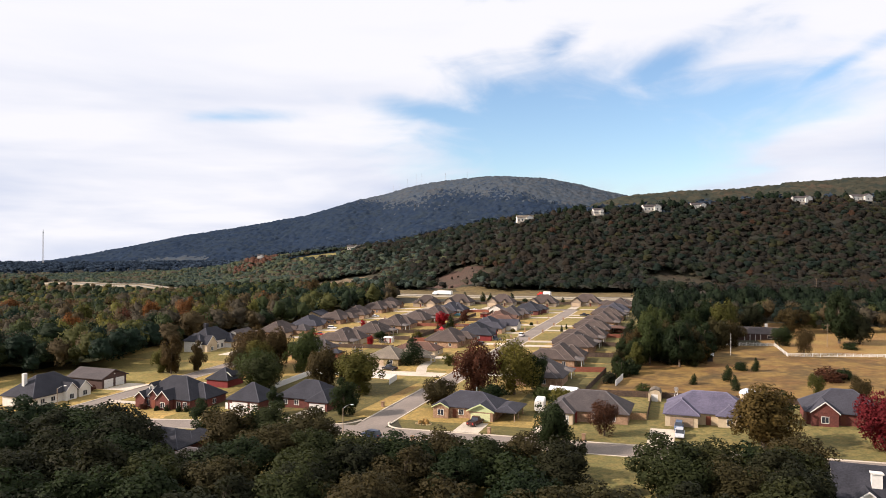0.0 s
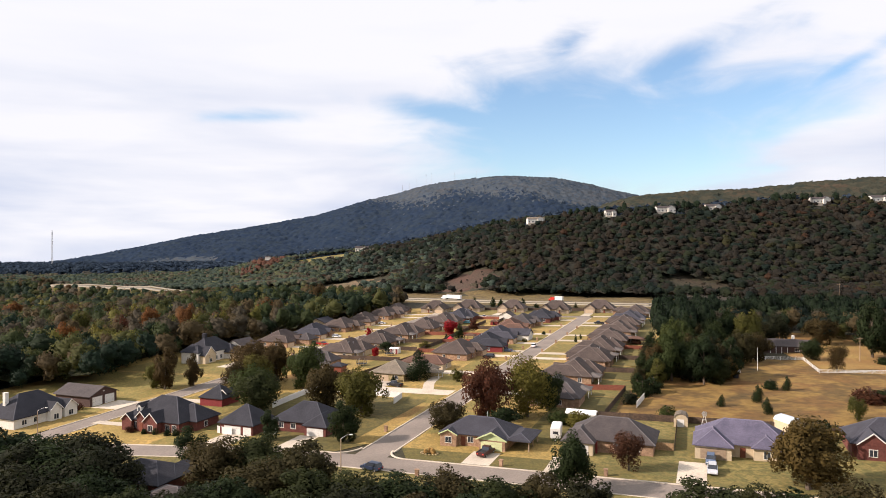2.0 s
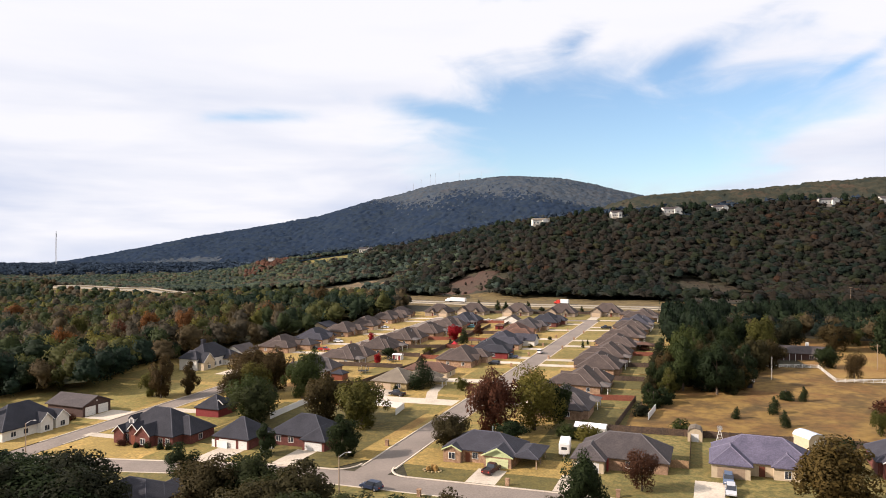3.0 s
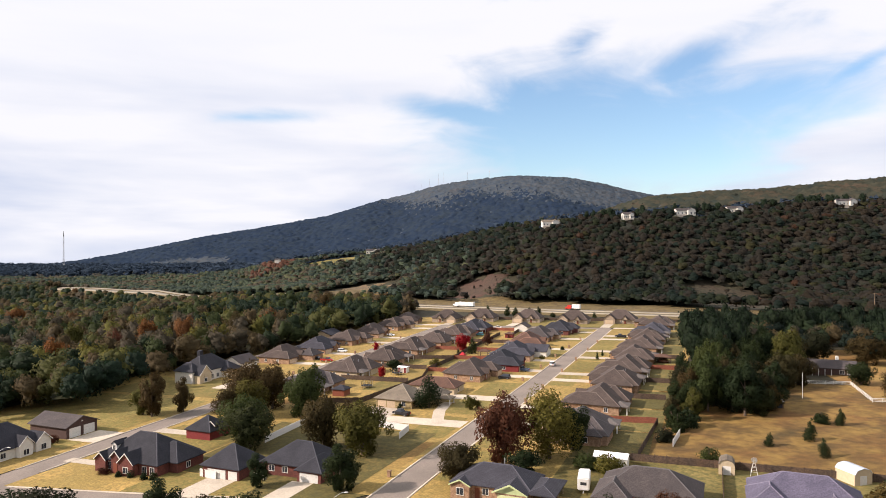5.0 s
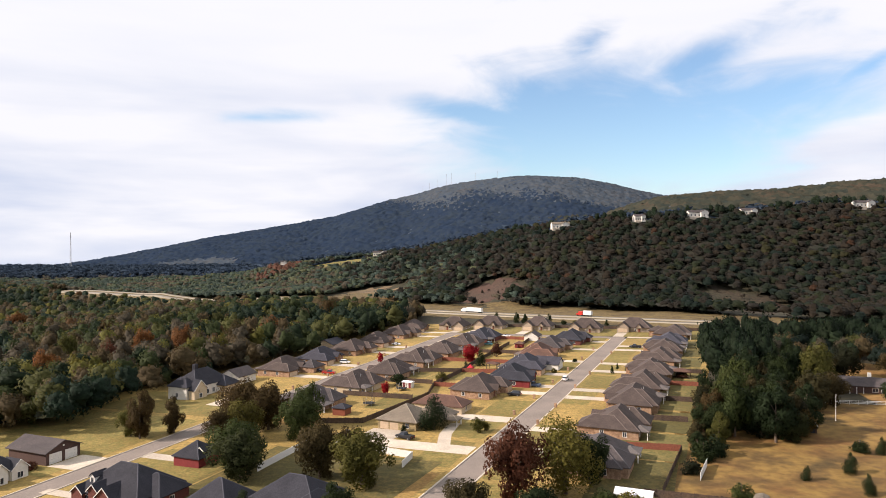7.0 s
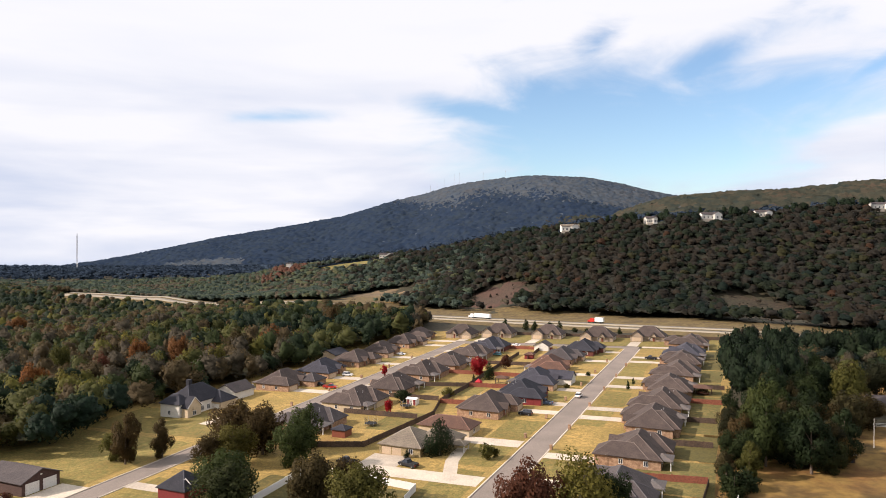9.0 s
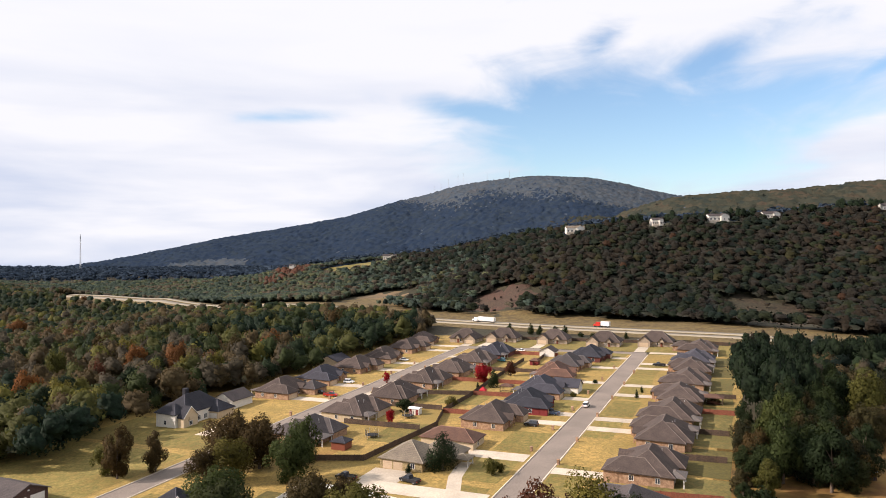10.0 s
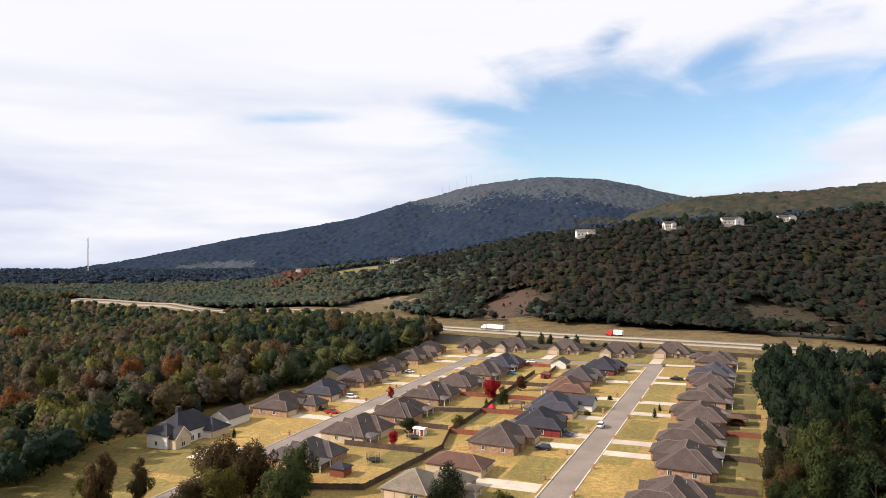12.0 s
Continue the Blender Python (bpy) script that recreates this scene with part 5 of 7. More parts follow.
PAINT = {"white": paint("white_car_paint", (0.75, 0.75, 0.74)), "black": paint("black_car_paint", (0.015, 0.015, 0.018)), "navy": paint("dark_blue_car_paint", (0.02, 0.03, 0.06)),
         "blue": paint("steel_blue_car_paint", (0.10, 0.14, 0.22)), "red": paint("red_car_paint", (0.42, 0.03, 0.02)), "maroon": paint("dark_red_car_paint", (0.06, 0.02, 0.02)), "silver": paint("silver_car_paint", (0.45, 0.46, 0.48)), "teal": paint("teal_paint", (0.06, 0.22, 0.26))}


def car(x, y, heading, kind, colour, label, name="car"):
    """heading: degrees the nose is turned from the street direction."""
    z = gh(x, y) + (0.2 if True else 0)
    cr = empty(name, Matrix.Translation((x, y, z)) @ pose(0, 0, 0, 0, 0, TURN + heading), label, "car", "parked vehicles")
    L, Wd = {"suv": (4.7, 1.9), "pickup": (5.7, 2.0), "car": (4.6, 1.8)}[kind]
    h1 = {"suv": 1.02, "pickup": 1.05, "car": 0.88}[kind]
    ht = {"suv": 1.72, "pickup": 1.85, "car": 1.42}[kind]
    prof = [(-L / 2, 0.42), (-L / 2, h1 - 0.1), (-L / 2 + 0.15, h1), (L / 2 - 1.1, h1), (L / 2 - 0.15, h1 - 0.18), (L / 2, h1 - 0.4), (L / 2, 0.42), (L / 2 - 0.3, 0.3), (-L / 2 + 0.3, 0.3)]
    bm = bmesh.new()
    solid(bm, [(-Wd / 2, a, b) for a, b in prof], [(Wd / 2, a, b) for a, b in prof])
    bmesh.ops.bevel(bm, geom=bm.edges[:], offset=0.05, segments=2, affect="EDGES")
    body = part("body", bm, PAINT[colour], cr)
    if kind == "pickup":
        c0, c1 = -0.5, 1.55
        part("cargo_bed", boxes((-Wd / 2 + 0.14, Wd / 2 - 0.14, -L / 2 + 0.12, c0 - 0.1, h1 + 0.006, h1 + 0.03)), M["tyre"], cr)
        rails = boxes((-Wd / 2 + 0.02, -Wd / 2 + 0.13, -L / 2 + 0.06, c0, h1 - 0.1, h1 + 0.14), (Wd / 2 - 0.13, Wd / 2 - 0.02, -L / 2 + 0.06, c0, h1 - 0.1, h1 + 0.14), (-Wd / 2 + 0.14, Wd / 2 - 0.14, -L / 2 + 0.03, -L / 2 + 0.11, h1 - 0.1, h1 + 0.14))
        part("bed_rail", rails, PAINT[colour], cr)
    else:
        c0, c1 = -L / 2 + (0.2 if kind == "suv" else 0.75), 1.15
    s0, s1 = (0.25, 0.65) if kind != "car" else (0.6, 0.75)
    lo = [(-Wd / 2 + 0.06, c0, h1 - 0.02), (Wd / 2 - 0.06, c0, h1 - 0.02), (Wd / 2 - 0.06, c1, h1 - 0.02), (-Wd / 2 + 0.06, c1, h1 - 0.02)]
    hi = [(-Wd / 2 + 0.24, c0 + s0, ht - 0.06), (Wd / 2 - 0.24, c0 + s0, ht - 0.06), (Wd / 2 - 0.24, c1 - s1, ht - 0.06), (-Wd / 2 + 0.24, c1 - s1, ht - 0.06)]
    bm = bmesh.new()
    solid(bm, lo, hi)
    part("cabin", bm, M["glass"], cr)
    bm = boxes((-Wd / 2 + 0.22, Wd / 2 - 0.22, c0 + s0 - 0.02, c1 - s1 + 0.02, ht - 0.07, ht))
    bmesh.ops.bevel(bm, geom=bm.edges[:], offset=0.03, segments=2, affect="EDGES")
    part("roof", bm, PAINT[colour], cr)
    for sx in (-1, 1):
        for yy in (-L / 2 + 0.95, L / 2 - 0.95):
            bm = bmesh.new()
            tube(bm, (sx * (Wd / 2 - 0.2), yy, 0.34), (sx * (Wd / 2 + 0.02), yy, 0.34), 0.34, 0.34, 14)
            wh = part("wheel", bm, M["tyre"], cr)
            bm = bmesh.new()
            tube(bm, (sx * (Wd / 2 + 0.0), yy, 0.34), (sx * (Wd / 2 + 0.035), yy, 0.34), 0.21, 0.19, 10)
            part("rim", bm, M["rim"], wh)
        part("tail_light", boxes((sx * (Wd / 2 - 0.32) - 0.15, sx * (Wd / 2 - 0.32) + 0.15, -L / 2 - 0.02, -L / 2 + 0.04, h1 - 0.38, h1 - 0.14)), M["lens"], cr)
        part("headlight", boxes((sx * (Wd / 2 - 0.36) - 0.2, sx * (Wd / 2 - 0.36) + 0.2, L / 2 - 0.05, L / 2 + 0.02, h1 - 0.42, h1 - 0.26)), M["lens_white"], cr)
    return cr


car(-17.5, 156.0, 80, "suv", "navy", "dark blue hatchback on the cross street")
car(6.3, 164.8, -8, "pickup", "maroon", "dark pickup truck on the concrete driveway", "pickup_truck")
car(51.6, 156.0, 180, "suv", "blue", "blue hatchback parked before the garage")
car(49.8, 150.0, 180, "suv", "silver", "silver hatchback on the driveway")
car(-20.4, 240.5, 75, "pickup", "black", "black pickup truck by the stone house", "pickup_truck")
car(20.4, 307.6, 72, "pickup", "blue", "steel blue pickup truck on a driveway", "pickup_truck")
car(12.6, 292.5, 88, "suv", "black", "dark hatchback on the driveway")
car(33.4, 318.0, 0, "suv", "white", "white hatchback parked at the kerb")
car(77.3, 395.5, 85, "pickup", "black", "dark pickup truck on a driveway", "pickup_truck")
car(-61.6, 366.3, -80, "suv", "white", "white estate car on a driveway")
car(-63.6, 340.4, -75, "pickup", "red", "bright red pickup truck beside the street", "pickup_truck")
car(-69.6, 346.0, 95, "car", "black", "dark saloon car beside the garage")
car(-44.5, 422.0, -85, "car", "white", "white saloon car on a driveway")
car(-13.5, 408.0, 30, "pickup", "white", "white pickup truck at the corner", "pickup_truck")
car(16.0, 446.0, 85, "car", "white", "white saloon car behind the far houses")
car(-37.0, 243.0, 85, "pickup", "black", "old dark pickup truck near the vinyl fence", "pickup_truck")
car(5.0, 415.0, 88, "suv", "teal", "teal covered boat trailer in a back yard", "trailer")
car(84.0, 470.5, 60, "suv", "white", "white hatchback behind the far houses")


def camper():
    cp = empty("camper_trailer", Matrix.Translation((23.3, 177.0, gh(23.3, 177) + 0.15)) @ pose(0, 0, 0, 0, 0, TURN + 8), "white camper trailer parked beside the house", "trailer")
    bm = boxes((-1.2, 1.2, -3.2, 3.2, 0.5, 3.0))
    bmesh.ops.bevel(bm, geom=bm.edges[:], offset=0.2, segments=3, affect="EDGES")
    part("body", bm, M["fence_white"], cp)
    for y in (-1.6, 0.9):
        part("window", boxes((-1.23, -1.18, y - 0.5, y + 0.5, 1.6, 2.2)), M["glass"], cp)
    part("window", boxes((-0.6, 0.6, -3.23, -3.18, 1.6, 2.2)), M["glass"], cp)
    for sx in (-1, 1):
        for y in (-0.5, 0.4):
            bm = bmesh.new()
            tube(bm, (sx * 0.95, y, 0.35), (sx * 1.2, y, 0.35), 0.35, 0.35, 12)
            part("wheel", bm, M["tyre"], cp)
    part("tow_bar", boxes((-0.08, 0.08, -4.6, -3.2, 0.4, 0.52)), M["metal"], cp)


camper()


def semi(x, y, ang, colour, label, box_len=14.0):
    tk = empty("truck", Matrix.Translation((x, y, gh(x, y) + 0.4)) @ pose(0, 0, 0, 0, 0, ang), label, "truck")
    if box_len:
        part("trailer_box", boxes((-1.25, 1.25, -box_len, 0, 1.15, 4.0)), M["fence_white"], tk)
        part("trailer_frame", boxes((-1.0, 1.0, -box_len + 0.3, 0, 0.85, 1.15)), M["tyre"], tk)
    bm = boxes((-1.2, 1.2, 0.6, 3.6, 0.7, 3.3), (-1.1, 1.1, 3.6, 5.2, 0.7, 2.0))
    part("cab", bm, PAINT[colour], tk)
    part("windscreen", boxes((-1.0, 1.0, 3.6, 3.66, 2.05, 2.95)), M["glass"], tk)
    for sx in (-1, 1):
        for yy in (4.4, 1.2, 0.0, -box_len + 1.2, -box_len + 2.5):
            bm = bmesh.new()
            tube(bm, (sx * 0.85, yy, 0.5), (sx * 1.22, yy, 0.5), 0.5, 0.5, 12)
            part("wheel", bm, M["tyre"], tk)


hw_ang = math.degrees(math.atan2(617 - 557, -46 - 44)) - 90
semi(-9.0, float(highway_y(-9.0)) - 3, hw_ang, "white", "white box trailer truck on the highway")
semi(74.0, float(highway_y(74.0)) + 3, hw_ang, "red", "red flatbed lorry on the highway", 6.0)


# ---- street furniture ----
def street_lamp(x, y, h=8.2, arm=(1.8, 0.4)):
    lp = empty("street_lamp", Matrix.Translation((x, y, gh(x, y))), "grey wooden street lamp pole with a curved arm", "street lamp", "street lamps")
    bm = bmesh.new()
    tube(bm, (0, 0, -0.3), (0, 0, h - 0.7), 0.13, 0.09, 8)
    part("pole", bm, M["trim_brown"], lp)
    bm = bmesh.new()
    tube(bm, (0, 0, h - 0.8), (arm[0] * 0.6, arm[1] * 0.6, h - 0.1), 0.05, 0.04, 6)
    tube(bm, (arm[0] * 0.6, arm[1] * 0.6, h - 0.1), (arm[0], arm[1], h), 0.04, 0.04, 6)
    part("arm", bm, M["metal"], lp)
    bm = bmesh.new()
    bmesh.ops.create_icosphere(bm, subdivisions=2, radius=1, matrix=Matrix.Translation((arm[0] + 0.2, arm[1], h - 0.03)) @ Matrix.Diagonal((0.38, 0.2, 0.13, 1)))
    part("lamp_head", bm, M["trim"], lp)


street_lamp(-23.4, 153.5)
street_lamp(-104.5, 184.5)


def pole(x, y, h, label, cross=False, m="trim_brown", r=0.14):
    p = empty("utility_pole", Matrix.Translation((x, y, gh(x, y))), label, "pole", "poles")
    bm = bmesh.new()
    tube(bm, (0, 0, -0.3), (0, 0, h), r, r * 0.65, 8)
    part("pole", bm, M[m], p)
    if cross:
        part("crossarm", boxes((-1.1, 1.1, -0.07, 0.07, h - 0.7, h - 0.55)), M[m], p)


pole(91.5, 247.5, 8, "pale leaning wooden utility pole", False, "trim")
pole(102.2, 252.5, 8, "slim pale light pole in the paddock", False, "trim", 0.09)
pole(143.7, 265.0, 9, "brown wooden utility pole with a crossarm", True)
for x, y in ((250, 475), (300, 460)):
    pole(x, y, 16, "tall wooden utility pole above the woods", True)


def mailbox(x, y, m="brick"):
    mb = empty("mailbox", Matrix.Translation((x, y, gh(x, y) + 0.12)) @ pose(0, 0, 0, 0, 0, TURN), "small brick mailbox pillar beside the kerb", "mailbox", "mailboxes")
    part("pillar", boxes((-0.35, 0.35, -0.35, 0.35, -0.2, 1.25), (-0.42, 0.42, -0.42, 0.42, 1.25, 1.38)), M[m], mb)
    part("box_door", boxes((-0.38, -0.35, -0.12, 0.12, 0.85, 1.1)), M["tyre"], mb)


for u, v in ((130.4, -6.0), (120, 4.0), (21.9, -5.9), (-6.6, 14.7), (150.6, 3.9), (3.9, 29.0), (3.9, 50.2), (98, 4.0), (178, 3.9), (205, 3.9), (231, 3.9), (107, -6.0), (157, -6.0), (184, -6.2), (212, -6.2), (240, -6.2)):
    mailbox(*W(u, v))
for u in (112, 138, 165, 192, 218):
    mailbox(*ls(u, 4.9))
    mailbox(*ls(u + 9, -4.9))


def garden_windmill(x, y):
    gw = empty("garden_windmill", Matrix.Translation((x, y, gh(x, y) + 0.12)) @ pose(0, 0, 0, 0, 0, TURN), "white ornamental garden windmill on four splayed legs", "windmill")
    for sx in (-1, 1):
        for sy in (-1, 1):
            bm = bmesh.new()
            tube(bm, (sx * 0.75, sy * 0.75, -0.1), (sx * 0.08, sy * 0.08, 3.2), 0.05, 0.04, 6)
            part("leg", bm, M["trim"], gw)
    bm = bmesh.new()
    for z in (0.9, 1.8, 2.6):
        r = 0.75 - 0.67 * z / 3.2
        for a, b in (((-r, -r), (r, -r)), ((r, -r), (r, r)), ((r, r), (-r, r)), ((-r, r), (-r, -r))):
            tube(bm, (*a, z), (*b, z), 0.03, 0.03, 5)
    part("brace", bm, M["trim"], gw)
    wheel = bmesh.new()
    for i in range(10):
        a = i / 10 * math.tau
        c, q = Vector((math.cos(a), 0, math.sin(a))), Vector((-math.sin(a), 0, math.cos(a)))
        o = Vector((0, -0.2, 3.3))
        lo = [o + c * 0.12 - q * 0.03, o + c * 0.62 - q * 0.12, o + c * 0.62 + q * 0.12, o + c * 0.12 + q * 0.03]
        solid(wheel, lo, [p + Vector((0, 0.03, 0)) for p in lo])
    part("blades", wheel, M["metal"], gw)
    part("tail_vane", boxes((-0.02, 0.02, 0.1, 0.9, 3.15, 3.45)), M["metal"], gw)


garden_windmill(59.8, 183.0)


def trampoline(x, y):
    tp = empty("trampoline", Matrix.Translation((x, y, gh(x, y) + 0.12)), "round black trampoline with a safety net", "trampoline", "trampolines")
    bm = bmesh.new()
    bmesh.ops.create_cone(bm, cap_ends=True, segments=20, radius1=2.0, radius2=2.0, depth=0.08, matrix=Matrix.Translation((0, 0, 0.85)))
    part("mat", bm, M["tyre"], tp)
    for i in range(6):
        a = i / 6 * math.tau
        bm = bmesh.new()
        tube(bm, (2.02 * math.cos(a), 2.02 * math.sin(a), 0), (2.02 * math.cos(a), 2.02 * math.sin(a), 2.6), 0.05, 0.04, 6)
        part("leg", bm, M["metal"], tp)
    bm = bmesh.new()
    for i in range(40):
        a = i / 40 * math.tau
        tube(bm, (2.0 * math.cos(a), 2.0 * math.sin(a), 0.9), (2.0 * math.cos(a), 2.0 * math.sin(a), 2.5), 0.02, 0.02, 4)
    part("net", bm, M["tyre"], tp)


trampoline(-37.0, 281.5)
trampoline(-28.5, 305.0)


def radio_mast(x, y, h, label, r=1.2, z=None):
    rm = empty("radio_mast", Matrix.Translation((x, y, gh(x, y))), label, "mast", "masts")
    for i in range(3):
        a = i * math.tau / 3
        bm = bmesh.new()
        tube(bm, (r * math.cos(a), r * math.sin(a), -1), (r * 0.45 * math.cos(a), r * 0.45 * math.sin(a), h), r * 0.14, r * 0.12, 5)
        part("leg", bm, M["metal"], rm)
    bm = bmesh.new()
    n = 14
    for i in range(n):
        z0, z1 = h * i / n, h * (i + 1) / n
        k0, k1 = 1 - 0.55 * i / n, 1 - 0.55 * (i + 1) / n
        for j in range(3):
            a, b = j * math.tau / 3, (j + 1) * math.tau / 3
            tube(bm, (r * k0 * math.cos(a), r * k0 * math.sin(a), z0), (r * k1 * math.cos(b), r * k1 * math.sin(b), z1), r * 0.07, r * 0.07, 4)
    part("bracing", bm, M["metal"], rm)
    bm = bmesh.new()
    tube(bm, (0, 0, h * 0.93), (0, 0, h * 1.06), r * 0.5, r * 0.3, 6)
    part("antenna", bm, M["metal"], rm)


radio_mast(-961.0, 1640.0, 88, "tall lattice radio mast above the distant woods", 2.1)
for x, h in ((-330, 52), (-290, 52), (-245, 65), (-190, 80), (-160, 80), (-20, 60), (110, 55)):
    radio_mast(x, 4140, h, "thin broadcast mast on the mountain top", 1.7)


# ---- houses on the ridge ----
def ridge_house(x, y, w, label, roof="roof_grey", dz=0.0, deep=9, h=5.0):
    hs = empty("house", Matrix.Translation((x, y, gh(x, y) + dz)) @ pose(0, 0, 0, 0, 0, 6), label, "house", "ridge houses")
    plain_block(hs, -w / 2, w / 2, -deep / 2, deep / 2, h, "siding_white", roof, 0.5, "gable", "x", 0.5)
    plain_block(hs, w * 0.05, w * 0.42, -deep / 2 - 3, 0, h + 0.3, "siding_white", roof, 0.6, "gable", "y", 0.4)
    for i in range(5):
        window(hs, -w / 2 + w * (i + 0.5) / 5, -deep / 2 - (3 if 2 < i < 5 else 0), 0, -1, 1.6, 1.0, 3.0)
    part("porch", boxes((-w / 2, 0, -deep / 2 - 2.5, -deep / 2, -3, 0.3)), M["concrete"], hs)


for x, y, w, dz in ((92, 842, 20, 1.5), (178, 832, 12, 1.5), (240, 826, 22, 2), (298, 836, 18, 2), (425, 842, 22, 2.5), (500, 850, 26, 3.5)):
    ridge_house(x, y, w, "white hilltop house with wide windows on the ridge", "roof_grey" if w != 20 else "roof_tan", dz)
ridge_house(-296, 1092, 9, "pale tower-like house on the low ridge", "roof_grey", 5, 6, 7.5)
ridge_house(-150, 1096, 20, "low pale house on the distant ridge", "roof_grey", 3, 9, 5)

# ---- vegetation ----
def leaf_cloud(rng, centers, radii, n, size, flat=0.85, up=0.0):
    """Corners of n small leaf sprays scattered through the outer part of a set of lobes."""
    k = rng.choice(len(centers), n, p=(radii ** 2) / (radii ** 2).sum())
    d = rng.normal(size=(n, 3))
    d /= np.linalg.norm(d, axis=1)[:, None]
    r = radii[k] * (0.66 + 0.5 * rng.random(n) ** 0.8)
    p = centers[k] + d * r[:, None] * np.array([1, 1, flat])
    nrm = d + rng.normal(size=(n, 3)) * 0.38
    nrm /= np.linalg.norm(nrm, axis=1)[:, None]
    t = np.cross(nrm, rng.normal(size=(n, 3)))
    t /= np.linalg.norm(t, axis=1)[:, None]
    b = np.cross(nrm, t)
    s = size * (0.6 + 0.8 * rng.random(n))[:, None]
    asp = (0.55 + 0.35 * rng.random(n))[:, None]
    verts = np.stack([p + t * s, p - t * s * 0.5 + b * s * asp * 1.2, p - t * s * 0.5 - b * s * asp * 1.2], 1).reshape(-1, 3)
    # light falls on the leaf mass as a whole: normals lean to the crown's outline
    mid = centers.mean(0)
    out = p - mid
    out /= np.linalg.norm(out, axis=1)[:, None] + 1e-9
    sm = d * 0.45 + out * 0.6 + nrm * 0.22
    sm /= np.linalg.norm(sm, axis=1)[:, None]
    if up:
        sm[:, 2] += up
        sm /= np.linalg.norm(sm, axis=1)[:, None]
    return verts, np.repeat(sm, 3, 0)


def corners(n):
    return np.arange(n * 3).reshape(-1, 3)


def crown_lobes(rng, kind):
    """Lobes of a crown that is 1 wide and 1 high, standing on z = 0."""
    if kind == "cone":
        h = np.linspace(0.1, 0.93, 16)
        a = rng.random(16) * 6.28
        r = 0.40 * (1 - h) ** 0.8 + 0.04
        off = 0.55 * r
        return np.stack([np.cos(a) * off, np.sin(a) * off, h], 1), r * 0.75
    if kind == "tall":
        n = 34
        h = rng.uniform(0.08, 0.93, n)
        a = rng.random(n) * 6.28
        prof = np.clip(np.sin(np.clip(h * 0.92 + 0.06, 0.05, 0.98) * np.pi), 0, 1) ** 0.7
        q = 0.33 * prof * np.sqrt(rng.random(n))
        return np.stack([np.cos(a) * q, np.sin(a) * q, h], 1), 0.065 + 0.075 * prof * rng.uniform(0.6, 1, n)
    n = 52
    d = rng.normal(size=(n, 3))
    d /= np.linalg.norm(d, axis=1)[:, None]
    rr = rng.uniform(0.12, 0.44, n)[:, None]
    c = d * rr * np.array([1, 1, 1.12]) + np.array([0, 0, 0.47])
    c[:, 2] = np.clip(c[:, 2], 0.13, 0.88)
    c[:, :2] *= np.interp(c[:, 2], [0.1, 0.45, 0.95], [0.8, 1.05, 0.75])[:, None]
    return c, rng.uniform(0.06, 0.15, n)


TREE_MESH = {}
TRUNK_MESH = {}


def tree_templates():
    bark = mat("bark", (0.10, 0.075, 0.055), 0.95, nscale=8, namp=0.35, bump=0.6, bscale=12)
    M["bark"] = bark
    for kind in ("round", "tall", "cone", "sparse", "bush", "small"):
        for var in range(2):
            rng = np.random.default_rng(11 + var + 7 * len(kind))
            c, r = crown_lobes(rng, kind)
            n, size = {"round": (9000, 0.019), "tall": (8000, 0.019), "cone": (4600, 0.021), "sparse": (7000, 0.0175), "bush": (2200, 0.034), "small": (3000, 0.03)}[kind]
            if kind == "bush":
                c = c * np.array([1, 1, 0.75]) - np.array([0, 0, 0.1])
                r = r * 1.15
            v, nv = leaf_cloud(rng, c, r, n, size, {"round": 1.3, "sparse": 1.3}.get(kind, 0.95), 0.12)
            TREE_MESH[kind, var] = raw_mesh("crown", v, corners(n), 3, bark, True)
            TREE_MESH[kind, var].normals_split_custom_set_from_vertices(nv.astype(np.float32))
            bm = bmesh.new()
            tube(bm, (0, 0, -0.06), (0.01, 0, 0.34), 0.032, 0.022, 8)
            tube(bm, (0.01, 0, 0.34), (0, 0.01, 0.72), 0.022, 0.008, 6)
            for i in range(0 if kind in ("cone", "bush") else 7):
                q = c[i]
                z0 = max(0.16, min(q[2] - 0.16, 0.5))
                tube(bm, (0, 0, z0), tuple(q), 0.012, 0.004, 5)
            me = bpy.data.meshes.new("trunk")
            bm.to_mesh(me)
            bm.free()
            me.materials.append(bark)
            TRUNK_MESH[kind, var] = me


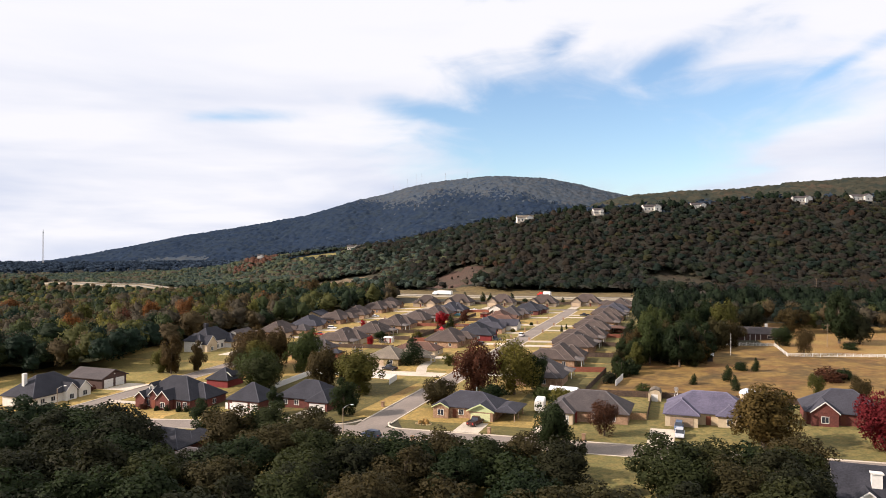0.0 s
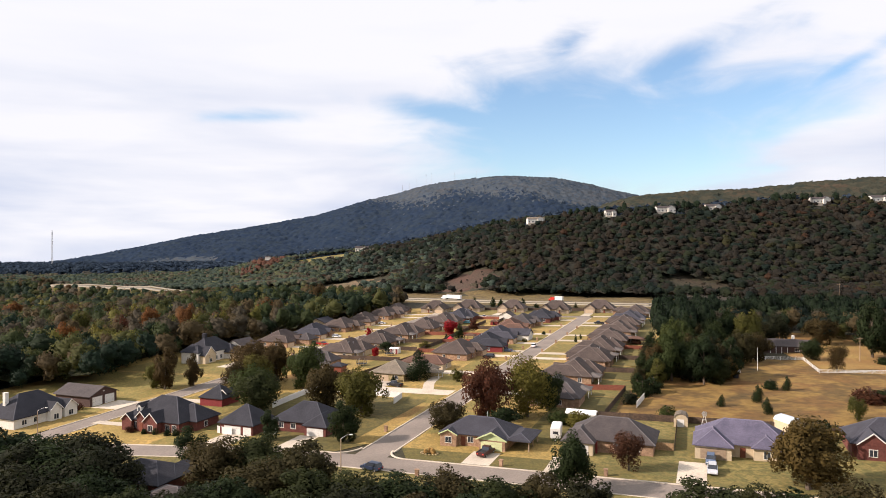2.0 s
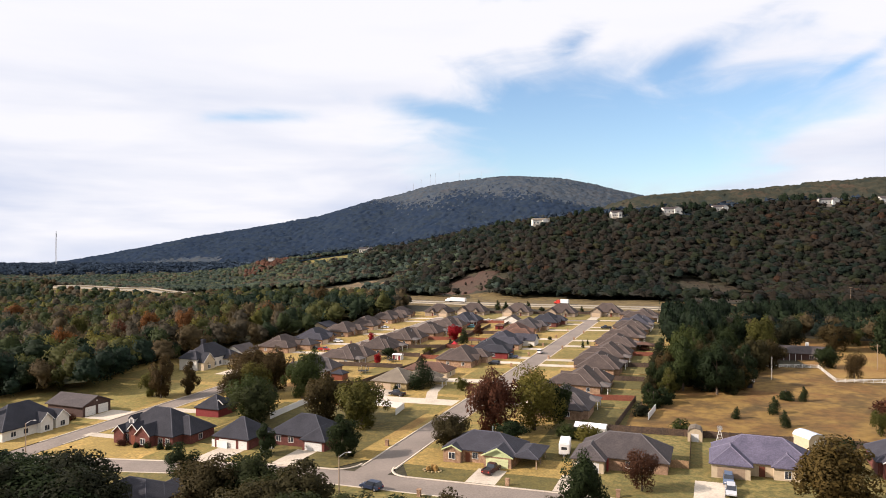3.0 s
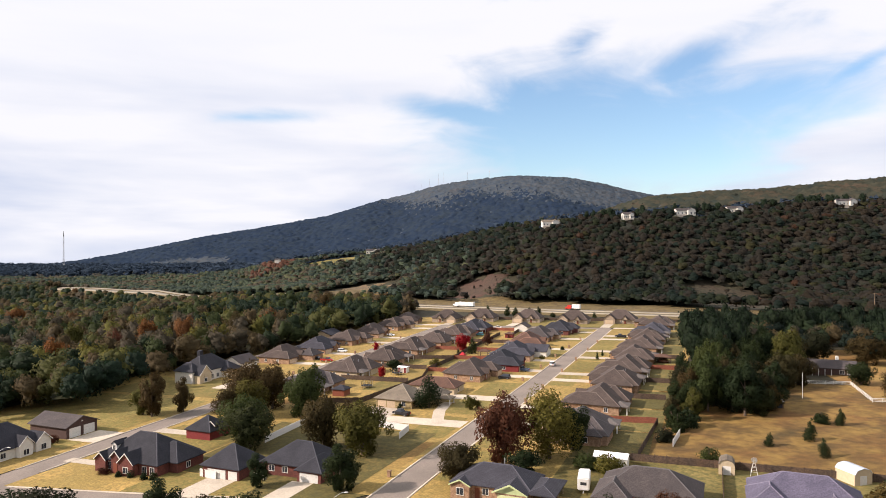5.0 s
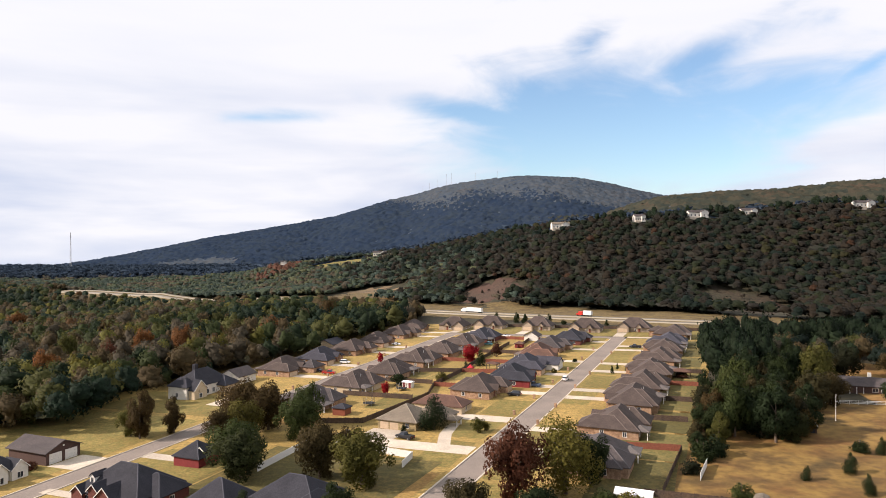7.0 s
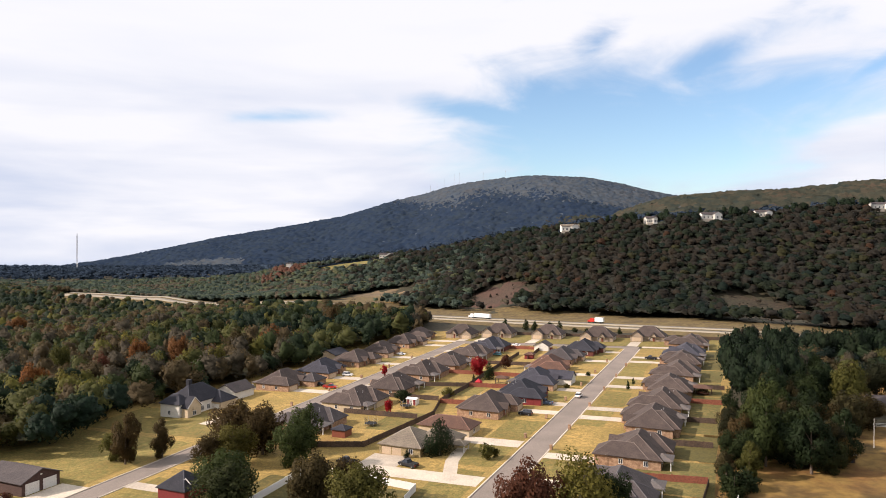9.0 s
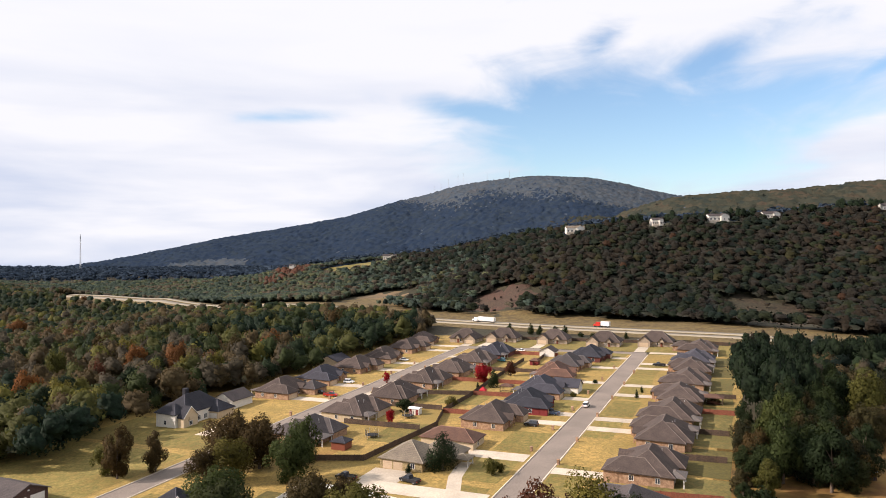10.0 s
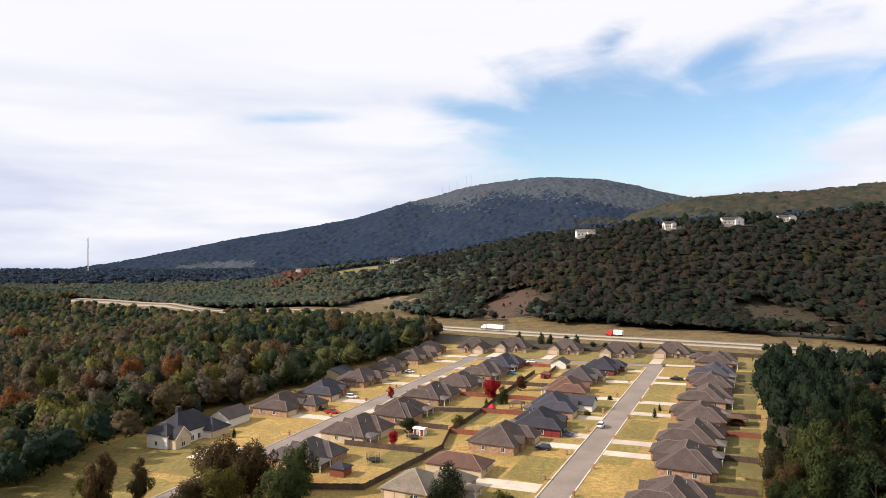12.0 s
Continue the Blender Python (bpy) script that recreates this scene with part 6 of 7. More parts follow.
tree_templates()
F = {
    "green": foliage("green_leaves", [(0.034, 0.047, 0.014), (0.043, 0.056, 0.015), (0.052, 0.062, 0.016)], 0, 0.3),
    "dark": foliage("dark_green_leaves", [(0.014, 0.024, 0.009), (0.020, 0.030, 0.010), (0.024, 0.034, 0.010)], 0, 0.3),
    "olive": foliage("olive_leaves", [(0.065, 0.068, 0.016), (0.078, 0.073, 0.016), (0.088, 0.070, 0.015)], 0, 0.3),
    "brown": foliage("turning_brown_leaves", [(0.050, 0.036, 0.013), (0.060, 0.038, 0.013), (0.052, 0.039, 0.014)], 0, 0.33),
    "maroon": foliage("maroon_leaves", [(0.070, 0.026, 0.015), (0.080, 0.029, 0.015), (0.062, 0.029, 0.015)], 0, 0.33),
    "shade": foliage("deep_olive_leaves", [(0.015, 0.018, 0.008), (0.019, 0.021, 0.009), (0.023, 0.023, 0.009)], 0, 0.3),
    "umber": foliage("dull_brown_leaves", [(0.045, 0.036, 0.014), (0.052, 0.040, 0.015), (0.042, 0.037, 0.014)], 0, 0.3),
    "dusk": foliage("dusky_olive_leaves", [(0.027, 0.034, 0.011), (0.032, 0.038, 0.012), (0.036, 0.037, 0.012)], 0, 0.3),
    "crimson": foliage("dark_crimson_leaves", [(0.12, 0.010, 0.014), (0.10, 0.010, 0.014), (0.14, 0.013, 0.014)], 0, 0.3),
    "amber": foliage("amber_leaves", [(0.080, 0.056, 0.016), (0.092, 0.060, 0.016), (0.078, 0.060, 0.018)], 0, 0.32),
    "red": foliage("bright_red_leaves", [(0.30, 0.010, 0.016), (0.25, 0.010, 0.016), (0.33, 0.016, 0.016)], 0, 0.3),
    "orange": foliage("orange_leaves", [(0.15, 0.06, 0.018), (0.13, 0.056, 0.018), (0.165, 0.066, 0.018)], 0, 0.3),
    "yellow": foliage("yellow_green_leaves", [(0.12, 0.105, 0.02), (0.105, 0.095, 0.02), (0.13, 0.11, 0.022)], 0, 0.3),
}


def tree(x, y, h, w, kind="round", leaf="green", label="", category="tree", group=""):
    rnd = random.Random(int(x * 13.7 + y * 7.3))
    var = rnd.randrange(2)
    w, h = w * 1.1, h * 1.08
    nm = "bush" if kind == "bush" else "tree"
    shape = "small" if kind == "round" and h < 9 else kind
    m = Matrix.Translation((x, y, gh(x, y))) @ pose(0, 0, 0, 0, 0, rnd.uniform(0, 360)) @ Matrix.Diagonal((w, w, h, 1))
    tr = empty(nm, m, label or "%s %s" % ({"green": "green leafy", "dark": "dark green", "shade": "deep olive", "dusk": "dusky olive", "umber": "dull brown", "olive": "olive green", "brown": "brown turning", "maroon": "maroon autumn", "red": "bright red autumn", "amber": "amber turning", "crimson": "dark crimson autumn", "orange": "orange autumn", "yellow": "yellow-green"}[leaf],
               {"cone": "conifer with dense foliage", "bush": "shrub with dense leaves", "sparse": "young tree with thin leaves"}.get(kind, "tree with a broad leafy crown")), "shrub" if kind == "bush" else category, group)
    t = new("trunk", TRUNK_MESH[shape, var])
    t.parent = tr
    cr = new("crown", TREE_MESH[shape, var])
    cr.parent = tr
    cr.material_slots[0].link = "OBJECT"
    cr.material_slots[0].material = F[leaf]
    return tr


def clump_template(seed, n, size, lobes, up=0.3, lat=8, lon=12):
    """A crown: a closed lobed mass of foliage with loose leaf sprays round it."""
    rng = np.random.default_rng(seed)
    d = rng.normal(size=(lobes, 3))
    d /= np.linalg.norm(d, axis=1)[:, None]
    mid = np.array([0, 0, 0.60])
    off = d * rng.uniform(0.08, 0.34, lobes)[:, None] * np.array([1, 1, 1.1])
    rad = rng.uniform(0.11, 0.23, lobes)
    el, az = np.meshgrid(np.linspace(-0.75, 1.5, lat + 1), np.linspace(0, math.tau, lon + 1)[:-1], indexing="ij")
    az = az + 0.5 * (math.tau / lon) * (np.arange(lat + 1) % 2)[:, None]
    way = np.stack([np.cos(el) * np.cos(az), np.cos(el) * np.sin(az), np.sin(el)], -1).reshape(-1, 3)
    along = way @ off.T
    disc = rad[None] ** 2 - (off ** 2).sum(1)[None] + along ** 2
    reach = np.where(disc > 0, along + np.sqrt(np.maximum(disc, 0)), 0.08)
    best = reach.argmax(1)
    far = np.maximum(reach.max(1), 0.12) * 0.86
    far = far * rng.uniform(0.78, 1.04, len(far))
    P = way * far[:, None]
    NV = P - off[best]
    NV /= np.linalg.norm(NV, axis=1)[:, None] + 1e-9
    NV = NV * 0.7 + way * 0.5
    NV[:, 2] += up * 0.5
    NV /= np.linalg.norm(NV, axis=1)[:, None]
    P = P * np.array([1, 1, 0.95]) + mid
    ix = np.arange((lat + 1) * lon).reshape(lat + 1, lon)
    a, b = ix[:-1], ix[1:]
    a1, b1 = np.roll(a, -1, 1), np.roll(b, -1, 1)
    tri = np.concatenate([np.stack([a, a1, b], -1).reshape(-1, 3), np.stack([a1, b1, b], -1).reshape(-1, 3)]).ravel()
    v, nv = leaf_cloud(rng, off + mid, rad * 1.02, n, size, 0.9, up)
    return np.concatenate([P[tri], v]), np.concatenate([NV[tri], nv])


def scatter(rng, x0, x1, y0, y1, step, keep):
    xs, ys = np.meshgrid(np.arange(x0, x1, step), np.arange(y0, y1, step))
    xs = xs.ravel() + rng.uniform(-0.45, 0.45, xs.size) * step
    ys = ys.ravel() + rng.uniform(-0.45, 0.45, ys.size) * step
    k = keep(xs, ys)
    return xs[k], ys[k]


def woodland(name, xs, ys, hmin, hmax, templates, material, label, wide=1.0, seed=3):
    """One joined stand of trees: each a clump of leaf sprays on the land."""
    rng = np.random.default_rng(seed)
    vs, ns = [], []
    zs = height(xs, ys)
    pick = rng.integers(0, len(templates), len(xs))
    for ti, (t, tn) in enumerate(templates):
        s = np.where(pick == ti)[0]
        h = rng.uniform(hmin, hmax, len(s))
        w = h * wide * rng.uniform(0.75, 1.1, len(s))
        a = rng.uniform(0, 6.28, len(s))
        ca, sa = np.cos(a), np.sin(a)
        X = (t[None, :, 0] * ca[:, None] - t[None, :, 1] * sa[:, None]) * w[:, None] + xs[s][:, None]
        Y = (t[None, :, 0] * sa[:, None] + t[None, :, 1] * ca[:, None]) * w[:, None] + ys[s][:, None]
        Z = t[None, :, 2] * h[:, None] + zs[s][:, None]
        vs.append(np.stack([X, Y, Z], -1).reshape(-1, 3))
        NX = tn[None, :, 0] * ca[:, None] - tn[None, :, 1] * sa[:, None]
        NY = tn[None, :, 0] * sa[:, None] + tn[None, :, 1] * ca[:, None]
        ns.append(np.stack([NX, NY, np.broadcast_to(tn[None, :, 2], NX.shape)], -1).reshape(-1, 3))
    v = np.concatenate(vs)
    me = raw_mesh(name, v, corners(len(v) // 3), 3, material, True)
    me.normals_split_custom_set_from_vertices(np.concatenate(ns).astype(np.float32))
    return tagged(new(name, me), label, "woodland", kind="stuff")


def mixed_wood(xs, ys, hmin, hmax, templates, palette, label, wide, seed=3, patchy=0.6):
    """A stand whose trees are sorted by leaf colour, with drifts of like colours."""
    rng = np.random.default_rng(seed)
    f = 0.5 + 0.25 * np.sin(xs * 0.021 + 1.7 * np.sin(ys * 0.013)) + 0.25 * np.sin(ys * 0.027 + 2.1 * np.sin(xs * 0.011))
    f = np.clip(patchy * f + (1 - patchy) * rng.random(len(xs)) + rng.normal(size=len(xs)) * 0.12, 0, 0.999)
    order = np.argsort(f)
    rank = np.empty(len(xs))
    rank[order] = np.arange(len(xs)) / len(xs)
    w = np.cumsum([p[1] for p in palette])
    w = w / w[-1]
    k = np.searchsorted(w, rank)
    for i, (leaf, _) in enumerate(palette):
        s = k == i
        if s.sum() > 2:
            woodland("woodland", xs[s], ys[s], hmin, hmax, templates, F[leaf], label % WOODNAME[leaf], wide, seed + i)


# Mountain leaves carry the blue-grey of distance haze in their base colour.
MOUNT_HAZED = [(0.017, 0.028, 0.050), (0.021, 0.032, 0.054), (0.025, 0.036, 0.053), (0.029, 0.039, 0.050)]
F["pine"] = foliage("pine_needles", [(0.008, 0.016, 0.008), (0.011, 0.020, 0.009), (0.014, 0.022, 0.009)], 0.16, 0.45)
# Plateau leaf colour is blued to paint in the haze of distance.
F["plateau"] = foliage("hazed_plateau_woodland", [(0.034, 0.050, 0.078), (0.038, 0.054, 0.078), (0.042, 0.057, 0.074)], 0.05, 0.3, 0.3)
# One wood in two painted tones: cloud-shaded below, sunlit above.
F["mount_cloud_shade"] = foliage("hazed_shaded_woodland", MOUNT_HAZED, 0.07, 0.2, 0, False)
F["mount_sunlit_tone"] = foliage("hazed_sunlit_woodland", [(0.042, 0.058, 0.080), (0.054, 0.067, 0.084), (0.064, 0.073, 0.082), (0.068, 0.070, 0.078)], 0.07, 0.25, 0, False)
F["shoulder"] = foliage("shoulder_woodland", [(0.024, 0.032, 0.030), (0.036, 0.039, 0.030), (0.050, 0.047, 0.034), (0.062, 0.046, 0.034)], 0.035, 0.3, 0, False)
WOODNAME = {"w_dark": "dark green", "w_green": "mid green", "w_olive": "olive green", "w_yellow": "yellow-green", "w_brown": "brown", "w_rust": "rust orange", "w_grey": "grey-brown", "w_deep": "deep blue-green", "r_dark": "dark green", "r_green": "mid green", "r_olive": "olive green", "r_brown": "brown", "r_rust": "rust red", "r_grey": "grey-brown", "r_deep": "deep green", "l_dark": "dark green", "l_green": "mid green", "l_olive": "olive green", "l_brown": "brown", "l_rust": "rust orange"}
# r_ tones darkened to paint cloud shade on the ridge, l_ paled for haze.
for key, c in (("w_dark", (0.014, 0.023, 0.010)), ("w_green", (0.028, 0.037, 0.012)), ("w_olive", (0.050, 0.052, 0.015)), ("w_yellow", (0.085, 0.080, 0.018)), ("w_brown", (0.056, 0.041, 0.019)), ("w_rust", (0.082, 0.044, 0.018)), ("w_grey", (0.048, 0.040, 0.026)), ("w_deep", (0.011, 0.021, 0.012)),
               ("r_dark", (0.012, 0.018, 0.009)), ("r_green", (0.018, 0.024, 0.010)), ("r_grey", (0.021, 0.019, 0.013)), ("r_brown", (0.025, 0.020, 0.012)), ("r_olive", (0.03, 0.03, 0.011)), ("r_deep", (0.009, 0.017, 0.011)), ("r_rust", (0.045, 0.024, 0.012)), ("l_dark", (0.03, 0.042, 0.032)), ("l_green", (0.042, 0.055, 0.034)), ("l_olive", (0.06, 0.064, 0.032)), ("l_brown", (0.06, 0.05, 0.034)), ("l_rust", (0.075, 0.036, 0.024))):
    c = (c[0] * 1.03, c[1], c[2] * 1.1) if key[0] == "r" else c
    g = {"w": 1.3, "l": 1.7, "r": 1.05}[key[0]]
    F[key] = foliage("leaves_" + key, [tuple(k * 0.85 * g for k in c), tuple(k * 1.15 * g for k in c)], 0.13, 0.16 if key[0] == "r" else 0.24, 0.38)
WEST = [("w_deep", 2.4), ("w_dark", 3.2), ("w_green", 2.4), ("w_olive", 2.4), ("w_yellow", 0.7), ("w_green", 1), ("w_brown", 3.6), ("w_grey", 2), ("w_rust", 0.22)]
LOW = [("l_dark", 4), ("l_green", 3), ("l_olive", 1.0), ("l_brown", 1.4)]
RIDGE = [("r_deep", 1.5), ("r_dark", 3.2), ("r_green", 1.6), ("r_grey", 3), ("r_brown", 2.8), ("r_olive", 0.7), ("r_rust", 0.2)]
FINE_T = [clump_template(s, 560, 0.036, 20, 0.25, 10, 14) for s in (1, 2, 3, 4)]
LOW_T = [clump_template(s, 36, 0.075, 9, 1.6, 5, 8) for s in (5, 6, 7)]
NEAR_T = [clump_template(s, 220, 0.05, 15, 0.3, 8, 11) for s in (1, 2, 3, 4, 5)]
MID_T = [clump_template(s, 50, 0.066, 10, 1.8, 6, 9) for s in (5, 6, 7, 8)]
FAR_T = [clump_template(s, 14, 0.14, 5, 0.8, 4, 7) for s in (8, 9, 10)]
rngw = np.random.default_rng(21)


def in_west(x, y):
    u, v = uv_of(x, y)
    edge = np.interp(u, [0, 25, 36, 47, 56, 66, 88, 96, 136, 146, 300, 350], [-152, -150, -143, -126, -130, -132, -137, -145, -142, -134, -137, -134]) - 2 * np.sin(u * 0.19)
    k = ((v < edge) & (u > -60)) | ((u > 348) & (v < -88))
    return k & (y < highway_y(x) - np.interp(x, [-600, -545, -330, -300, -120, -80], [-70, 36, 50, 56, 52, 36])) & (y > 120) & (np.abs(x) < 0.74 * y + 30)


def in_pines(x, y):
    u, v = uv_of(x, y)
    return (v > np.where(u > 160, 46.5, 49)) & (v < 62 + 0.04 * u) & (u > 146) & (u < 206)


def in_pine_row(x, y):
    u, v = uv_of(x, y)
    return (np.abs(y - 374 + 0.1 * (x - 120)) < 13) & (v > 46.5) & (x > 98) & (x < 0.62 * y + 20)


def in_grove(x, y):
    u, v = uv_of(x, y)
    k = (u > 206) & (v > 48) & (y > 388)
    return k & (y < highway_y(x) - 40) & (x < 0.62 * y + 20)


def clearings(x, y):
    """Bare banks and house plots on the ridge."""
    wob = 0.16 * np.sin(x * 0.35) + 0.16 * np.sin(y * 0.27 + x * 0.1)
    k = (x - 10) ** 2 / 30 ** 2 + (y - 678) ** 2 / 46 ** 2 < 1 + wob
    k |= (x - 206) ** 2 / 32 ** 2 + (y - 585) ** 2 / 58 ** 2 < 1 + wob
    k |= (x + 120) ** 2 / 46 ** 2 + (y - 815) ** 2 / 78 ** 2 < 1 + wob
    k |= (x + 190) ** 2 / 62 ** 2 + (y - 1078) ** 2 / 28 ** 2 < 1
    k |= (x + 128) ** 2 / 28 ** 2 + (y - 868) ** 2 / 32 ** 2 < 1
    for hx, hy in ((92, 836), (178, 826), (240, 818), (298, 830), (425, 834), (500, 842), (-150, 1090), (-296, 1090)):
        k |= (np.abs(x - hx) < 15) & (y > hy - 22) & (y < hy + 14)
    return k


def on_hill(x, y):
    b = y - highway_y(x)
    return (b > np.interp(x, [-600, -550], [0, 50]) + 5 * np.sin(x * 0.11) + 4 * np.sin(x * 0.37)) & (y - crest_y(x) < 25) & (np.abs(x) < 0.72 * y) & (y < 1300) & ~clearings(x, y)


xs, ys = scatter(rngw, -420, -40, 120, 560, 8.0, in_west)
near = ys - 0.4 * xs < 410
mixed_wood(xs[near], ys[near], 8, 17, FINE_T, WEST, "%s trees along the edge of the autumn woodland", 0.95, 3, 0.5)
mixed_wood(xs[~near], ys[~near], 8, 17, NEAR_T, WEST, "%s trees of the mixed autumn woodland", 0.95, 3, 0.5)
xs, ys = scatter(rngw, -900, -40, 560, 1350, 9.0, in_west)
mixed_wood(xs, ys, 8, 15, MID_T, WEST, "%s trees of the woodland beside the highway", 1.1, 9)
xs, ys = scatter(rngw, 60, 330, 230, 480, 7.4, in_pines)
woodland("woodland", xs, ys, 16.5, 21.5, FINE_T, F["pine"], "tall dark green pines east of the village", 0.48)
xs, ys = scatter(rngw, 90, 330, 340, 400, 6.6, in_pine_row)
woodland("woodland", xs, ys, 13, 18, FINE_T, F["pine"], "row of dark pines behind the ranch house", 0.55)
xs, ys = scatter(rngw, 100, 300, 304, 362, 7.5, lambda x, y: (x > 116) & (x < 0.62 * y + 20) & ((x > 150) | (y > 322)))
mixed_wood(xs, ys, 8, 13, FINE_T, [("r_deep", 2), ("w_dark", 3), ("w_grey", 1), ("w_brown", 1), ("w_olive", 0.6)], "%s trees behind the ranch house", 0.95, 91, 0.3)
xs, ys = scatter(rngw, 60, 330, 300, 520, 8.0, in_grove)
mixed_wood(xs, ys, 6, 9, NEAR_T, [("r_deep", 2), ("r_dark", 3), ("w_dark", 2), ("r_brown", 1)], "%s trees of the dense stand east of the pines", 1.0, 77, 0.4)
xs, ys = scatter(rngw, -60, 600, 780, 900, 8.0, lambda x, y: (np.abs(y - crest_y(x) - 4) < 9) & (np.sin(x * 0.05) + np.sin(x * 0.13 + 2) > -0.5) & ~clearings(x, y))
woodland("woodland", xs, ys, 12, 20, MID_T, F["pine"], "dark trees standing along the crest of the ridge", 0.75)
xs, ys = scatter(rngw, -345, -265, 1060, 1120, 7.5, lambda x, y: (x + 303) ** 2 / 34 ** 2 + (y - 1088) ** 2 / 26 ** 2 < 1)
woodland("woodland", xs, ys, 10, 14, MID_T, F["l_rust"], "rust orange stand of trees on the low ridge", 1.2)
xs, ys = scatter(rngw, -900, 800, 400, 1300, 7.0, on_hill)
k = xs + 0.3 * (ys - 800) + rngw.normal(size=len(xs)) * 45 + 25 * np.sin(ys * 0.02) < -70
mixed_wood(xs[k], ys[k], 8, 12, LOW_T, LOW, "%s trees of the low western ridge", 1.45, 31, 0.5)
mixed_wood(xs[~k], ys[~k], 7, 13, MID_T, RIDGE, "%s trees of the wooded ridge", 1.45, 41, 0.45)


# scrub scattered over the bare banks
xs, ys = scatter(rngw, -30, 250, 570, 760, 7.0, lambda x, y: clearings(x, y) & (y < 745) & (y - highway_y(x) > 50) & (np.sin(x * 0.9) + np.sin(y * 0.7 + x * 0.3) > 0.55))
woodland("scrub", xs, ys, 2.0, 6.0, MID_T, F["r_brown"], "low brown scrub on the bare banks of the ridge", 1.2)


def gap_shade_sheet(x0, x1, y0, y1, step, keep, cols, name, label, z0, amp):
    """Sheet added between a wood's crowns, toned to soften the black shadow gaps."""
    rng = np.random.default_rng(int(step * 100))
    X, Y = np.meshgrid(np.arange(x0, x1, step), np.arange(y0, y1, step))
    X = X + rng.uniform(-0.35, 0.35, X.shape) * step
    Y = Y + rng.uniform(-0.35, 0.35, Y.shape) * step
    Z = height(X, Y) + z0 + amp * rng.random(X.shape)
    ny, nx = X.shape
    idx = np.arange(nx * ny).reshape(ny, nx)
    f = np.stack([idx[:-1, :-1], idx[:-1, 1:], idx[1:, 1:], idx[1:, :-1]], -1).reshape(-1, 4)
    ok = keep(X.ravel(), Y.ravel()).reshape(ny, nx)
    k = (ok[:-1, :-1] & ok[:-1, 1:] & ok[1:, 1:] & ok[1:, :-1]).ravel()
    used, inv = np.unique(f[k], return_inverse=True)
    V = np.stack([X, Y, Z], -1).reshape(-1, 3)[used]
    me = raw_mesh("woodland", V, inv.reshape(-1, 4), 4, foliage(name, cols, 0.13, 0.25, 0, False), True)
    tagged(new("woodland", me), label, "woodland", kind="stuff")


gap_shade_sheet(-60, 700, 480, 940, 3.2, lambda x, y: on_hill(x, y) & (x + 0.3 * (y - 800) > -70) & (y - crest_y(x) < 10), [(0.017, 0.020, 0.013), (0.022, 0.021, 0.014), (0.026, 0.021, 0.015)], "ridge_shade_fill", "dull green sheet added to soften the shadow gaps of the wooded ridge", 3.2, 3.2)
gap_shade_sheet(-800, 60, 640, 1250, 4.5, lambda x, y: on_hill(x, y) & (x + 0.3 * (y - 800) <= -50), [(0.017, 0.025, 0.017), (0.023, 0.027, 0.017), (0.025, 0.025, 0.017)], "low_ridge_shade_fill", "green sheet added to soften the shadow gaps of the low western ridge", 3.2, 3.2)
gap_shade_sheet(-420, -40, 130, 800, 5.2, lambda x, y: in_west(x, y) & in_west(x + 7, y) & in_west(x, y - 7) & in_west(x + 5, y - 5), [(0.022, 0.028, 0.012), (0.034, 0.033, 0.014), (0.036, 0.030, 0.015)], "west_shade_fill", "olive brown sheet added to soften the shadow gaps of the western wood", 2.5, 3.5)


def far_keep(x, y):
    return ((y - crest_y(x) > 25) | (y > 1300)) & (y < 2100) & (np.abs(x) < 0.72 * y) & (y - highway_y(x) > 60) & ((x < -150) | (y - crest_y(x) < 120))


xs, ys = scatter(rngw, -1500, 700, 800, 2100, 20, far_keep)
woodland("woodland", xs, ys, 13, 18, FAR_T, F["plateau"], "distant woodland on the low plateau, blue tone painted for haze", 1.8)


def mount_keep(x, y):
    return (np.abs(x) < 0.70 * y) & ((y > 2050) | (x > 200))


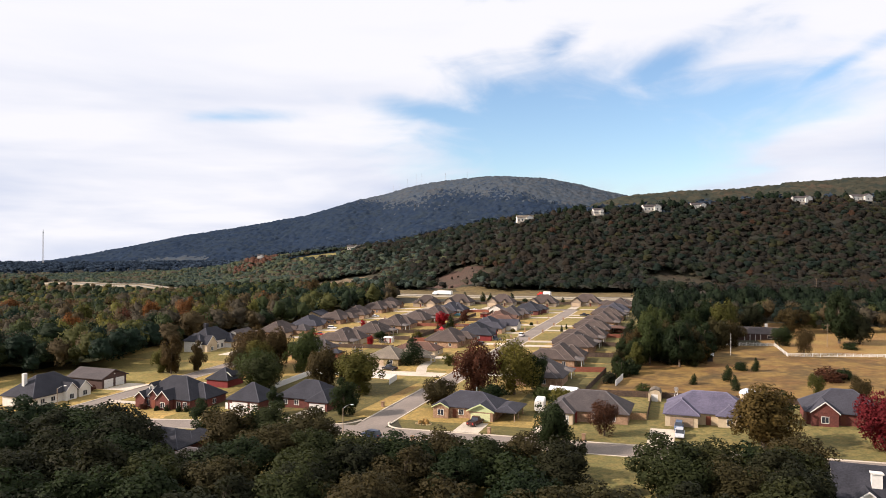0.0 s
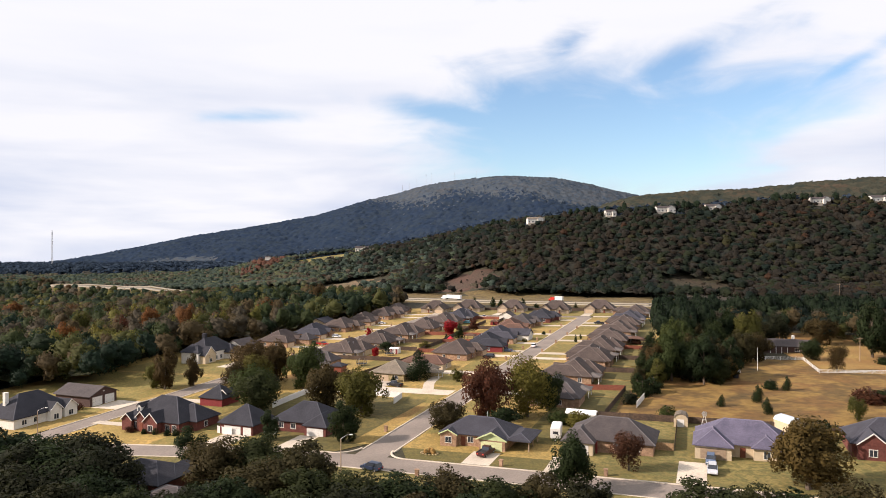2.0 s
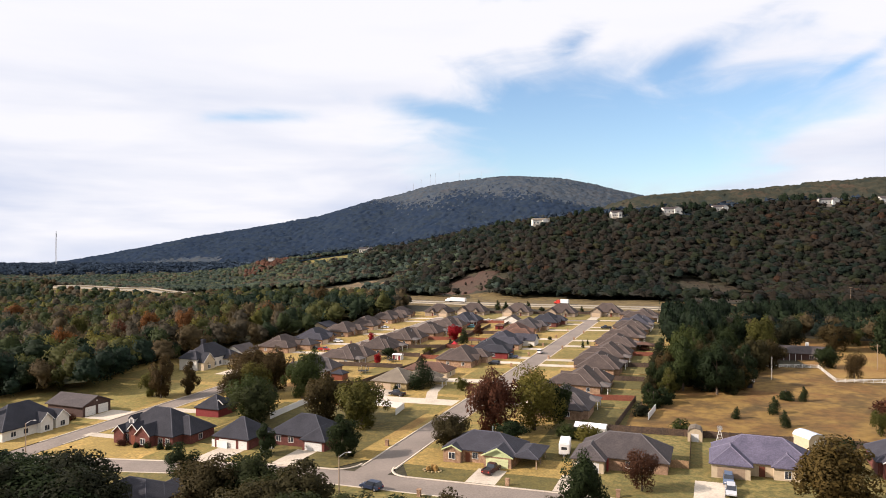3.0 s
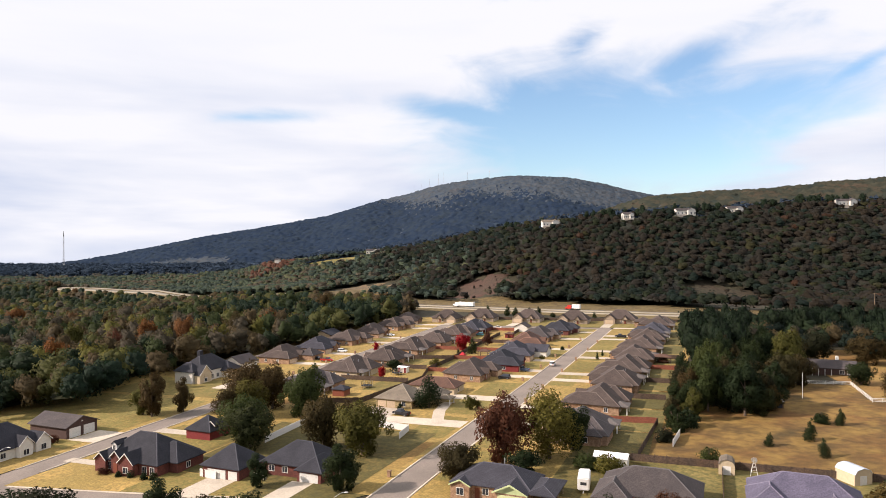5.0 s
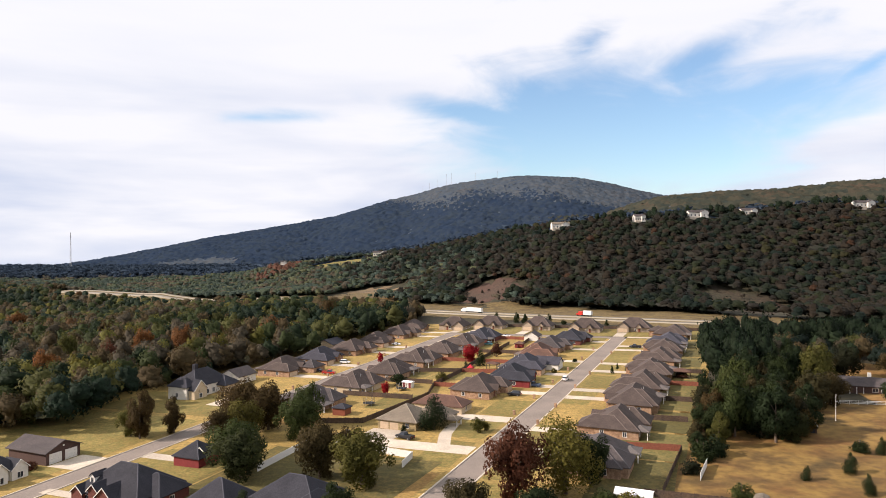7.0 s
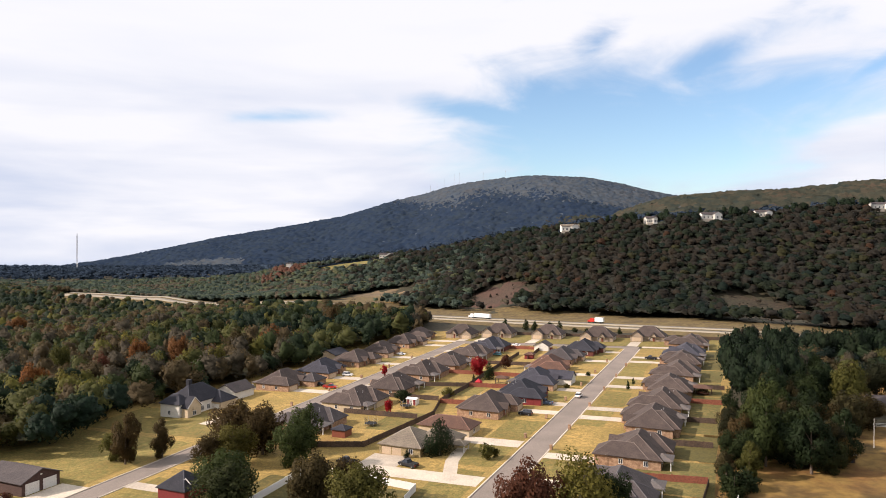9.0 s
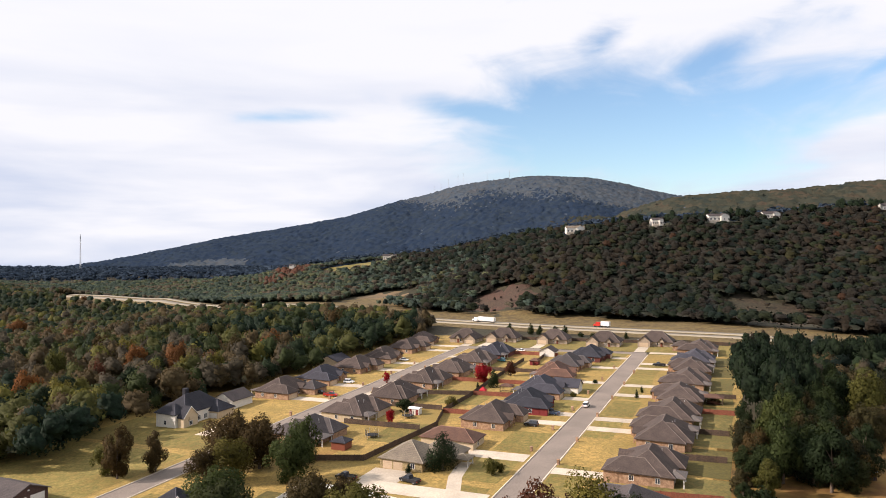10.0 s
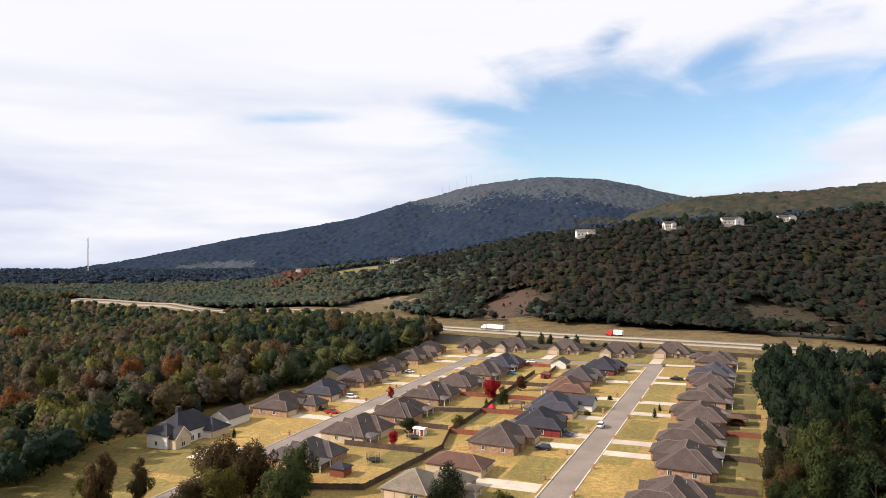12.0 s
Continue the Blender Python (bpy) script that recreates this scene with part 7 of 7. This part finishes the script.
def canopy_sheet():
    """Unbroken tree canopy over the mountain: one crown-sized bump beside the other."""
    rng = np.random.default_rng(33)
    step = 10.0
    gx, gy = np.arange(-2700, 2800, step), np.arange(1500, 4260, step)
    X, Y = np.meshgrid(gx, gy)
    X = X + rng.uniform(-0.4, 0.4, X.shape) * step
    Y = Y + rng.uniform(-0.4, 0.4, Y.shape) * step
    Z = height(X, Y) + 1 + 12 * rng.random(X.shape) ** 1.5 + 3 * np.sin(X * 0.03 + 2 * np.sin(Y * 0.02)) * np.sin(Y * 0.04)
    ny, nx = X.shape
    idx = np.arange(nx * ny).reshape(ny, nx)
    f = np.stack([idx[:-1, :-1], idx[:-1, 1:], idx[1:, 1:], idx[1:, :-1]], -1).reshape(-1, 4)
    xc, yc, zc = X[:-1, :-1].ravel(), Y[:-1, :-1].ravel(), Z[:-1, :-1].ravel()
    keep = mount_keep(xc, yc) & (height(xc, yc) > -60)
    # Tone line painted as a cloud shadow's edge: canopy dark below, pale above.
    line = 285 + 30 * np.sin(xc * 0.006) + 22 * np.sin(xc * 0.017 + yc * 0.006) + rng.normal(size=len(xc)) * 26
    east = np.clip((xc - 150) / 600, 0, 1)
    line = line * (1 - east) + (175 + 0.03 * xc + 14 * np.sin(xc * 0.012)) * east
    # Open fields at the mountain's foot only get the paler canopy tone.
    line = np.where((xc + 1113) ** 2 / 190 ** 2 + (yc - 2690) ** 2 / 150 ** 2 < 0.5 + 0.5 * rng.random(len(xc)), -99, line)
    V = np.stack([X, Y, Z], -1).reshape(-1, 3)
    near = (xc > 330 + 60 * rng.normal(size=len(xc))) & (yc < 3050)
    for k, leaf, lbl in ((keep & ~near & (zc > line), "mount_sunlit_tone", "woodland on the mountain's upper slopes, pale tone painted as sunlit and hazy"), (keep & ~near & (zc <= line), "mount_cloud_shade", "woodland on the mountain's lower slopes, dark blue tone painted as cloud shade and haze"),
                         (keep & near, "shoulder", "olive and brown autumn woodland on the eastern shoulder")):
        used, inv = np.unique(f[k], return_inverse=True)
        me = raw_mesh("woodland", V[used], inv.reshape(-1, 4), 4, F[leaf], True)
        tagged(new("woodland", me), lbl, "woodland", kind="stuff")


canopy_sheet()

# near trees in front of the cross street: a belt whose far edge swings from north-west to south-east
rt = random.Random(4)
for row in range(6):
    k = -0.66 + 0.02 * (row % 2)
    while k < 0.56:
        far = float(np.interp(k, [-0.6, -0.33, -0.28, -0.24, -0.18, -0.11, 0.17, 0.18, 0.25, 0.26, 0.54], [146, 146, 150, 147, 136, 127, 125, 98, 98, 120, 118]))
        y = far - row * 10.5 + rt.uniform(-2.5, 2.5)
        x = k * y
        k += (rt.uniform(7.0, 9.0) if row < 2 else rt.uniform(9.5, 13.0)) / y
        if y < 66 or (x > 57 and y < 124) or ((x + 61) ** 2 + (y - 150) ** 2 < 120) or ((x + 49.5) ** 2 + (y - 134) ** 2 < 80):
            continue
        h = rt.uniform(8.0, 9.6) - 0.028 * x + (0.9 if abs(k + 0.05) > 0.28 else 0)
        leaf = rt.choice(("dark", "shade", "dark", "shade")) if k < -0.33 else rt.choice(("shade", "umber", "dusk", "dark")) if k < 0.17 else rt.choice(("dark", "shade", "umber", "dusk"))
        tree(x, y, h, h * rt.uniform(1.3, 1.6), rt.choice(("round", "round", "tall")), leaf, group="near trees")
# single trees of the village
for x, y, h, w, kind, leaf in (
        (-59, 215, 13.5, 13, "round", "green"), (-56, 208, 12.5, 14, "round", "dusk"),
        (-97.8, 244.1, 13.5, 9.5, "tall", "brown"), (-90.3, 249.8, 10.5, 7, "tall", "brown"), (-102, 247, 10, 8, "round", "olive"),
        (-70.6, 253.6, 16, 15, "round", "brown"), (-62.5, 251.9, 15.5, 13, "round", "brown"), (-50.6, 240.1, 14, 12, "round", "green"), (-50.8, 254.1, 13.5, 10, "round", "green"),
        (-66, 241, 12, 12, "sparse", "olive"), (-72.5, 239, 10, 10, "sparse", "brown"),
        (-37.0, 208.6, 14.5, 11.5, "round", "brown"), (-26.0, 202.2, 14, 13.5, "round", "olive"), (-31, 213, 11, 9, "round", "brown"), (-26.8, 177.5, 9.5, 9, "tall", "dark"), (-45.1, 180.5, 7, 5.5, "tall", "dark"),
        (-2.4, 182, 9, 10, "round", "umber"), (7.5, 193.4, 17, 13, "round", "maroon"), (18.5, 196.8, 16, 15, "sparse", "yellow"), (24.5, 203, 11, 11, "round", "dark"), (12, 186, 6, 8, "round", "dark"),
        (-12.8, 249.4, 10, 9.5, "cone", "dark"), (-0.2, 245.8, 4.5, 5, "round", "olive"), (2.2, 247.5, 3.0, 2.5, "round", "olive"), (-21.5, 247.5, 2.5, 2, "cone", "dark"),
        (34.2, 152.7, 7.5, 7, "sparse", "maroon"), (63.4, 140.2, 13, 16.5, "round", "amber"), (21.0, 141.0, 11, 9.5, "round", "dark"), (-55.9, 158.8, 9, 8, "tall", "dark"),
        (86.5, 138.1, 12, 12, "round", "crimson"), (75.3, 158, 8, 8, "round", "dark"), (-45.2, 366.0, 5.0, 3.6, "round", "red"), (-33.6, 297.6, 5.0, 3.8, "round", "red"),
        (-3.5, 364.0, 8.5, 8, "round", "red"), (1.0, 352.5, 7.5, 5, "cone", "dark"), (8.5, 377.0, 7, 6.5, "round", "maroon"), (-5.5, 350, 3.0, 2.0, "cone", "dark"), (-14.5, 322, 5, 4.5, "bush", "olive"),
        (30.0, 186.5, 5.5, 7, "bush", "yellow"), (26, 189, 5, 6, "bush", "green"), (-30.5, 313.0, 5.5, 6, "round", "dark"),
        (71.8, 203.8, 3.2, 2.6, "cone", "dark"), (83.4, 208.0, 4.6, 3.8, "cone", "dark"), (80.0, 194.9, 4.2, 3.2, "cone", "dark"), (93.3, 223.4, 4.2, 5, "bush", "dark"), (97.6, 221.3, 4.2, 3.2, "cone", "dark"),
        (111.3, 203.3, 5.5, 9, "bush", "maroon"), (116.3, 205.3, 4.8, 7, "bush", "dark"), (129.1, 269.3, 8.5, 9, "round", "dark"), (125.7, 246.6, 9, 7, "sparse", "brown"), (152.6, 272.8, 19.5, 15, "tall", "dark"), (159, 270, 12, 12, "round", "shade"), (55, 112, 9.5, 12, "round", "dusk"), (51, 101, 9.5, 12, "round", "shade"), (59.5, 119, 9.5, 11, "round", "umber"), (-90, 150, 10, 13, "round", "shade"), (-99, 146, 10.5, 13, "round", "dark"), (-82, 147, 9.5, 13, "round", "shade"), (-41, 150, 8.0, 12.5, "round", "dusk"), (-33, 142, 8.6, 12.5, "round", "dusk"), (-52, 122, 9.5, 12, "round", "dusk"), (-60, 136, 8.5, 11, "round", "shade"), (-43, 124, 9.0, 12, "round", "shade"), (148, 258, 4, 7, "bush", "dark"),
        (68.8, 238.5, 16, 11, "tall", "green"), (75.4, 237.6, 11, 12, "round", "dark"), (84.8, 237.2, 10, 10, "round", "amber"), (80, 245, 14, 12, "round", "dark"), (72, 250, 18, 11, "tall", "green"),
        (61.3, 228.8, 9, 7, "tall", "olive"), (54.1, 217.9, 6, 6, "bush", "dark"), (58.5, 222, 6.5, 6, "bush", "dark"), (63, 236, 10, 8, "round", "dark"), (66, 246, 12, 8, "round", "brown"), (57, 231, 6, 5, "bush", "maroon"),
        (102, 266, 12, 13, "round", "umber"), (110, 272, 11, 12, "round", "brown"), (98, 282, 14, 13, "round", "dark"), (113, 286, 17, 14, "round", "olive"), (122, 305, 14, 13, "round", "umber"), (135, 312, 13, 13, "round", "shade"), (150, 305, 13, 13, "round", "brown"), (106, 300, 13, 12, "round", "shade"), (95, 262, 10, 10, "round", "brown"), (88, 262, 14, 12, "round", "dark"), (80, 262, 16, 11, "tall", "green"), (86, 276, 17, 11, "tall", "dark"), (79, 272, 16, 10, "tall", "dark"),
        (54.0, 193.5, 4, 5, "bush", "green"), (77.8, 319.5, 3, 5, "bush", "maroon"), (98, 186, 6, 5, "sparse", "olive"), (104, 176, 7, 6, "sparse", "brown"),
        (-84, 190.5, 2.4, 3.5, "bush", "maroon"), (-79.5, 188.2, 2.2, 1.6, "bush", "dark"), (-76.5, 187.8, 2.4, 1.8, "bush", "dark"), (-72.6, 186.0, 2.6, 1.8, "bush", "dark"), (-70.4, 186.0, 2.4, 2, "bush", "dark"),
        (-118, 214, 3.5, 4.5, "bush", "maroon"), (-113, 217, 3, 4.5, "bush", "maroon"), (-88.5, 307, 3.6, 1.6, "cone", "dark"), (-103, 297, 4.5, 3.2, "sparse", "brown"),
        (25.5, 516, 7, 5, "cone", "dark"), (31, 514, 6, 5, "cone", "dark"), (40, 508, 6, 6, "round", "dark"), (46, 506, 6.5, 5, "cone", "dark"), (12, 520, 7, 6, "cone", "dark"), (55, 500, 4, 4, "bush", "dark"), (62, 497, 4, 4, "bush", "dark"), (80, 488, 4, 3, "cone", "dark"),
        (53.5, 330.0, 3.6, 1.5, "cone", "dark"), (57.5, 340.0, 2.6, 1.3, "cone", "dark"), (60.5, 336.0, 2.2, 1.3, "cone", "dark"), (31.0, 334.5, 2.6, 2.6, "bush", "olive"), (42.5, 358.5, 2.6, 2.4, "bush", "dark")):
    tree(x, y, h, w, kind, leaf)
for u_, v_, h, w, kind, leaf in ((66, 48.5, 5, 5, "bush", "shade"), (80, 49, 6, 5, "tall", "dark"), (88, 48.5, 7, 6, "round", "umber"), (97, 49.5, 9, 7, "tall", "dark"), (106, 49, 8, 6, "round", "brown"), (116, 49, 10, 7, "tall", "shade"), (126, 49, 9, 7, "round", "umber"), (136, 49, 11, 7, "tall", "dark")):
    tree(*W(u_, v_), h, w, kind, leaf, group="grove trees")
rg = random.Random(12)
for i in range(46):
    u_, v_ = (rg.uniform(98, 132), rg.uniform(53, 76)) if i < 24 else (rg.uniform(134, 196), rg.uniform(52, 78))
    if v_ > 70 and u_ > 118 and u_ < 165:
        continue
    x, y = W(u_, v_)
    h = rg.uniform(9, 14) if i < 24 else rg.uniform(11, 16)
    tree(x, y, h, h * rg.uniform(0.75, 1.0) if i < 24 else h * 0.65, rg.choice(("round", "tall")), rg.choice(("dark", "dark", "umber", "shade", "dark", "dusk")), group="grove trees")
# turning trees that stand out of the western woods
for x, y, h, w, leaf in ((-172, 315, 13, 9, "orange"), (-405, 640, 14, 15, "orange"), (-140, 372, 14, 11, "orange"), (-112, 420, 14, 12, "orange"), (-128, 410, 13, 12, "brown"), (-99, 505, 16, 16, "brown"), (-126, 349, 12, 8, "yellow"), (-119, 362, 11, 8, "yellow"),
                         (-160, 372, 13, 12, "orange"), (-150, 300, 12, 9, "yellow"), (-190, 360, 14, 10, "olive"), (-158, 338, 12, 8, "maroon"), (-180, 400, 13, 11, "yellow"), (-210, 430, 13, 11, "brown")):
    tree(x, y, h + 4.5, w + 1.5, "round", leaf, group="turning trees")
